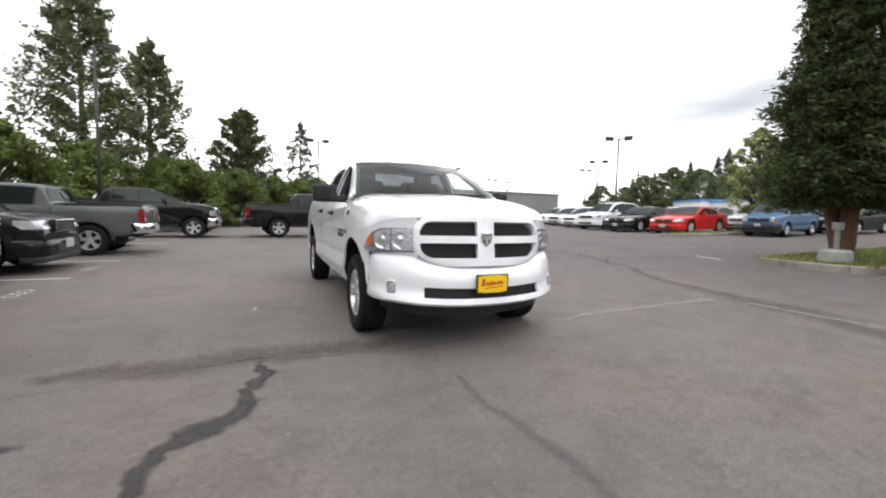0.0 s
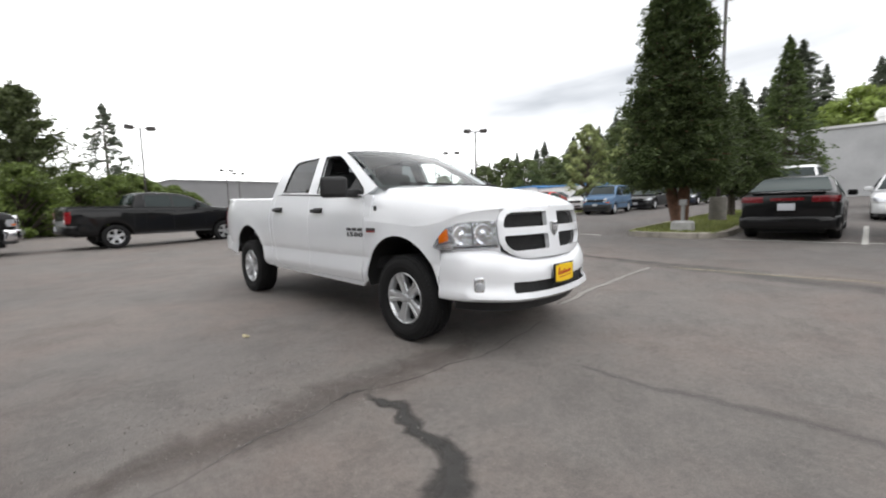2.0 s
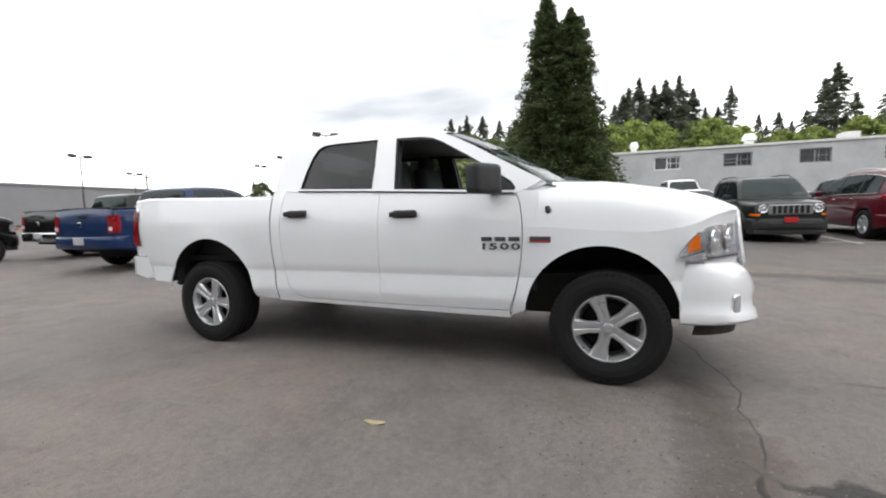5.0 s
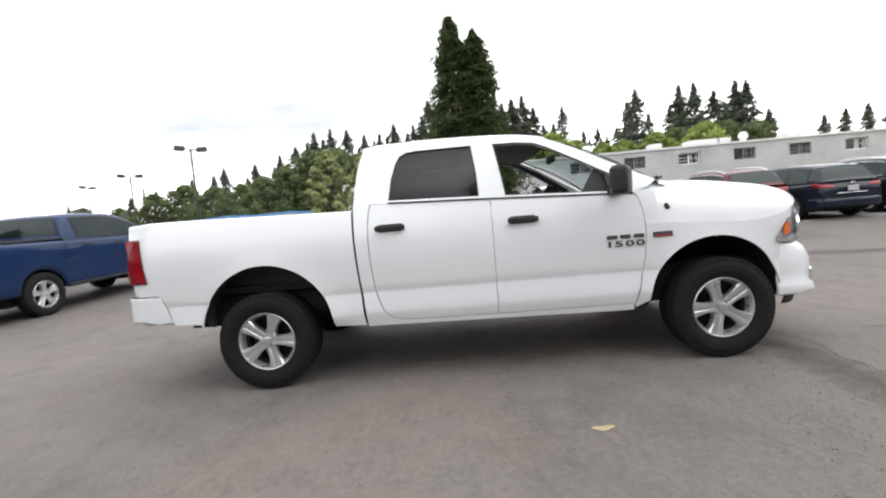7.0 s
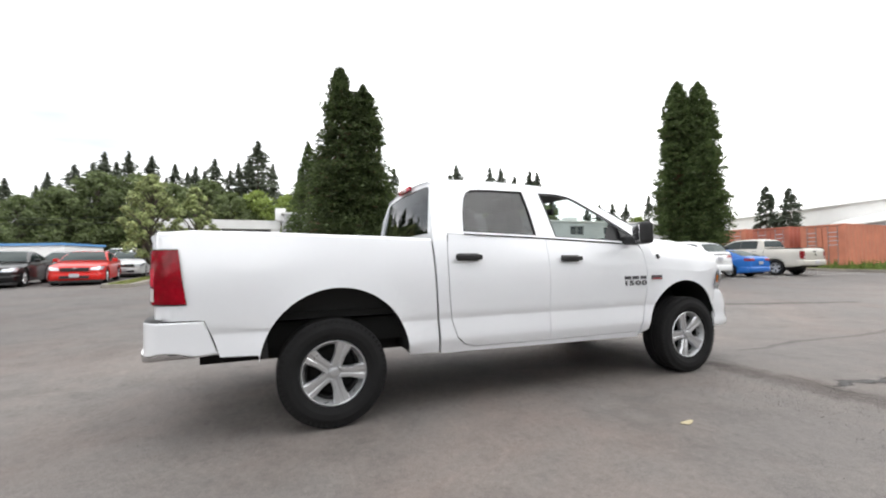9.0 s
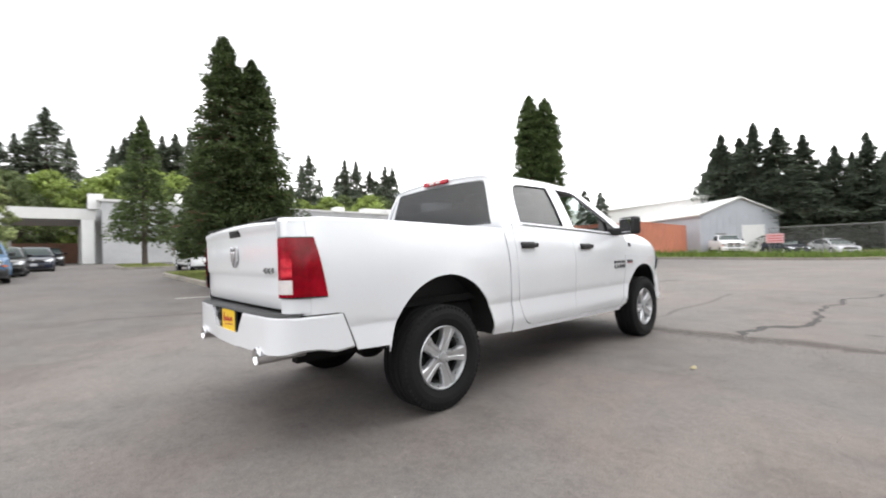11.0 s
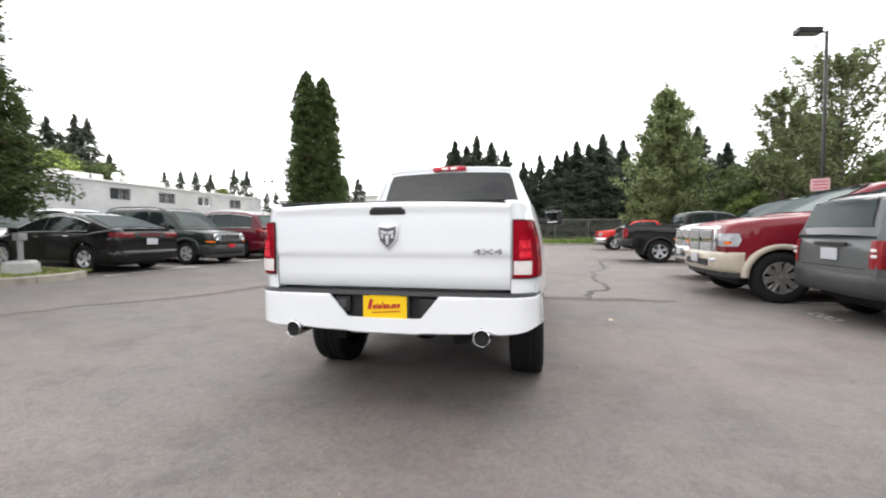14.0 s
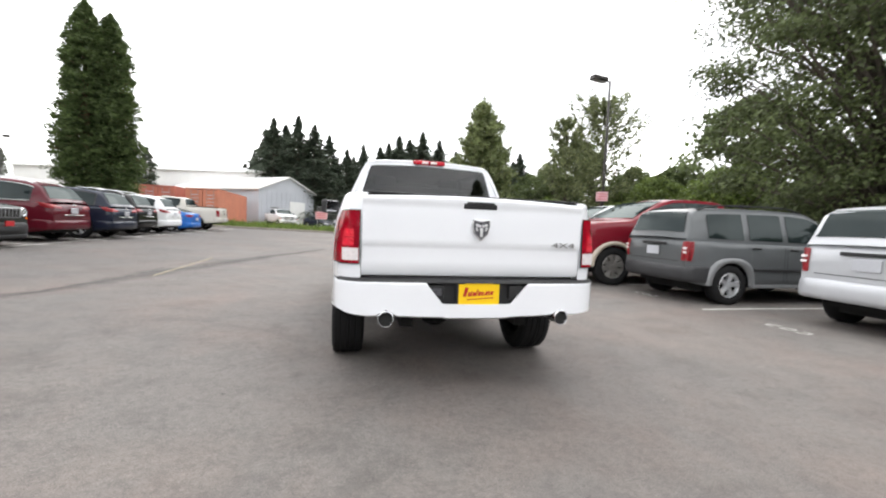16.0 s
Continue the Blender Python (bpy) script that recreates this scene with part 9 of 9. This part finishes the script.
mark("joint_line", [(0.95, -2.20), (1.9, -2.13), (2.9, -2.12), (4.2, -2.17)], 0.12, M_PALE, 0.012, 0.004, "pale worn joint line in the asphalt", 11)
mark("resurfaced_strip", [(6.6, 3.6), (5.9, 1.6), (5.6, 0.7), (5.1, -0.1), (4.75, -0.9), (4.5, -1.9), (4.36, -2.7), (4.28, -3.3), (4.0, -4.05), (3.7, -5.2), (3.2, -7.0), (2.6, -8.7), (1.8, -11.5)],
     [(0, 0.10), (0.15, 0.2), (0.3, 0.35), (0.45, 0.7), (0.6, 0.7), (0.8, 0.45), (1, 0.3)], M_TARFADE, 0.03, 0.004, "dark resurfaced strip in the asphalt", 12)
mark("crack", [(7.4, 3.1), (6.3, 2.1), (5.8, 1.6), (5.04, 0.43), (4.74, -0.4)], 0.03, M_CRACK, 0.02, 0.006, "thin crack in the asphalt", 13)
mark("crack", [(4.9, -0.2), (4.75, -1.0), (4.55, -2.3), (4.5, -4.0), (4.2, -6.2), (3.4, -8.5)], 0.025, M_CRACK, 0.02, 0.006, "thin crack in the asphalt", 14)
mark("faded_line", [(4.18, -2.4), (4.22, -3.3), (4.26, -6.2)], 0.12, M_WORNY, 0.02, 0.007, "faded yellow painted line", 15)
for k, (x, y, sx) in enumerate([(-3.04, -3.40, 0.34), (-0.9, 0.82, 0.12), (1.66, 2.8, 0.14), (2.6, 3.6, 0.1), (-0.2, 4.1, 0.12)]):
    mark("oil_spot", [(x - sx / 2, y), (x, y + 0.01), (x + sx / 2, y - 0.01)], [(0, 0.02), (0.5, 0.40 * sx), (1, 0.02)], M_TAR, 0.02, 0.005, "small dark oil spot on asphalt", 30 + k)
# stall lines
for y in (-9.6, -5.4, -2.66, 0.10, 2.75, 5.4, 8.1, 10.8, 13.2):
    mark("stall_line", [(-4.75, y), (-9.9, y)], 0.10, M_LINE, 0.006, 0.004, "white painted stall line", 50)
for y in (-1.35, 1.40, 4.1, -4.1, -6.9):
    num = tagged(new("stall_number", None), "worn white stall number painted on asphalt", "stall number", kind="structure")
    for k in range(3):
        for dx, dy, w, l in ((-0.06, 0.0, 0.025, 0.15), (0.06, 0.0, 0.025, 0.15), (0.0, 0.07, 0.12, 0.025), (0.0, -0.07, 0.12, 0.025)):
            if (k + int(dx * 50)) % 4 == 3:
                continue
            bm = bmesh.new()
            cx, cy = -4.86 + dy, y - 0.22 + 0.2 * k + dx
            box(bm, (cx, cy, 0.003), (l if dx == 0 else w * 4, w if dx == 0 else 0.03, 0.002))
            part("bar", bm, M_LINE, num)
for y in (-4.72, -7.55, -10.3, -12.9, -15.6, -18.3, -21.0, -25.6, -28.0):
    mark("stall_line", [(8.7, y), (13.6, y)], 0.10, M_LINE, 0.006, 0.004, "white painted stall line", 51)
mark("stall_line", [(8.86, -2.2), (9.0, -6.4), (9.1, -10), (9.2, -28)], 0.09, M_LINE, 0.014, 0.005, "worn painted line along stalls", 52)
mark("stall_line", [(8.95, 0.9), (9.15, 1.75)], 0.10, M_LINE, 0.02, 0.004, "white painted stall line", 53)
# litter
lf = bmesh.new()
pts = [(0.10 * math.cos(a) * (1 + 0.15 * math.sin(5 * a)), 0.045 * math.sin(a), 0.006 + 0.010 * math.cos(2 * a)) for a in np.linspace(0, 2 * math.pi, 17)[:-1]]
vs = [lf.verts.new(p) for p in pts]
c0 = lf.verts.new((0, 0, 0.016))
for k in range(16):
    lf.faces.new([vs[k], vs[(k + 1) % 16], c0])
bmesh.ops.solidify(lf, geom=lf.faces[:], thickness=0.002)
leaf_ob = tagged(link_mesh("dry_leaf", lf, M_LEAF), "pale dry leaf lying on the asphalt", "leaf")
leaf_ob.matrix_basis = pose(-1.925, -0.537, 0.004, 0, 0, 95) @ Matrix.Scale(0.62, 4)
rngm = np.random.default_rng(12)
gravel = bmesh.new()
for k in range(1500):
    if k < 420:
        x, y = rngm.uniform(-4.2, 4.5), rngm.uniform(-6.5, 6.0)
    else:
        x, y = rngm.normal(-1.75, 0.8), rngm.normal(-2.0, 0.35)
    s_ = rngm.uniform(0.002, 0.0055)
    bmesh.ops.create_icosphere(gravel, subdivisions=1, radius=s_, matrix=Matrix.Translation((x, y, gz(x, y) + s_ * 0.5)))
tagged(link_mesh("grit", gravel, mat("grit_stone", (0.21, 0.195, 0.18), rough=0.9, island=0.5)), "loose pale grit scattered on the asphalt", "grit", kind="stuff")
